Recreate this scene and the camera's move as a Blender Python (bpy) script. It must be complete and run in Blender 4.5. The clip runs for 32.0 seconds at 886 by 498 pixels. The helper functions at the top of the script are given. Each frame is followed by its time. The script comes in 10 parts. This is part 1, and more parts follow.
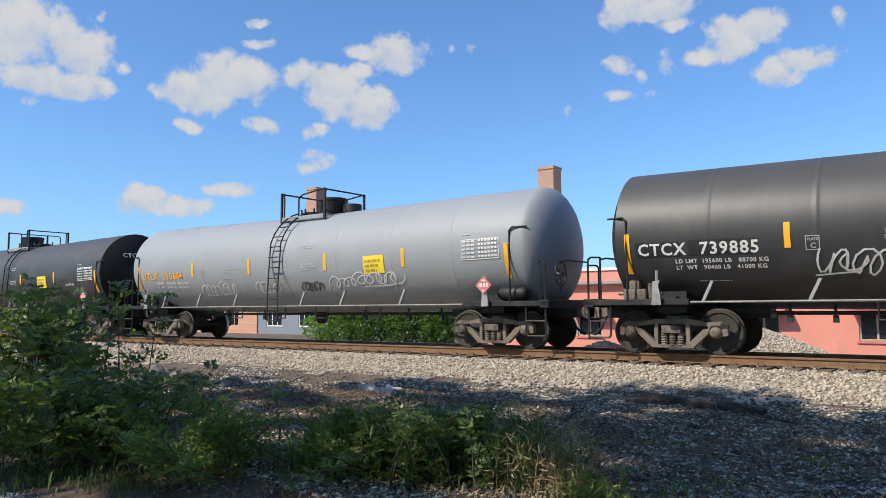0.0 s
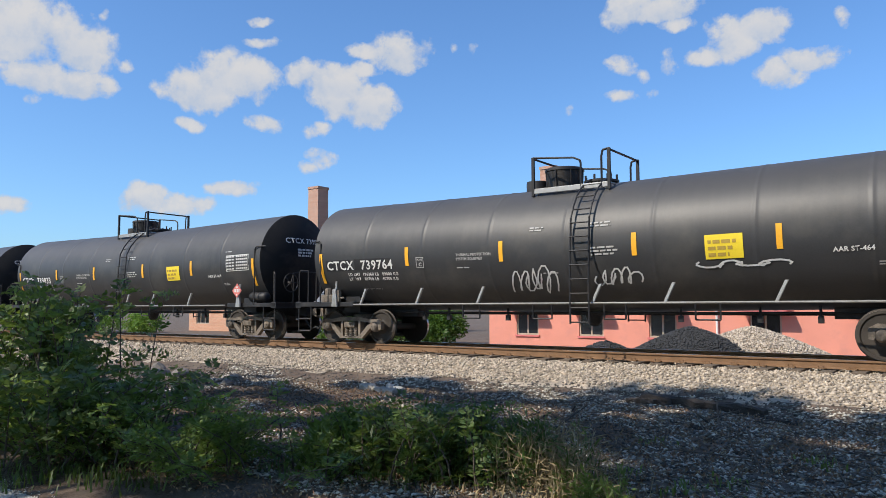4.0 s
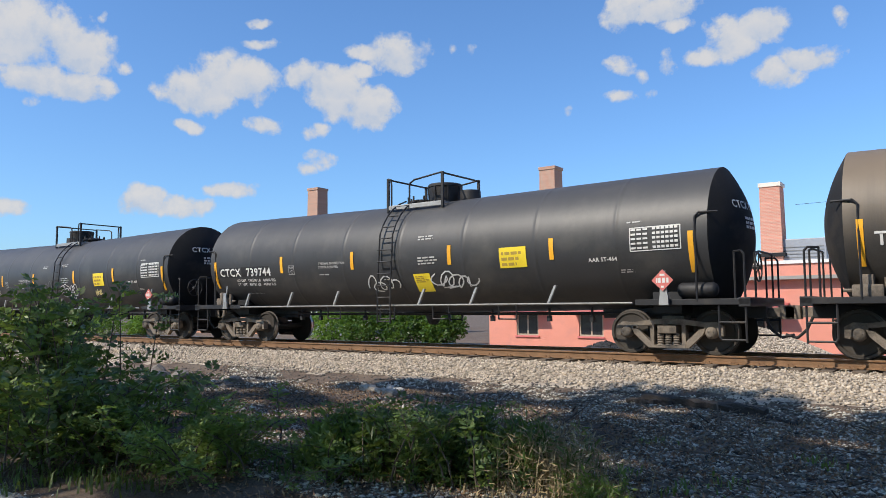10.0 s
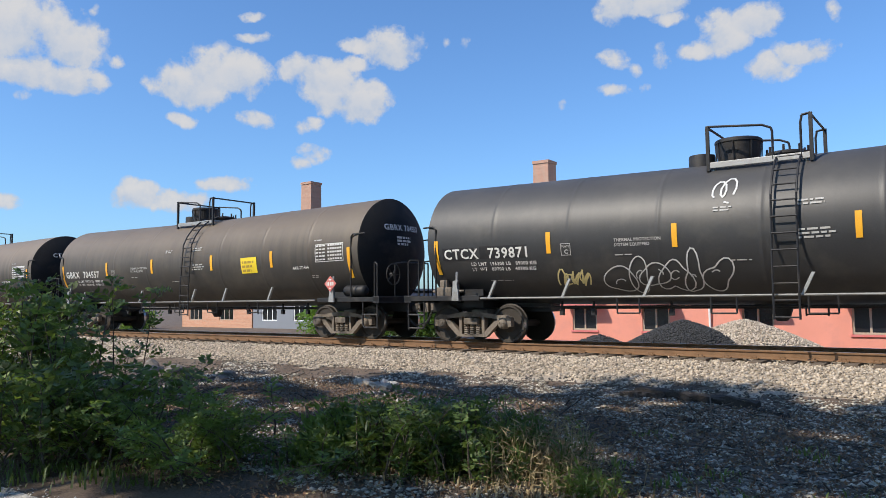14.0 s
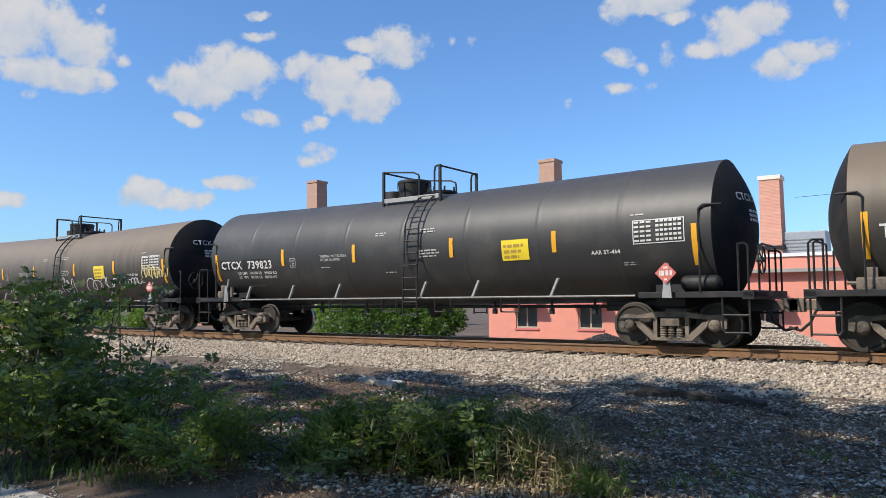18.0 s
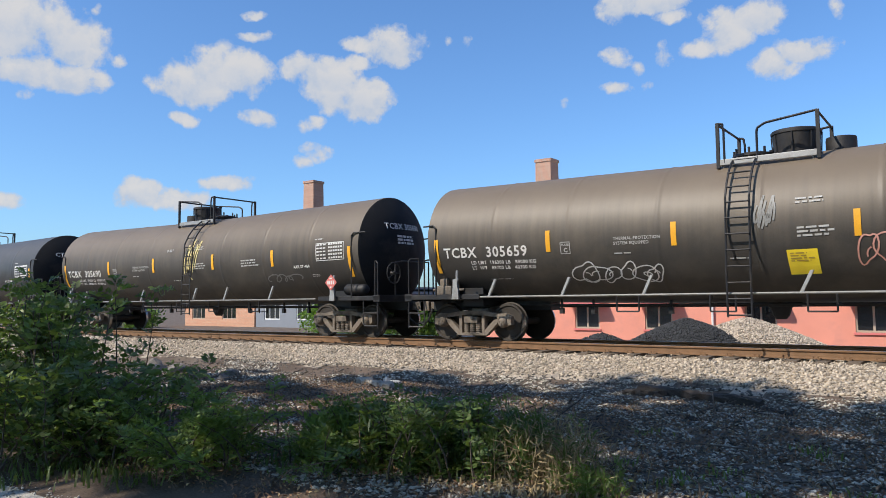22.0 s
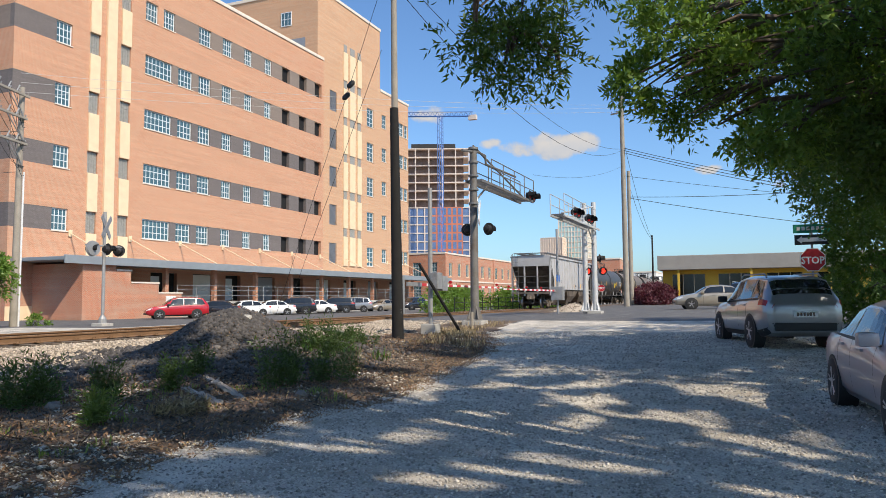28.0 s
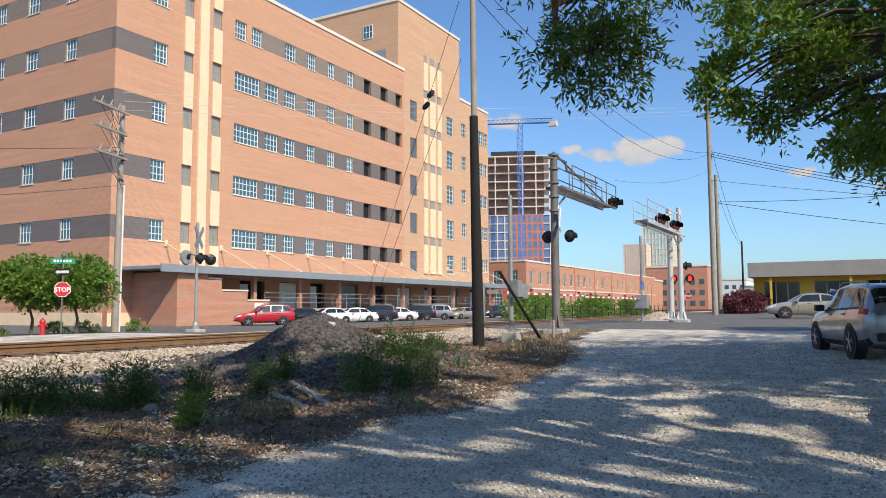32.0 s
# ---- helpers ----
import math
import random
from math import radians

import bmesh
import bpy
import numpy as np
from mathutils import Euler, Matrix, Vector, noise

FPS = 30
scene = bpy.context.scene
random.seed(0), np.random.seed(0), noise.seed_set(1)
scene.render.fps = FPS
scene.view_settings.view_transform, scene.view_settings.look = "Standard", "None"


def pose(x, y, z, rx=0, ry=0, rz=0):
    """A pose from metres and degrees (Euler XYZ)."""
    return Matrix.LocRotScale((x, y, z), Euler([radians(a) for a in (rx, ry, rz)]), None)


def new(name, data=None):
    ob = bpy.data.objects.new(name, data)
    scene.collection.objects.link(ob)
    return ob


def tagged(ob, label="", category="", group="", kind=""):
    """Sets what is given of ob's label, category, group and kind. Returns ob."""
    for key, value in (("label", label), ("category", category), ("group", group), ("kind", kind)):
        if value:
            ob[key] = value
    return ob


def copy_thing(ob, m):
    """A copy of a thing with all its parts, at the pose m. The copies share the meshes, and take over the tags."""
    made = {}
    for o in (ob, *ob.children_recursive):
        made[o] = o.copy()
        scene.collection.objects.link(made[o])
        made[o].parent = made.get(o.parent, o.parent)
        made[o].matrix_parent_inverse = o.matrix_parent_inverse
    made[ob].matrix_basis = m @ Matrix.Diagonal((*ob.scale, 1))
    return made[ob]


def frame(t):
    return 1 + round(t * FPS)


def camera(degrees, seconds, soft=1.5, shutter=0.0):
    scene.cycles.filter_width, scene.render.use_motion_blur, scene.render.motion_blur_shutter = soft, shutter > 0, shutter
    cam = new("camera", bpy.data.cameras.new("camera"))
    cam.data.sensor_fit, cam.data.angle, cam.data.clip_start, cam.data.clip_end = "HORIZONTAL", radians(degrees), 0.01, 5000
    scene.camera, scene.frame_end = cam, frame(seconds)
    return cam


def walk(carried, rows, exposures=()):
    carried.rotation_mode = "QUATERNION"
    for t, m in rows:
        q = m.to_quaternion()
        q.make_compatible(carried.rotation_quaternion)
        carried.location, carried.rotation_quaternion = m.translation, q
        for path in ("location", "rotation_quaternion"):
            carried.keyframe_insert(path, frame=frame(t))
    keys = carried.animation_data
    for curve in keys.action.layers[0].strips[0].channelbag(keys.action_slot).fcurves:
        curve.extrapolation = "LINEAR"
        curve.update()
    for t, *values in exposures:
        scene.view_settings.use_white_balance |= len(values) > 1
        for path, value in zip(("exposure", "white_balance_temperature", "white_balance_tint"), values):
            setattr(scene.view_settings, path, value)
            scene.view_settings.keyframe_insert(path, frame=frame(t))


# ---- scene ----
import itertools

# The camera: a phone held by hand beside the tracks, turned to follow the end of the train.
cam = camera(62.16, 32.0, soft=0.8)
PATH = [
    (0.0, 0.970, 36.04, 4.65, 0.36),
    (0.5, 0.970, 36.01, 4.72, 0.44),
    (1.0, 0.970, 36.08, 4.69, 0.44),
    (1.5, 0.970, 36.03, 4.62, 0.34),
    (2.0, 0.970, 35.97, 4.64, 0.36),
    (2.5, 0.970, 35.83, 4.72, 0.32),
    (3.0, 0.970, 35.84, 4.75, 0.35),
    (3.5, 0.970, 36.04, 4.67, 0.15),
    (5.5, 0.970, 36.33, 4.50, 0.24),
    (6.0, 0.970, 36.24, 4.52, 0.26),
    (6.5, 0.970, 36.10, 4.53, 0.23),
    (7.0, 0.970, 35.97, 4.50, 0.28),
    (7.5, 0.970, 35.92, 4.46, 0.24),
    (8.0, 0.970, 35.92, 4.46, 0.23),
    (8.5, 0.970, 35.94, 4.50, 0.23),
    (9.0, 0.970, 35.97, 4.58, 0.28),
    (9.5, 0.970, 36.07, 4.66, 0.37),
    (10.0, 0.970, 36.13, 4.67, 0.36),
    (10.5, 0.970, 36.15, 4.68, 0.41),
    (11.0, 0.970, 36.13, 4.67, 0.39),
    (11.5, 0.970, 36.03, 4.58, 0.34),
    (12.0, 0.970, 35.93, 4.47, 0.20),
    (12.5, 0.970, 35.88, 4.36, 0.20),
    (13.0, 0.970, 35.81, 4.30, 0.27),
    (13.5, 0.970, 35.85, 4.24, 0.34),
    (14.0, 0.970, 35.66, 4.20, 0.45),
    (14.5, 0.970, 35.51, 4.05, 0.52),
    (16.5, 0.970, 34.24, 4.05, 0.29),
    (17.0, 0.970, 34.69, 4.02, 0.22),
    (17.5, 0.970, 35.38, 4.04, 0.26),
    (18.0, 0.970, 36.09, 4.11, 0.36),
    (18.5, 0.970, 36.61, 4.12, 0.50),
    (19.0, 0.970, 36.85, 4.10, 0.62),
    (19.5, 0.970, 36.96, 4.00, 0.78),
    (20.0, 0.970, 36.65, 3.97, 0.79),
    (20.5, 0.970, 36.12, 4.32, 0.67),
    (21.0, 0.970, 36.11, 4.62, 0.52),
    (21.5, 0.970, 36.15, 4.51, 0.54),
    (22.0, 0.970, 35.85, 4.09, 0.53),
    (22.5, 0.970, 35.33, 3.70, 0.54),
    (23.0, 0.970, 34.94, 3.38, 0.54),
    (23.5, 0.970, 32.80, 3.14, 0.54),
    (24.0, 0.970, 25.38, 2.33, 0.22),
    (24.5, 0.970, 8.51, 1.77, 0.06),
    (25.0, 0.937, -13.05, 2.23, 0.19),
    (25.5, 0.865, -32.46, 3.41, 0.47),
    (26.0, 0.793, -47.77, 4.51, 0.71),
    (26.5, 0.760, -57.04, 4.77, 0.72),
    (27.0, 0.760, -61.91, 4.41, 0.57),
    (27.5, 0.760, -65.16, 4.10, 0.53),
    (28.0, 0.760, -66.91, 3.92, 0.42),
    (28.5, 0.760, -67.58, 3.80, 0.44),
    (29.0, 0.760, -67.44, 3.75, 0.43),
    (29.5, 0.760, -66.35, 3.80, 0.34),
    (30.0, 0.760, -64.33, 3.86, 0.23),
    (30.5, 0.760, -62.20, 3.95, 0.19),
    (31.0, 0.760, -60.91, 4.10, 0.08),
    (31.5, 0.760, -60.55, 4.35, 0.22),
    (32.0, 0.760, -60.66, 4.56, 0.25),
]
walk(cam, [(t, pose(0, 0, z, 90 + pitch, roll, yaw)) for t, z, yaw, pitch, roll in PATH],
     exposures=((0.0, 0.0, 6500, 10), (24.0, 0.0, 6500, 10), (26.5, 0.0, 7050, 11), (32.0, 0.0, 7050, 11)))

# ---- light ----
SUN_WAY = Vector((0.40, 0.80, -0.86)).normalized()      # the way the sunlight travels
sun = new("sun", bpy.data.lights.new("sun", "SUN"))
sun.data.energy, sun.data.angle, sun.data.color = 5.0, radians(0.53), (1.0, 0.915, 0.79)
sun.rotation_mode = "QUATERNION"
sun.rotation_quaternion = SUN_WAY.to_track_quat("-Z", "Y")

world = bpy.data.worlds.new("sky")
scene.world = world
world.use_nodes = True
wn, wl = world.node_tree.nodes, world.node_tree.links
wn.clear()


def wmath(op, a, b=None, clamp=False):
    n = wn.new("ShaderNodeMath")
    n.operation, n.use_clamp = op, clamp
    for i, v in enumerate((a, b)):
        if v is None:
            continue
        if isinstance(v, (int, float)):
            n.inputs[i].default_value = v
        else:
            wl.new(v, n.inputs[i])
    return n.outputs[0]


sky = wn.new("ShaderNodeTexSky")
sky.sky_type, sky.sun_disc = "NISHITA", False
sky.sun_elevation = math.asin(-SUN_WAY.z)
sky.sun_rotation = math.atan2(-SUN_WAY.x, -SUN_WAY.y)
sky.air_density, sky.dust_density, sky.ozone_density = 1.0, 1.0, 2.0
coord = wn.new("ShaderNodeTexCoord")
sep = wn.new("ShaderNodeSeparateXYZ")
wl.new(coord.outputs["Generated"], sep.inputs[0])
dx, dy, dz = sep.outputs
# fair-weather cumulus: heading and height of each puff in degrees, its half width and half height
BANKS = (
    ((66.2, 18.7, 3.7, 2.6), (63.4, 18.1, 2.5, 1.9), (65.9, 15.7, 2.5, 1.3), (63.2, 15.6, 2.4, 1.1)),
    ((55.2, 16.1, 2.6, 1.5), (53.1, 17.2, 2.1, 2.0), (51.0, 17.1, 2.4, 1.7), (53.7, 15.6, 2.1, 1.3)),
    ((46.6, 17.7, 1.9, 1.2), (44.5, 17.2, 2.6, 1.4), (44.2, 16.0, 2.4, 1.6), (42.1, 15.6, 3.0, 1.6), (42.3, 18.2, 1.3, 0.6)),
    ((42.0, 19.7, 1.9, 0.7), (39.6, 19.7, 2.5, 1.4)),
)
SMALL_BANKS = (
    ((55.5, 13.7, 1.6, 0.5), (50.1, 14.0, 1.7, 0.6), (46.4, 13.6, 1.3, 0.7), (47.0, 10.9, 0.9, 0.5), (45.7, 11.6, 1.3, 0.7)),
    ((58.6, 7.9, 1.9, 1.1), (55.6, 7.6, 2.1, 0.9), (52.4, 9.0, 2.3, 0.7), (66.8, 7.0, 1.5, 0.7)),
    ((60.1, 17.0, 0.6, 0.5), (50.5, 21.3, 1.0, 0.3), (50.4, 19.8, 1.2, 0.4), (61.5, 20.4, 0.4, 0.5), (65.7, 14.2, 0.8, 0.4)),
)
RIGHT_BANKS = (
    ((21.4, 22.0, 1.9, 1.5), (19.0, 21.9, 2.8, 1.0), (18.1, 20.7, 1.2, 0.6)),
    ((15.9, 18.1, 1.6, 0.9), (14.7, 19.2, 1.6, 1.5), (12.1, 19.5, 2.5, 1.1), (13.5, 18.4, 1.5, 1.1)),
    ((10.8, 16.3, 1.8, 1.1), (8.9, 17.2, 2.0, 1.0)),
    ((22.1, 18.0, 1.1, 0.8), (20.6, 17.2, 0.5, 0.5), (22.2, 15.8, 1.1, 0.6), (18.7, 17.9, 0.7, 1.0), (26.2, 15.1, 0.5, 0.5)),
    ((35.4, 19.8, 0.4, 0.6), (33.7, 19.7, 0.5, 0.5), (20.1, 15.8, 0.6, 0.5), (6.8, 19.7, 0.5, 0.7), (-11.6, 16.0, 1.7, 0.6)),
)
STREET_BANKS = (
    ((-65.8, 14.1, 1.5, 0.7), (-76.1, 11.8, 3.1, 1.0), (-73.0, 11.6, 1.4, 0.6)),
    ((-87.1, 9.4, 1.1, 0.3), (-91.5, 8.0, 0.5, 0.3), (-70.9, 11.9, 0.8, 0.4)),
    ((-140, 22, 9, 3), (160, 25, 10, 4), (110, 18, 8, 3), (100, 9, 6, 1.5), (-170, 11, 7, 1.5), (-120, 10, 6, 1.4)),
)
az = wmath("MULTIPLY", wmath("ARCTAN2", wmath("MULTIPLY", dx, -1.0), dy), 57.29578)
el = wmath("MULTIPLY", wmath("ARCSINE", dz), 57.29578)
warp = wn.new("ShaderNodeTexNoise")
warp.inputs["Scale"].default_value, warp.inputs["Detail"].default_value = 16.0, 3.0
wl.new(coord.outputs["Generated"], warp.inputs["Vector"])
wsep = wn.new("ShaderNodeSeparateColor")
wl.new(warp.outputs["Color"], wsep.inputs[0])
az2 = wmath("ADD", az, wmath("MULTIPLY", wmath("SUBTRACT", wsep.outputs[0], 0.5), 2.6))
el2 = wmath("ADD", el, wmath("MULTIPLY", wmath("SUBTRACT", wsep.outputs[1], 0.5), 1.7))
mass = None
lower = None          # the same banks seen a little lower: their shaded undersides
for a, e, w, h in itertools.chain(*BANKS, *SMALL_BANKS, *RIGHT_BANKS, *STREET_BANKS):
    ddx = wmath("DIVIDE", wmath("SUBTRACT", az2, a), w * 1.12)
    ddy = wmath("DIVIDE", wmath("SUBTRACT", el2, e), h * 1.12)
    r2 = wmath("ADD", wmath("MULTIPLY", ddx, ddx), wmath("MULTIPLY", ddy, ddy))
    blob = wmath("MULTIPLY", wmath("SUBTRACT", 1.0, r2), min(1.0, 0.3 + 0.3 * w))
    mass = blob if mass is None else wmath("MAXIMUM", mass, blob)
    if h > 0.95:
        under = wmath("MULTIPLY", wmath("SUBTRACT", blob, 0.1, clamp=True), wmath("SUBTRACT", 0.35, ddy, clamp=True))
        lower = under if lower is None else wmath("MAXIMUM", lower, under)
fine = wn.new("ShaderNodeTexNoise")
fine.inputs["Scale"].default_value, fine.inputs["Detail"].default_value, fine.inputs["Roughness"].default_value = 34.0, 8.0, 0.6
wl.new(coord.outputs["Generated"], fine.inputs["Vector"])
billow = wmath("SUBTRACT", fine.outputs["Fac"], 0.5)
edge = wmath("ADD", wmath("MULTIPLY", wmath("SUBTRACT", mass, 0.06), 1.9), wmath("MULTIPLY", billow, 4.4))
cover = wmath("MULTIPLY", wmath("MULTIPLY", edge, 1.05, clamp=True), 0.94)
body = wmath("SUBTRACT", wmath("ADD", wmath("MULTIPLY", edge, 0.6, clamp=True), wmath("MULTIPLY", billow, 0.9)), wmath("MULTIPLY", lower, 1.1), clamp=True)
tone = wn.new("ShaderNodeMix")
tone.data_type = "RGBA"
wl.new(body, tone.inputs[0])
tone.inputs[6].default_value, tone.inputs[7].default_value = (3.75, 4.2, 4.95, 1), (5.05, 5.0, 5.0, 1)
bluer = wn.new("ShaderNodeMix")
bluer.data_type, bluer.blend_type = "RGBA", "MULTIPLY"
bluer.inputs[0].default_value = 1.0
wl.new(sky.outputs[0], bluer.inputs[6])
bluer.inputs[7].default_value = (0.755, 1.08, 1.42, 1)
both = wn.new("ShaderNodeMix")
both.data_type = "RGBA"
wl.new(cover, both.inputs[0])
wl.new(bluer.outputs[2], both.inputs[6])
wl.new(tone.outputs[2], both.inputs[7])
bg = wn.new("ShaderNodeBackground")
bg.inputs["Strength"].default_value = 0.137
wl.new(both.outputs[2], bg.inputs["Color"])
out = wn.new("ShaderNodeOutputWorld")
wl.new(bg.outputs[0], out.inputs[0])
scene.view_settings.exposure = 0.0

# ---- materials ----
def tint(c, k):
    return tuple(min(1.0, v * k) for v in c[:3]) + (1.0,)


def material(name, color, rough=0.7, metal=0.0, grain=12.0, spread=0.18, fine=90.0, bump=0.15, dirt=None, dirt_amount=0.0,
             dirt_scale=1.2, per_object=0.0, glow=0.0, coat=0.0, island=0.0):
    """A surface with broad stains, fine grain, relief and (optionally) a second colour of dirt."""
    m = bpy.data.materials.new(name)
    m.use_nodes = True
    n, l = m.node_tree.nodes, m.node_tree.links
    b = n["Principled BSDF"]
    b.inputs["Roughness"].default_value, b.inputs["Metallic"].default_value = rough, metal
    b.inputs["Coat Weight"].default_value = coat
    tc = n.new("ShaderNodeTexCoord")
    broad = n.new("ShaderNodeTexNoise")
    broad.inputs["Scale"].default_value, broad.inputs["Detail"].default_value = grain, 5.0
    small = n.new("ShaderNodeTexNoise")
    small.inputs["Scale"].default_value, small.inputs["Detail"].default_value = fine, 3.0
    for t in (broad, small):
        l.new(tc.outputs["Object"], t.inputs["Vector"])
    mixn = n.new("ShaderNodeMath")
    mixn.operation = "MULTIPLY_ADD"
    l.new(small.outputs["Fac"], mixn.inputs[0])
    mixn.inputs[1].default_value = 0.5
    half = n.new("ShaderNodeMath")
    half.operation = "MULTIPLY"
    l.new(broad.outputs["Fac"], half.inputs[0])
    half.inputs[1].default_value = 0.5
    l.new(half.outputs[0], mixn.inputs[2])
    ramp = n.new("ShaderNodeValToRGB")
    ramp.color_ramp.elements[0].position, ramp.color_ramp.elements[1].position = 0.32, 0.68
    ramp.color_ramp.elements[0].color, ramp.color_ramp.elements[1].color = tint(color, 1 - spread), tint(color, 1 + spread)
    l.new(mixn.outputs[0], ramp.inputs[0])
    col = ramp.outputs[0]
    if dirt:
        dn = n.new("ShaderNodeTexNoise")
        dn.inputs["Scale"].default_value, dn.inputs["Detail"].default_value, dn.inputs["Roughness"].default_value = dirt_scale, 6.0, 0.65
        l.new(tc.outputs["Object"], dn.inputs["Vector"])
        dr = n.new("ShaderNodeValToRGB")
        dr.color_ramp.elements[0].position, dr.color_ramp.elements[1].position = 0.62 - 0.3 * dirt_amount, 0.78 - 0.2 * dirt_amount
        l.new(dn.outputs["Fac"], dr.inputs[0])
        mx = n.new("ShaderNodeMix")
        mx.data_type = "RGBA"
        l.new(dr.outputs[0], mx.inputs[0])
        l.new(col, mx.inputs[6])
        mx.inputs[7].default_value = (*dirt[:3], 1)
        col = mx.outputs[2]
    if per_object or island:
        src = n.new("ShaderNodeObjectInfo").outputs["Random"] if per_object else n.new("ShaderNodeNewGeometry").outputs["Random Per Island"]
        k = per_object or island
        mp = n.new("ShaderNodeMapRange")
        mp.inputs[3].default_value, mp.inputs[4].default_value = 1 - k, 1 + k
        l.new(src, mp.inputs[0])
        mx = n.new("ShaderNodeMix")
        mx.data_type, mx.blend_type = "RGBA", "MULTIPLY"
        mx.inputs[0].default_value = 1
        l.new(col, mx.inputs[6])
        l.new(mp.outputs[0], mx.inputs[7])
        col = mx.outputs[2]
    l.new(col, b.inputs["Base Color"])
    if bump:
        bp = n.new("ShaderNodeBump")
        bp.inputs["Strength"].default_value, bp.inputs["Distance"].default_value = bump, 0.02
        l.new(mixn.outputs[0], bp.inputs["Height"])
        l.new(bp.outputs[0], b.inputs["Normal"])
    if glow:
        b.inputs["Emission Color"].default_value, b.inputs["Emission Strength"].default_value = (*color[:3], 1), glow
    return m


def foliage(name, color, through_color, island=0.35):
    """Leaves: glossy above, and letting some light through."""
    m = material(name, color, 0.5, grain=2, fine=20, spread=0.2, bump=0.0, island=island)
    n, l = m.node_tree.nodes, m.node_tree.links
    tr = n.new("ShaderNodeBsdfTranslucent")
    tr.inputs["Color"].default_value = (*through_color, 1)
    mix = n.new("ShaderNodeMixShader")
    mix.inputs[0].default_value = 0.35
    l.new(n["Principled BSDF"].outputs[0], mix.inputs[1])
    l.new(tr.outputs[0], mix.inputs[2])
    l.new(mix.outputs[0], n["Material Output"].inputs[0])
    return m


def glass(name, color=(0.02, 0.03, 0.035), rough=0.05):
    m = bpy.data.materials.new(name)
    m.use_nodes = True
    b = m.node_tree.nodes["Principled BSDF"]
    b.inputs["Base Color"].default_value = (*color, 1)
    b.inputs["Roughness"].default_value, b.inputs["IOR"].default_value = rough, 1.5
    b.inputs["Specular IOR Level"].default_value = 0.8
    return m


def bricks(name, one, two, mortar, row=0.075, length=0.22, rough=0.85, joint=0.012):
    m = material(name, one, rough, bump=0.1)
    n, l = m.node_tree.nodes, m.node_tree.links
    b = n["Principled BSDF"]
    tc = n.new("ShaderNodeTexCoord")
    sx = n.new("ShaderNodeSeparateXYZ")
    l.new(n.new("ShaderNodeNewGeometry").outputs["Position"], sx.inputs[0])
    add = n.new("ShaderNodeMath")
    l.new(sx.outputs[0], add.inputs[0]), l.new(sx.outputs[1], add.inputs[1])
    cx = n.new("ShaderNodeCombineXYZ")
    l.new(add.outputs[0], cx.inputs[0]), l.new(sx.outputs[2], cx.inputs[1])
    br = n.new("ShaderNodeTexBrick")
    br.inputs["Color1"].default_value, br.inputs["Color2"].default_value, br.inputs["Mortar"].default_value = (*one, 1), (*two, 1), (*mortar, 1)
    br.inputs["Scale"].default_value, br.inputs["Mortar Size"].default_value = 1.0, joint
    br.inputs["Brick Width"].default_value, br.inputs["Row Height"].default_value = length, row
    l.new(cx.outputs[0], br.inputs["Vector"])
    st = n.new("ShaderNodeTexNoise")
    st.inputs["Scale"].default_value, st.inputs["Detail"].default_value = 0.6, 6.0
    mp = n.new("ShaderNodeMapping")
    mp.inputs["Scale"].default_value = (0.3, 0.3, 9.0)
    l.new(tc.outputs["Object"], mp.inputs[0]), l.new(mp.outputs[0], st.inputs["Vector"])
    rg = n.new("ShaderNodeMapRange")
    rg.inputs[3].default_value, rg.inputs[4].default_value = 0.78, 1.20
    l.new(st.outputs["Fac"], rg.inputs[0])
    mx = n.new("ShaderNodeMix")
    mx.data_type, mx.blend_type = "RGBA", "MULTIPLY"
    mx.inputs[0].default_value = 1
    l.new(br.outputs["Color"], mx.inputs[6]), l.new(rg.outputs[0], mx.inputs[7])
    l.new(mx.outputs[2], b.inputs["Base Color"])
    bp = n.new("ShaderNodeBump")
    bp.inputs["Strength"].default_value, bp.inputs["Distance"].default_value, bp.invert = 0.5, 0.01, True
    l.new(br.outputs["Fac"], bp.inputs["Height"])
    l.new(bp.outputs[0], b.inputs["Normal"])
    return m


# ---- mesh tools ----
def box(bm, x0, x1, y0, y1, z0, z1):
    v = [bm.verts.new(p) for p in ((x0, y0, z0), (x1, y0, z0), (x1, y1, z0), (x0, y1, z0), (x0, y0, z1), (x1, y0, z1), (x1, y1, z1), (x0, y1, z1))]
    for f in ((3, 2, 1, 0), (4, 5, 6, 7), (0, 1, 5, 4), (1, 2, 6, 5), (2, 3, 7, 6), (3, 0, 4, 7)):
        bm.faces.new([v[i] for i in f])


def bevelled(bm, x0, x1, y0, y1, z0, z1, r=0.02):
    """A box with its corners and edges cut."""
    s = bmesh.new()
    box(s, x0, x1, y0, y1, z0, z1)
    bmesh.ops.bevel(s, geom=s.edges[:], offset=r, segments=2, affect="EDGES", profile=0.7)
    join(bm, s)


def join(bm, other, m=None):
    me = bpy.data.meshes.new("tmp")
    other.to_mesh(me)
    other.free()
    if m:
        me.transform(m)
    bm.from_mesh(me)
    bpy.data.meshes.remove(me)


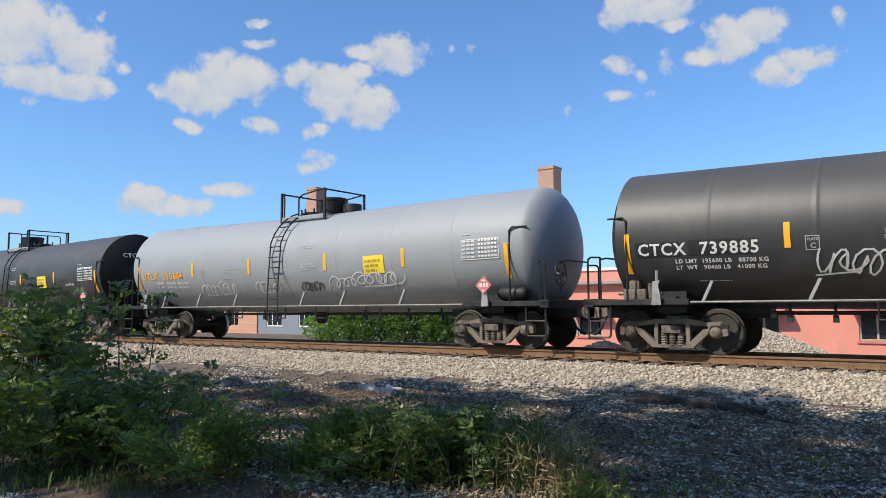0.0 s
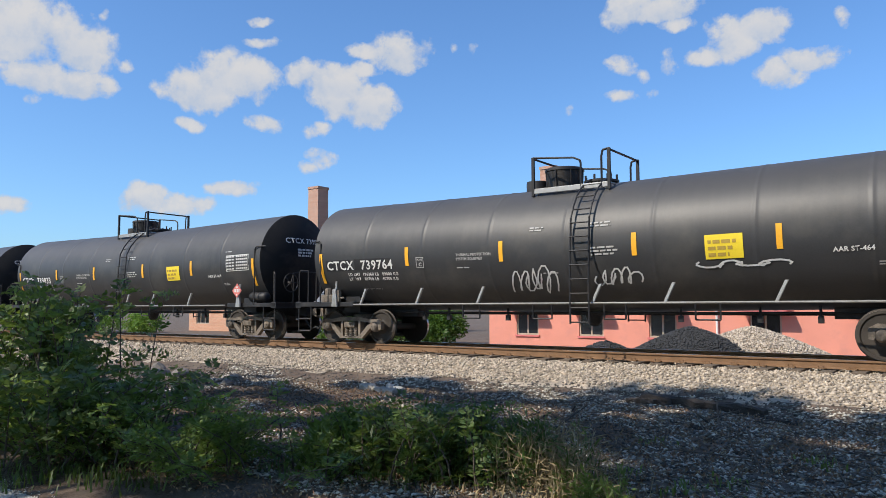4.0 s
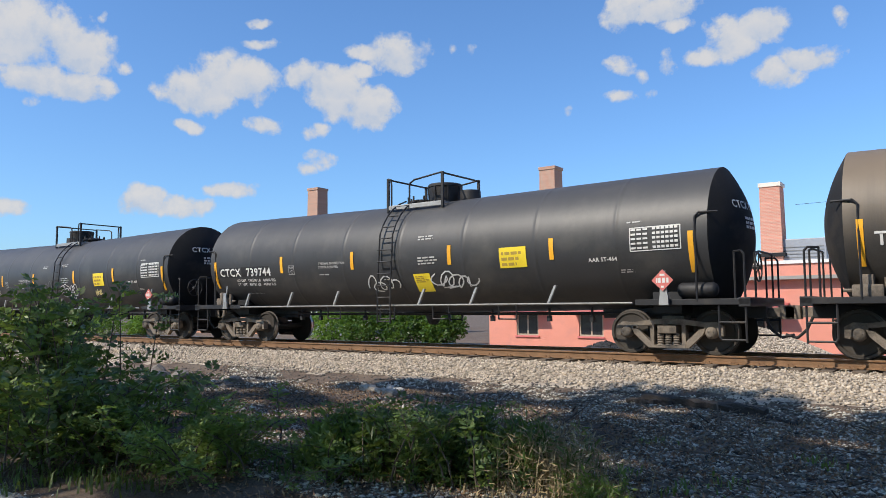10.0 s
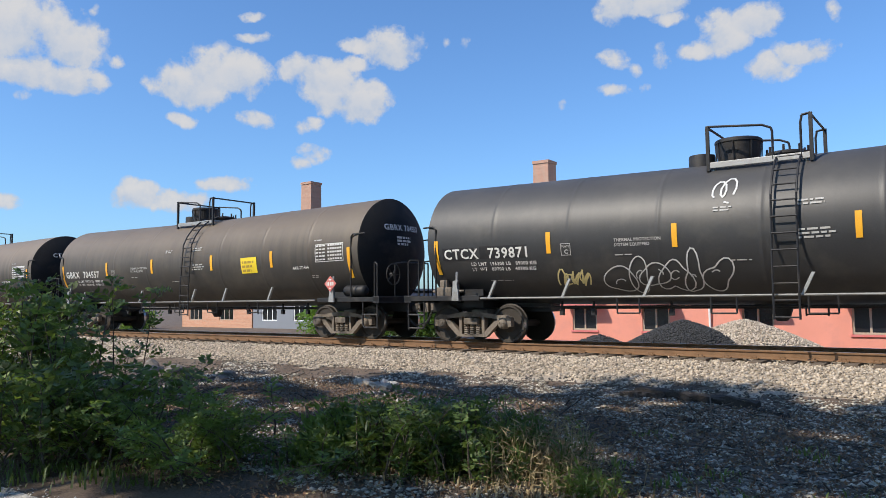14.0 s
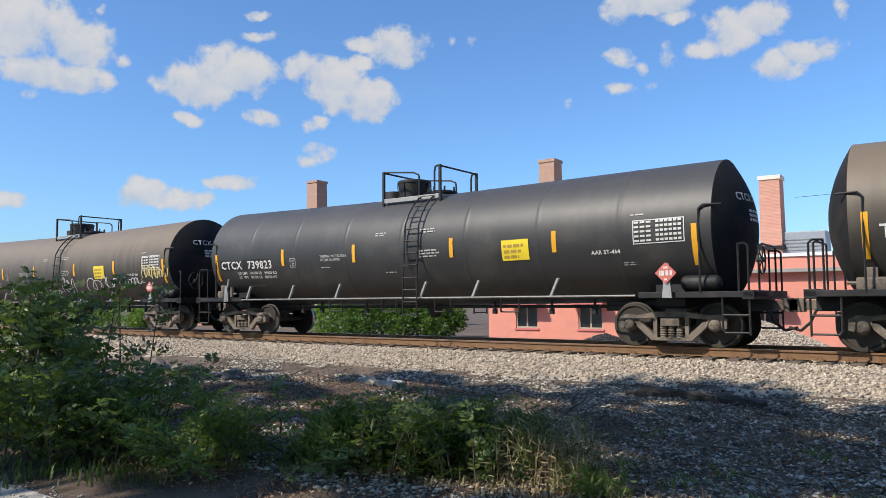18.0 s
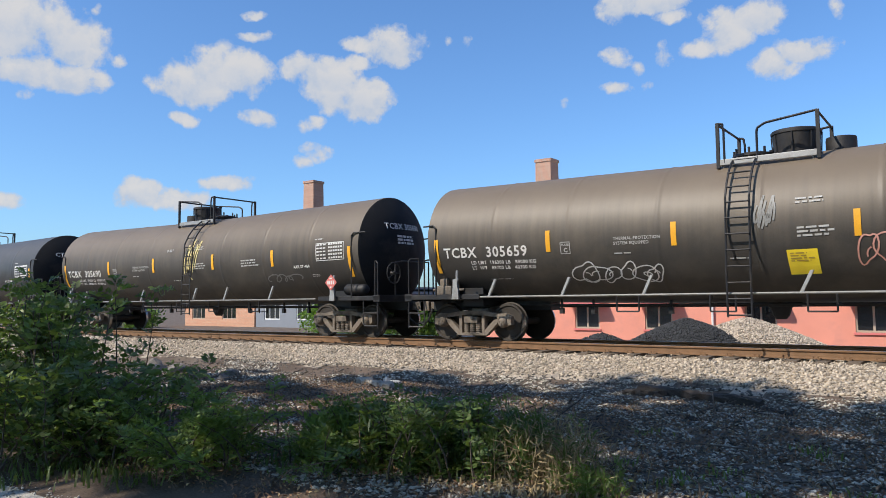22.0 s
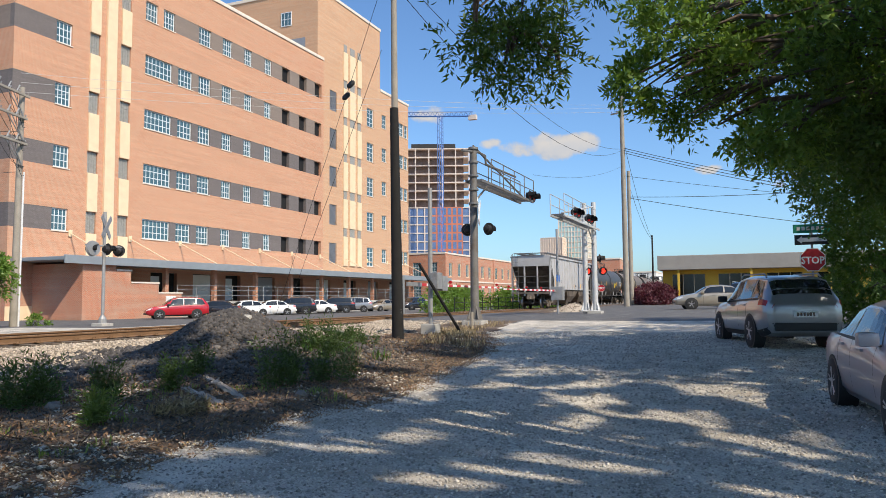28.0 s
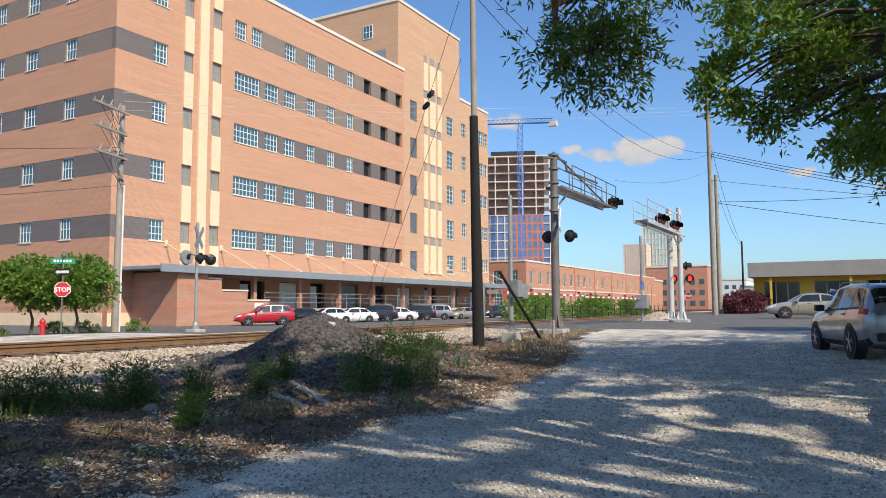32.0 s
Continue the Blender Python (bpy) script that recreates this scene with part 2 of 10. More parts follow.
def rod(bm, p, q, r, seg=8, r2=None, caps=True):
    """A round bar from p to q."""
    p, q = Vector(p), Vector(q)
    d = (q - p)
    if d.length < 1e-6:
        return
    d.normalize()
    u = d.cross(Vector((0, 0, 1)) if abs(d.z) < 0.95 else Vector((1, 0, 0))).normalized()
    w = d.cross(u)
    r2 = r if r2 is None else r2
    a, b = [], []
    for i in range(seg):
        t = 2 * math.pi * i / seg
        o = u * math.cos(t) + w * math.sin(t)
        a.append(bm.verts.new(p + o * r))
        b.append(bm.verts.new(q + o * r2))
    for i in range(seg):
        j = (i + 1) % seg
        bm.faces.new((a[i], b[i], b[j], a[j]))
    if caps:
        bm.faces.new(a)
        bm.faces.new(b[::-1])


def pipe(bm, pts, r, seg=6):
    for p, q in zip(pts, pts[1:]):
        rod(bm, p, q, r, seg)


def spin(bm, profile, axis="x", seg=32, at=(0, 0, 0)):
    """A solid turned about an axis: profile of (along, radius)."""
    rings = []
    for s, r in profile:
        ring = []
        for i in range(seg):
            t = 2 * math.pi * i / seg
            c, d = r * math.cos(t), r * math.sin(t)
            p = {"x": (s, c, d), "y": (d, s, c), "z": (c, d, s)}[axis]
            ring.append(bm.verts.new((p[0] + at[0], p[1] + at[1], p[2] + at[2])))
        rings.append(ring)
    for a, b in zip(rings, rings[1:]):
        for i in range(seg):
            j = (i + 1) % seg
            bm.faces.new((a[i], a[j], b[j], b[i]))
    bm.faces.new(rings[0][::-1])
    bm.faces.new(rings[-1])
    bmesh.ops.recalc_face_normals(bm, faces=bm.faces[:])


def slab(bm, outline, y0, y1):
    """A plate cut along an outline in x and z, from y0 to y1."""
    a = [bm.verts.new((x, y0, z)) for x, z in outline]
    b = [bm.verts.new((x, y1, z)) for x, z in outline]
    bm.faces.new(a)
    bm.faces.new(b[::-1])
    for i in range(len(a)):
        j = (i + 1) % len(a)
        bm.faces.new((a[j], a[i], b[i], b[j]))
    bmesh.ops.recalc_face_normals(bm, faces=bm.faces[:])


def finish(name, bm, mat, smooth=False):
    me = bpy.data.meshes.new(name)
    bm.to_mesh(me)
    bm.free()
    for m in (mat if isinstance(mat, (list, tuple)) else [mat]):
        me.materials.append(m)
    if smooth:
        me.shade_smooth()
        try:
            me.set_sharp_from_angle(angle=radians(38))
        except Exception:
            pass
    return me


def part(name, bm, mat, parent, label="", smooth=False, kind="", at=None):
    """Links a bmesh (or ready mesh) as one mesh object under a thing or a part."""
    me = bm if isinstance(bm, bpy.types.Mesh) else finish(name, bm, mat, smooth)
    ob = new(name, me)
    ob.parent = parent
    if at:
        ob.matrix_basis = at
    return tagged(ob, label=label, kind=kind)


def thing(name, m, label, category, group="", kind=""):
    ob = new(name)
    ob.empty_display_size = 0.2
    ob.matrix_basis = m
    return tagged(ob, label, category, group, kind)


def solo(name, bm, mat, label, category, group="", kind="", smooth=False, at=None):
    """A thing that is one mesh."""
    me = bm if isinstance(bm, bpy.types.Mesh) else finish(name, bm, mat, smooth)
    ob = new(name, me)
    if at:
        ob.matrix_basis = at
    return tagged(ob, label, category, group, kind)


def cloud_mesh(name, verts, faces, mat, smooth=False):
    """A mesh from arrays that a loop made."""
    me = bpy.data.meshes.new(name)
    me.from_pydata(verts.tolist() if hasattr(verts, "tolist") else verts, [], faces.tolist() if hasattr(faces, "tolist") else faces)
    for m in (mat if isinstance(mat, (list, tuple)) else [mat]):
        me.materials.append(m)
    if smooth:
        me.shade_smooth()
    return me


_text = {}


def lettering(words, height, spacing=1.0, bold=0.0, width=1.0):
    """The words as a flat mesh in x and z, baseline at 0, capital height as given."""
    key = (words, height, spacing, bold, width)
    if key in _text:
        return _text[key].copy()
    cu = bpy.data.curves.new("words", "FONT")
    cu.body, cu.size, cu.space_character, cu.offset, cu.resolution_u = words, height / 0.69, spacing, bold, 2
    ob = new("words", cu)
    me = bpy.data.meshes.new_from_object(ob.evaluated_get(bpy.context.evaluated_depsgraph_get()))
    bpy.data.objects.remove(ob)
    bpy.data.curves.remove(cu)
    bm = bmesh.new()
    bm.from_mesh(me)
    bpy.data.meshes.remove(me)
    for v in bm.verts:
        v.co = Vector((v.co.x * width, 0, v.co.y))
    _text[key] = bm
    return bm.copy()

# ---- the palette ----
M = {}
M["ballast"] = material("ballast", (0.42, 0.35, 0.265), 0.95, grain=3.0, fine=38.0, spread=0.55, bump=1.0, dirt=(0.22, 0.19, 0.16), dirt_amount=0.4, dirt_scale=1.7)
M["stone"] = material("ballast stones", (0.42, 0.35, 0.27), 0.93, grain=8.0, fine=60.0, spread=0.22, bump=0.4, island=0.5)
M["dark_stone"] = material("dark rubble stones", (0.13, 0.115, 0.10), 0.95, grain=8.0, fine=60.0, spread=0.3, bump=0.4, island=0.5)
M["earth"] = material("dark earth and leaf mould", (0.125, 0.088, 0.062), 0.97, grain=2.2, fine=45.0, spread=0.7, bump=1.0, dirt=(0.15, 0.12, 0.09), dirt_amount=0.45, dirt_scale=1.1)
M["chip"] = material("grey-white crushed stone chips", (0.40, 0.365, 0.30), 0.9, grain=8.0, fine=60.0, spread=0.2, bump=0.3, island=0.75)
M["twig"] = material("dead brown twigs and bark", (0.12, 0.09, 0.065), 0.95, grain=6.0, fine=60.0, spread=0.4, bump=0.3, island=0.6)
M["gravel"] = material("grey road gravel", (0.50, 0.465, 0.40), 0.95, grain=1.6, fine=55.0, spread=0.6, bump=1.0, dirt=(0.36, 0.32, 0.26), dirt_amount=0.35, dirt_scale=0.6)
M["asphalt"] = material("worn asphalt", (0.10, 0.10, 0.10), 0.92, grain=1.5, fine=80.0, spread=0.25, bump=0.3, dirt=(0.17, 0.165, 0.155), dirt_amount=0.4)
M["concrete"] = material("pale concrete", (0.46, 0.44, 0.40), 0.9, grain=1.5, fine=50.0, spread=0.15, bump=0.2, dirt=(0.30, 0.28, 0.25), dirt_amount=0.3)
M["rail_side"] = material("rust-brown rail steel", (0.22, 0.125, 0.065), 0.8, 0.2, grain=5, fine=80, spread=0.3, bump=0.2)
M["rail_top"] = material("polished rail head", (0.42, 0.40, 0.38), 0.28, 1.0, grain=3, fine=60, spread=0.1, bump=0.02)
M["tie"] = material("weathered timber sleeper", (0.13, 0.10, 0.075), 0.95, grain=4, fine=60, spread=0.4, bump=0.6)
M["black_tank"] = material("sooty black tank paint", (0.036, 0.036, 0.038), 0.5, grain=0.9, fine=40, spread=0.18, bump=0.04, dirt=(0.07, 0.066, 0.06), dirt_amount=0.45, dirt_scale=0.7)
M["brown_tank"] = material("dust-browned black tank paint", (0.046, 0.042, 0.038), 0.52, grain=0.9, fine=40, spread=0.2, bump=0.04, dirt=(0.085, 0.074, 0.06), dirt_amount=0.5, dirt_scale=0.6)


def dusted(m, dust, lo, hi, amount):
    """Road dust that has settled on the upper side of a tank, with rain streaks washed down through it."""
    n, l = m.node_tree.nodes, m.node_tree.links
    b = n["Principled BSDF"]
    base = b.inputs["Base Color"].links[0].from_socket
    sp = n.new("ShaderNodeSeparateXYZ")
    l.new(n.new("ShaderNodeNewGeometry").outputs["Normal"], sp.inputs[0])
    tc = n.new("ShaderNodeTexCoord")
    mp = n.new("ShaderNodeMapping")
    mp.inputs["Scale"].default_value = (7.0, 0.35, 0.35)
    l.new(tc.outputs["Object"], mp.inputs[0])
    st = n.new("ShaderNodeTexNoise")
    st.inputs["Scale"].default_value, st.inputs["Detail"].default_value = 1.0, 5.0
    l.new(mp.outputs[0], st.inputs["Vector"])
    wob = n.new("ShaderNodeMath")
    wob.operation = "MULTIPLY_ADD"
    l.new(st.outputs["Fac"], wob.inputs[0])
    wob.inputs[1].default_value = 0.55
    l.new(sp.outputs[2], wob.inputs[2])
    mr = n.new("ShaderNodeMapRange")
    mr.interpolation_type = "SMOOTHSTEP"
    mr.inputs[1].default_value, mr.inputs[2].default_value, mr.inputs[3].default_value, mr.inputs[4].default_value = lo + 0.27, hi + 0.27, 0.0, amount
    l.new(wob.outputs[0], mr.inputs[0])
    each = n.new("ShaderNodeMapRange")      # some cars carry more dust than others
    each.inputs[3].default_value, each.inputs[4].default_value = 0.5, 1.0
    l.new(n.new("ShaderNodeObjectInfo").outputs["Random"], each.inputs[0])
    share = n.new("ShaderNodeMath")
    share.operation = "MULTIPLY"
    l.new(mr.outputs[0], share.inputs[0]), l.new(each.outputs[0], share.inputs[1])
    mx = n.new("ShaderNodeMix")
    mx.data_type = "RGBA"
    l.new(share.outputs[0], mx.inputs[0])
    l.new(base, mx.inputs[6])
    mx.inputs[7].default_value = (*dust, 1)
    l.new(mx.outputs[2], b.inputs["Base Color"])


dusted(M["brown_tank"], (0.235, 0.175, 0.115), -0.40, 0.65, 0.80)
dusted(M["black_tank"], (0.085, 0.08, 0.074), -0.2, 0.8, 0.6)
# heads get a blacker, duller colour that holds the shade on the car ends
M["tank_head"] = material("matt black tank head paint darkened for shade", (0.022, 0.022, 0.023), 0.85, grain=0.9, fine=40, spread=0.3, bump=0.05, dirt=(0.06, 0.05, 0.042), dirt_amount=0.4, dirt_scale=0.7)
M["tank_head"].node_tree.nodes["Principled BSDF"].inputs["Specular IOR Level"].default_value = 0.2
M["grey_tank"] = material("weathered light grey tank paint", (0.29, 0.305, 0.32), 0.55, grain=0.7, fine=40, spread=0.06, bump=0.04, dirt=(0.29, 0.30, 0.31), dirt_amount=0.4, dirt_scale=0.8)
M["black_iron"] = material("black painted iron", (0.016, 0.016, 0.018), 0.6, 0.1, grain=6, fine=70, spread=0.3, bump=0.1, dirt=(0.055, 0.046, 0.038), dirt_amount=0.3)
M["truck_iron"] = material("grime-brown cast steel", (0.20, 0.165, 0.13), 0.8, 0.2, grain=5, fine=60, spread=0.35, bump=0.25, dirt=(0.06, 0.052, 0.045), dirt_amount=0.5, dirt_scale=3)
M["wheel"] = material("brown wheel steel", (0.055, 0.046, 0.038), 0.7, 0.3, grain=4, fine=60, spread=0.25, bump=0.1)
M["tread"] = material("bright wheel tread", (0.45, 0.43, 0.40), 0.3, 1.0, grain=4, fine=60, spread=0.1, bump=0.02)
M["silver"] = material("silver-grey galvanised steel", (0.36, 0.36, 0.355), 0.55, 0.5, grain=3, fine=60, spread=0.2, bump=0.05, dirt=(0.2, 0.19, 0.17), dirt_amount=0.3)
M["hand_grey"] = material("grey worn step iron", (0.20, 0.20, 0.195), 0.6, 0.4, grain=5, fine=60, spread=0.25, bump=0.05)
M["orange"] = material("amber reflective tape", (0.86, 0.42, 0.025), 0.45, grain=4, fine=60, spread=0.1, bump=0.02, per_object=0.08)
M["yellow"] = material("yellow notice board paint", (0.85, 0.64, 0.035), 0.5, grain=4, fine=60, spread=0.08, bump=0.02)
M["white_paint"] = material("dulled white stencil paint", (0.66, 0.65, 0.62), 0.6, grain=6, fine=70, spread=0.12, bump=0.02)
M["spray"] = material("pale spray paint", (0.58, 0.58, 0.57), 0.6, grain=6, fine=70, spread=0.2, bump=0.02)
M["spray_pink"] = material("faded salmon spray paint", (0.60, 0.30, 0.24), 0.6, grain=6, fine=70, spread=0.2, bump=0.02)
M["spray_yellow"] = material("pale yellow spray paint", (0.72, 0.60, 0.28), 0.6, grain=6, fine=70, spread=0.2, bump=0.02)
M["placard"] = material("faded red hazard placard", (0.60, 0.16, 0.135), 0.5, grain=6, fine=70, spread=0.1, bump=0.02)
M["hopper"] = material("pale grey hopper paint", (0.44, 0.43, 0.425), 0.55, grain=1.2, fine=40, spread=0.08, bump=0.03, dirt=(0.38, 0.37, 0.36), dirt_amount=0.4, dirt_scale=0.8)
M["hopper_low"] = material("grimy hopper chute steel", (0.175, 0.14, 0.108), 0.7, grain=1.5, fine=40, spread=0.25, bump=0.06, dirt=(0.07, 0.06, 0.052), dirt_amount=0.6, dirt_scale=1.1)
M["brick_big"] = bricks("orange-tan brickwork", (0.62, 0.285, 0.165), (0.52, 0.23, 0.13), (0.58, 0.40, 0.28))
M["brick_tan"] = bricks("tan penthouse brickwork", (0.63, 0.345, 0.195), (0.55, 0.29, 0.165), (0.58, 0.42, 0.29))
M["brick_red"] = bricks("red mill brickwork", (0.56, 0.21, 0.115), (0.48, 0.17, 0.095), (0.48, 0.36, 0.27))
M["brick_pink"] = bricks("salmon chimney brickwork", (0.62, 0.26, 0.18), (0.54, 0.215, 0.15), (0.56, 0.36, 0.27))
M["brick_old"] = bricks("weathered chimney brickwork", (0.50, 0.255, 0.17), (0.43, 0.215, 0.145), (0.40, 0.31, 0.24))
M["band_grey"] = bricks("grey painted brick band", (0.19, 0.165, 0.16), (0.16, 0.14, 0.135), (0.14, 0.12, 0.115))
M["band_pale"] = bricks("worn grey-brown brick band", (0.27, 0.215, 0.18), (0.23, 0.18, 0.15), (0.22, 0.18, 0.155))
M["cream"] = material("cream limestone panel", (0.78, 0.60, 0.40), 0.85, grain=2, fine=40, spread=0.1, bump=0.1)
M["stone_cap"] = material("pale coping stone", (0.72, 0.63, 0.53), 0.85, grain=2, fine=40, spread=0.1, bump=0.1)
M["pane"] = glass("blue-green window pane", (0.06, 0.13, 0.16))
M["dark_pane"] = glass("dark window pane", (0.012, 0.013, 0.015), 0.15)
M["frame_white"] = material("white window frame paint", (0.66, 0.70, 0.71), 0.5, grain=5, fine=60, spread=0.05, bump=0.02)
M["louvre"] = material("grey louvre metal", (0.30, 0.31, 0.33), 0.5, 0.3, grain=5, fine=60, spread=0.1, bump=0.05)
M["glass_block"] = material("grey glass block", (0.30, 0.29, 0.26), 0.35, grain=8, fine=20, spread=0.25, bump=0.4)
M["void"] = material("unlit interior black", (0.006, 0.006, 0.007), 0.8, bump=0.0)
M["canopy_metal"] = material("grey-blue canopy steel", (0.30, 0.33, 0.35), 0.5, 0.3, grain=2, fine=40, spread=0.1, bump=0.03)
M["pink"] = material("salmon painted masonry", (0.68, 0.27, 0.195), 0.85, grain=1.0, fine=40, spread=0.08, bump=0.12, dirt=(0.60, 0.25, 0.19), dirt_amount=0.4)
M["pink_dark"] = material("rose painted trim", (0.60, 0.17, 0.16), 0.8, grain=1.0, fine=40, spread=0.08, bump=0.1)
M["grey_wall"] = material("blue-grey painted wall", (0.22, 0.235, 0.26), 0.8, grain=1.0, fine=40, spread=0.08, bump=0.1)
M["white_wall"] = material("white painted wall", (0.72, 0.71, 0.68), 0.8, grain=1.0, fine=40, spread=0.06, bump=0.1)
M["tan_frame"] = material("tan window frame", (0.42, 0.34, 0.25), 0.6, grain=4, fine=40, spread=0.1, bump=0.05)
M["green_sign"] = material("bright green sign face", (0.16, 0.72, 0.13), 0.5, bump=0.0, glow=0.25)
M["blue_door"] = material("blue painted door", (0.03, 0.13, 0.42), 0.5, grain=4, fine=40, spread=0.1, bump=0.05)
M["bark"] = material("grey-brown bark", (0.11, 0.085, 0.065), 0.95, grain=5, fine=40, spread=0.4, bump=0.8)
M["wood_grey"] = material("weathered grey timber pole", (0.32, 0.285, 0.235), 0.9, grain=2, fine=45, spread=0.25, bump=0.4)
M["wood_black"] = material("creosoted black timber", (0.012, 0.011, 0.010), 0.85, grain=3, fine=45, spread=0.4, bump=0.4)
M["log"] = material("rotting grey-brown timber", (0.05, 0.04, 0.033), 0.95, grain=4, fine=45, spread=0.5, bump=0.6)
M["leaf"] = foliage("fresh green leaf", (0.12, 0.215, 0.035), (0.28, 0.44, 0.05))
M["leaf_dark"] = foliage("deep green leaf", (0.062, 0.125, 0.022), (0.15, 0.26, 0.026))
M["leaf_red"] = foliage("plum-red shrub leaf", (0.10, 0.028, 0.038), (0.2, 0.03, 0.05))
M["straw"] = material("dry straw grass", (0.34, 0.26, 0.14), 0.8, grain=2, fine=20, spread=0.2, bump=0.0, island=0.3)
M["red_paint"] = material("red car paint", (0.42, 0.012, 0.022), 0.25, grain=2, fine=40, spread=0.03, bump=0.0, coat=0.8)
M["white_car"] = material("white car paint", (0.78, 0.78, 0.77), 0.25, grain=2, fine=40, spread=0.02, bump=0.0, coat=0.8)
M["black_car"] = material("black car paint", (0.018, 0.02, 0.026), 0.22, grain=2, fine=40, spread=0.03, bump=0.0, coat=0.8)
M["silver_car"] = material("silver car paint", (0.36, 0.36, 0.37), 0.3, 0.6, grain=2, fine=40, spread=0.03, bump=0.0, coat=0.8)
M["tan_car"] = material("champagne car paint", (0.44, 0.38, 0.30), 0.3, 0.5, grain=2, fine=40, spread=0.03, bump=0.0, coat=0.8)
M["lilac_car"] = material("dusty pale rose car paint", (0.40, 0.355, 0.375), 0.35, 0.4, grain=2, fine=40, spread=0.05, bump=0.0, coat=0.6)
M["tyre"] = material("black tyre rubber", (0.022, 0.022, 0.022), 0.85, grain=6, fine=60, spread=0.2, bump=0.1)
M["alloy"] = material("alloy wheel metal", (0.42, 0.42, 0.43), 0.35, 0.8, grain=5, fine=40, spread=0.08, bump=0.0)
M["car_glass"] = glass("tinted car glass", (0.012, 0.015, 0.017), 0.04)
M["trim_black"] = material("black car trim", (0.02, 0.02, 0.02), 0.6, bump=0.0)
M["lamp_red"] = material("red lamp lens", (0.45, 0.015, 0.015), 0.25, bump=0.0)
M["lamp_lit"] = material("lit red signal lens", (1.0, 0.05, 0.03), 0.3, bump=0.0, glow=1.6)
M["lamp_white"] = material("clear lamp lens", (0.7, 0.7, 0.7), 0.2, bump=0.0)
M["sign_red"] = material("red sign sheet", (0.50, 0.022, 0.03), 0.5, bump=0.0)
M["sign_white"] = material("white sign sheet", (0.74, 0.74, 0.72), 0.5, bump=0.0)
M["sign_green"] = material("green street sign sheet", (0.01, 0.24, 0.14), 0.5, bump=0.0)
M["blue_tarp"] = material("blue tarpaulin", (0.10, 0.14, 0.32), 0.6, grain=3, fine=30, spread=0.2, bump=0.3)
M["yellow_wall"] = material("mustard painted wall", (0.62, 0.40, 0.055), 0.8, grain=1, fine=40, spread=0.1, bump=0.1)
M["grey_fascia"] = material("stained grey fascia", (0.30, 0.285, 0.26), 0.85, grain=1, fine=40, spread=0.15, bump=0.1)
M["crane_blue"] = material("blue crane steel", (0.05, 0.15, 0.42), 0.5, bump=0.0)
M["slab"] = material("raw concrete floor slab", (0.66, 0.56, 0.49), 0.9, grain=0.5, fine=4, spread=0.1, bump=0.0)
M["tower_blue"] = material("blue glazing film", (0.11, 0.18, 0.34), 0.35, grain=0.4, fine=3, spread=0.3, bump=0.0)
M["tower_rust"] = material("orange-brown cladding", (0.52, 0.17, 0.10), 0.7, grain=0.4, fine=3, spread=0.2, bump=0.0)
M["tower_pale"] = material("pale limestone tower", (0.74, 0.61, 0.50), 0.8, grain=0.3, fine=3, spread=0.08, bump=0.0)
M["tower_teal"] = material("pale teal curtain wall", (0.42, 0.62, 0.62), 0.3, grain=0.3, fine=3, spread=0.15, bump=0.0)
M["orange_cloth"] = material("orange marker cloth", (0.8, 0.13, 0.05), 0.7, bump=0.0)
M["stripe_red"] = material("red gate stripe", (0.55, 0.03, 0.035), 0.5, bump=0.0)
M["pale_steel"] = material("pale galvanised signal steel", (0.55, 0.55, 0.535), 0.55, 0.3, grain=3, fine=60, spread=0.12, bump=0.05)
M["tower_core"] = material("bare tower interior", (0.20, 0.14, 0.115), 0.9, grain=0.4, fine=3, spread=0.4, bump=0.0)
M["dead_leaf"] = material("brown dead leaves", (0.26, 0.155, 0.09), 0.9, grain=3, fine=30, spread=0.3, bump=0.0, island=0.4)
M["aged_steel"] = material("dull weathered signal steel", (0.18, 0.172, 0.16), 0.7, 0.3, grain=2, fine=60, spread=0.3, bump=0.08, dirt=(0.13, 0.105, 0.08), dirt_amount=0.45)
# undergrowth leaf in its shaded tone; leaf_lit is the brighter, sunlit tone
M["leaf_shade"] = foliage("shaded green undergrowth leaf", (0.10, 0.145, 0.04), (0.20, 0.28, 0.045), 0.5)
M["board_ink"] = material("brown printing ink", (0.42, 0.28, 0.05), 0.6, grain=6, fine=70, spread=0.2, bump=0.0)
M["leaf_lit"] = foliage("sunlit yellow-green undergrowth leaf", (0.14, 0.20, 0.045), (0.28, 0.40, 0.06), 0.45)
M["leaf_weed"] = foliage("mid-green weed leaf", (0.062, 0.11, 0.028), (0.13, 0.21, 0.03), 0.5)
M["gravel_stone"] = material("grey road chippings", (0.46, 0.43, 0.38), 0.95, grain=8.0, fine=60.0, spread=0.2, bump=0.3, island=0.5)
M["dim_print"] = material("worn stencil print", (0.42, 0.41, 0.39), 0.6, grain=6, fine=70, spread=0.2, bump=0.02)
M["black_stone"] = material("black crushed stone", (0.034, 0.034, 0.034), 0.8, grain=8.0, fine=60.0, spread=0.3, bump=0.4, island=0.5)
M["mound_stone"] = material("dark broken clinker", (0.08, 0.073, 0.068), 0.95, grain=8.0, fine=60.0, spread=0.3, bump=0.4, island=0.5)
M["faint_print"] = material("faded grey print", (0.34, 0.335, 0.33), 0.6, grain=6, fine=70, spread=0.1, bump=0.0)

# ---- ground and track (z = 0 is the top of the rail; the train runs along +x) ----
TRACK_Y, GAUGE = 16.2, 1.435


def ramp(v, a, b):
    t = min(1.0, max(0.0, (v - a) / (b - a)))
    return t * t * (3 - 2 * t)


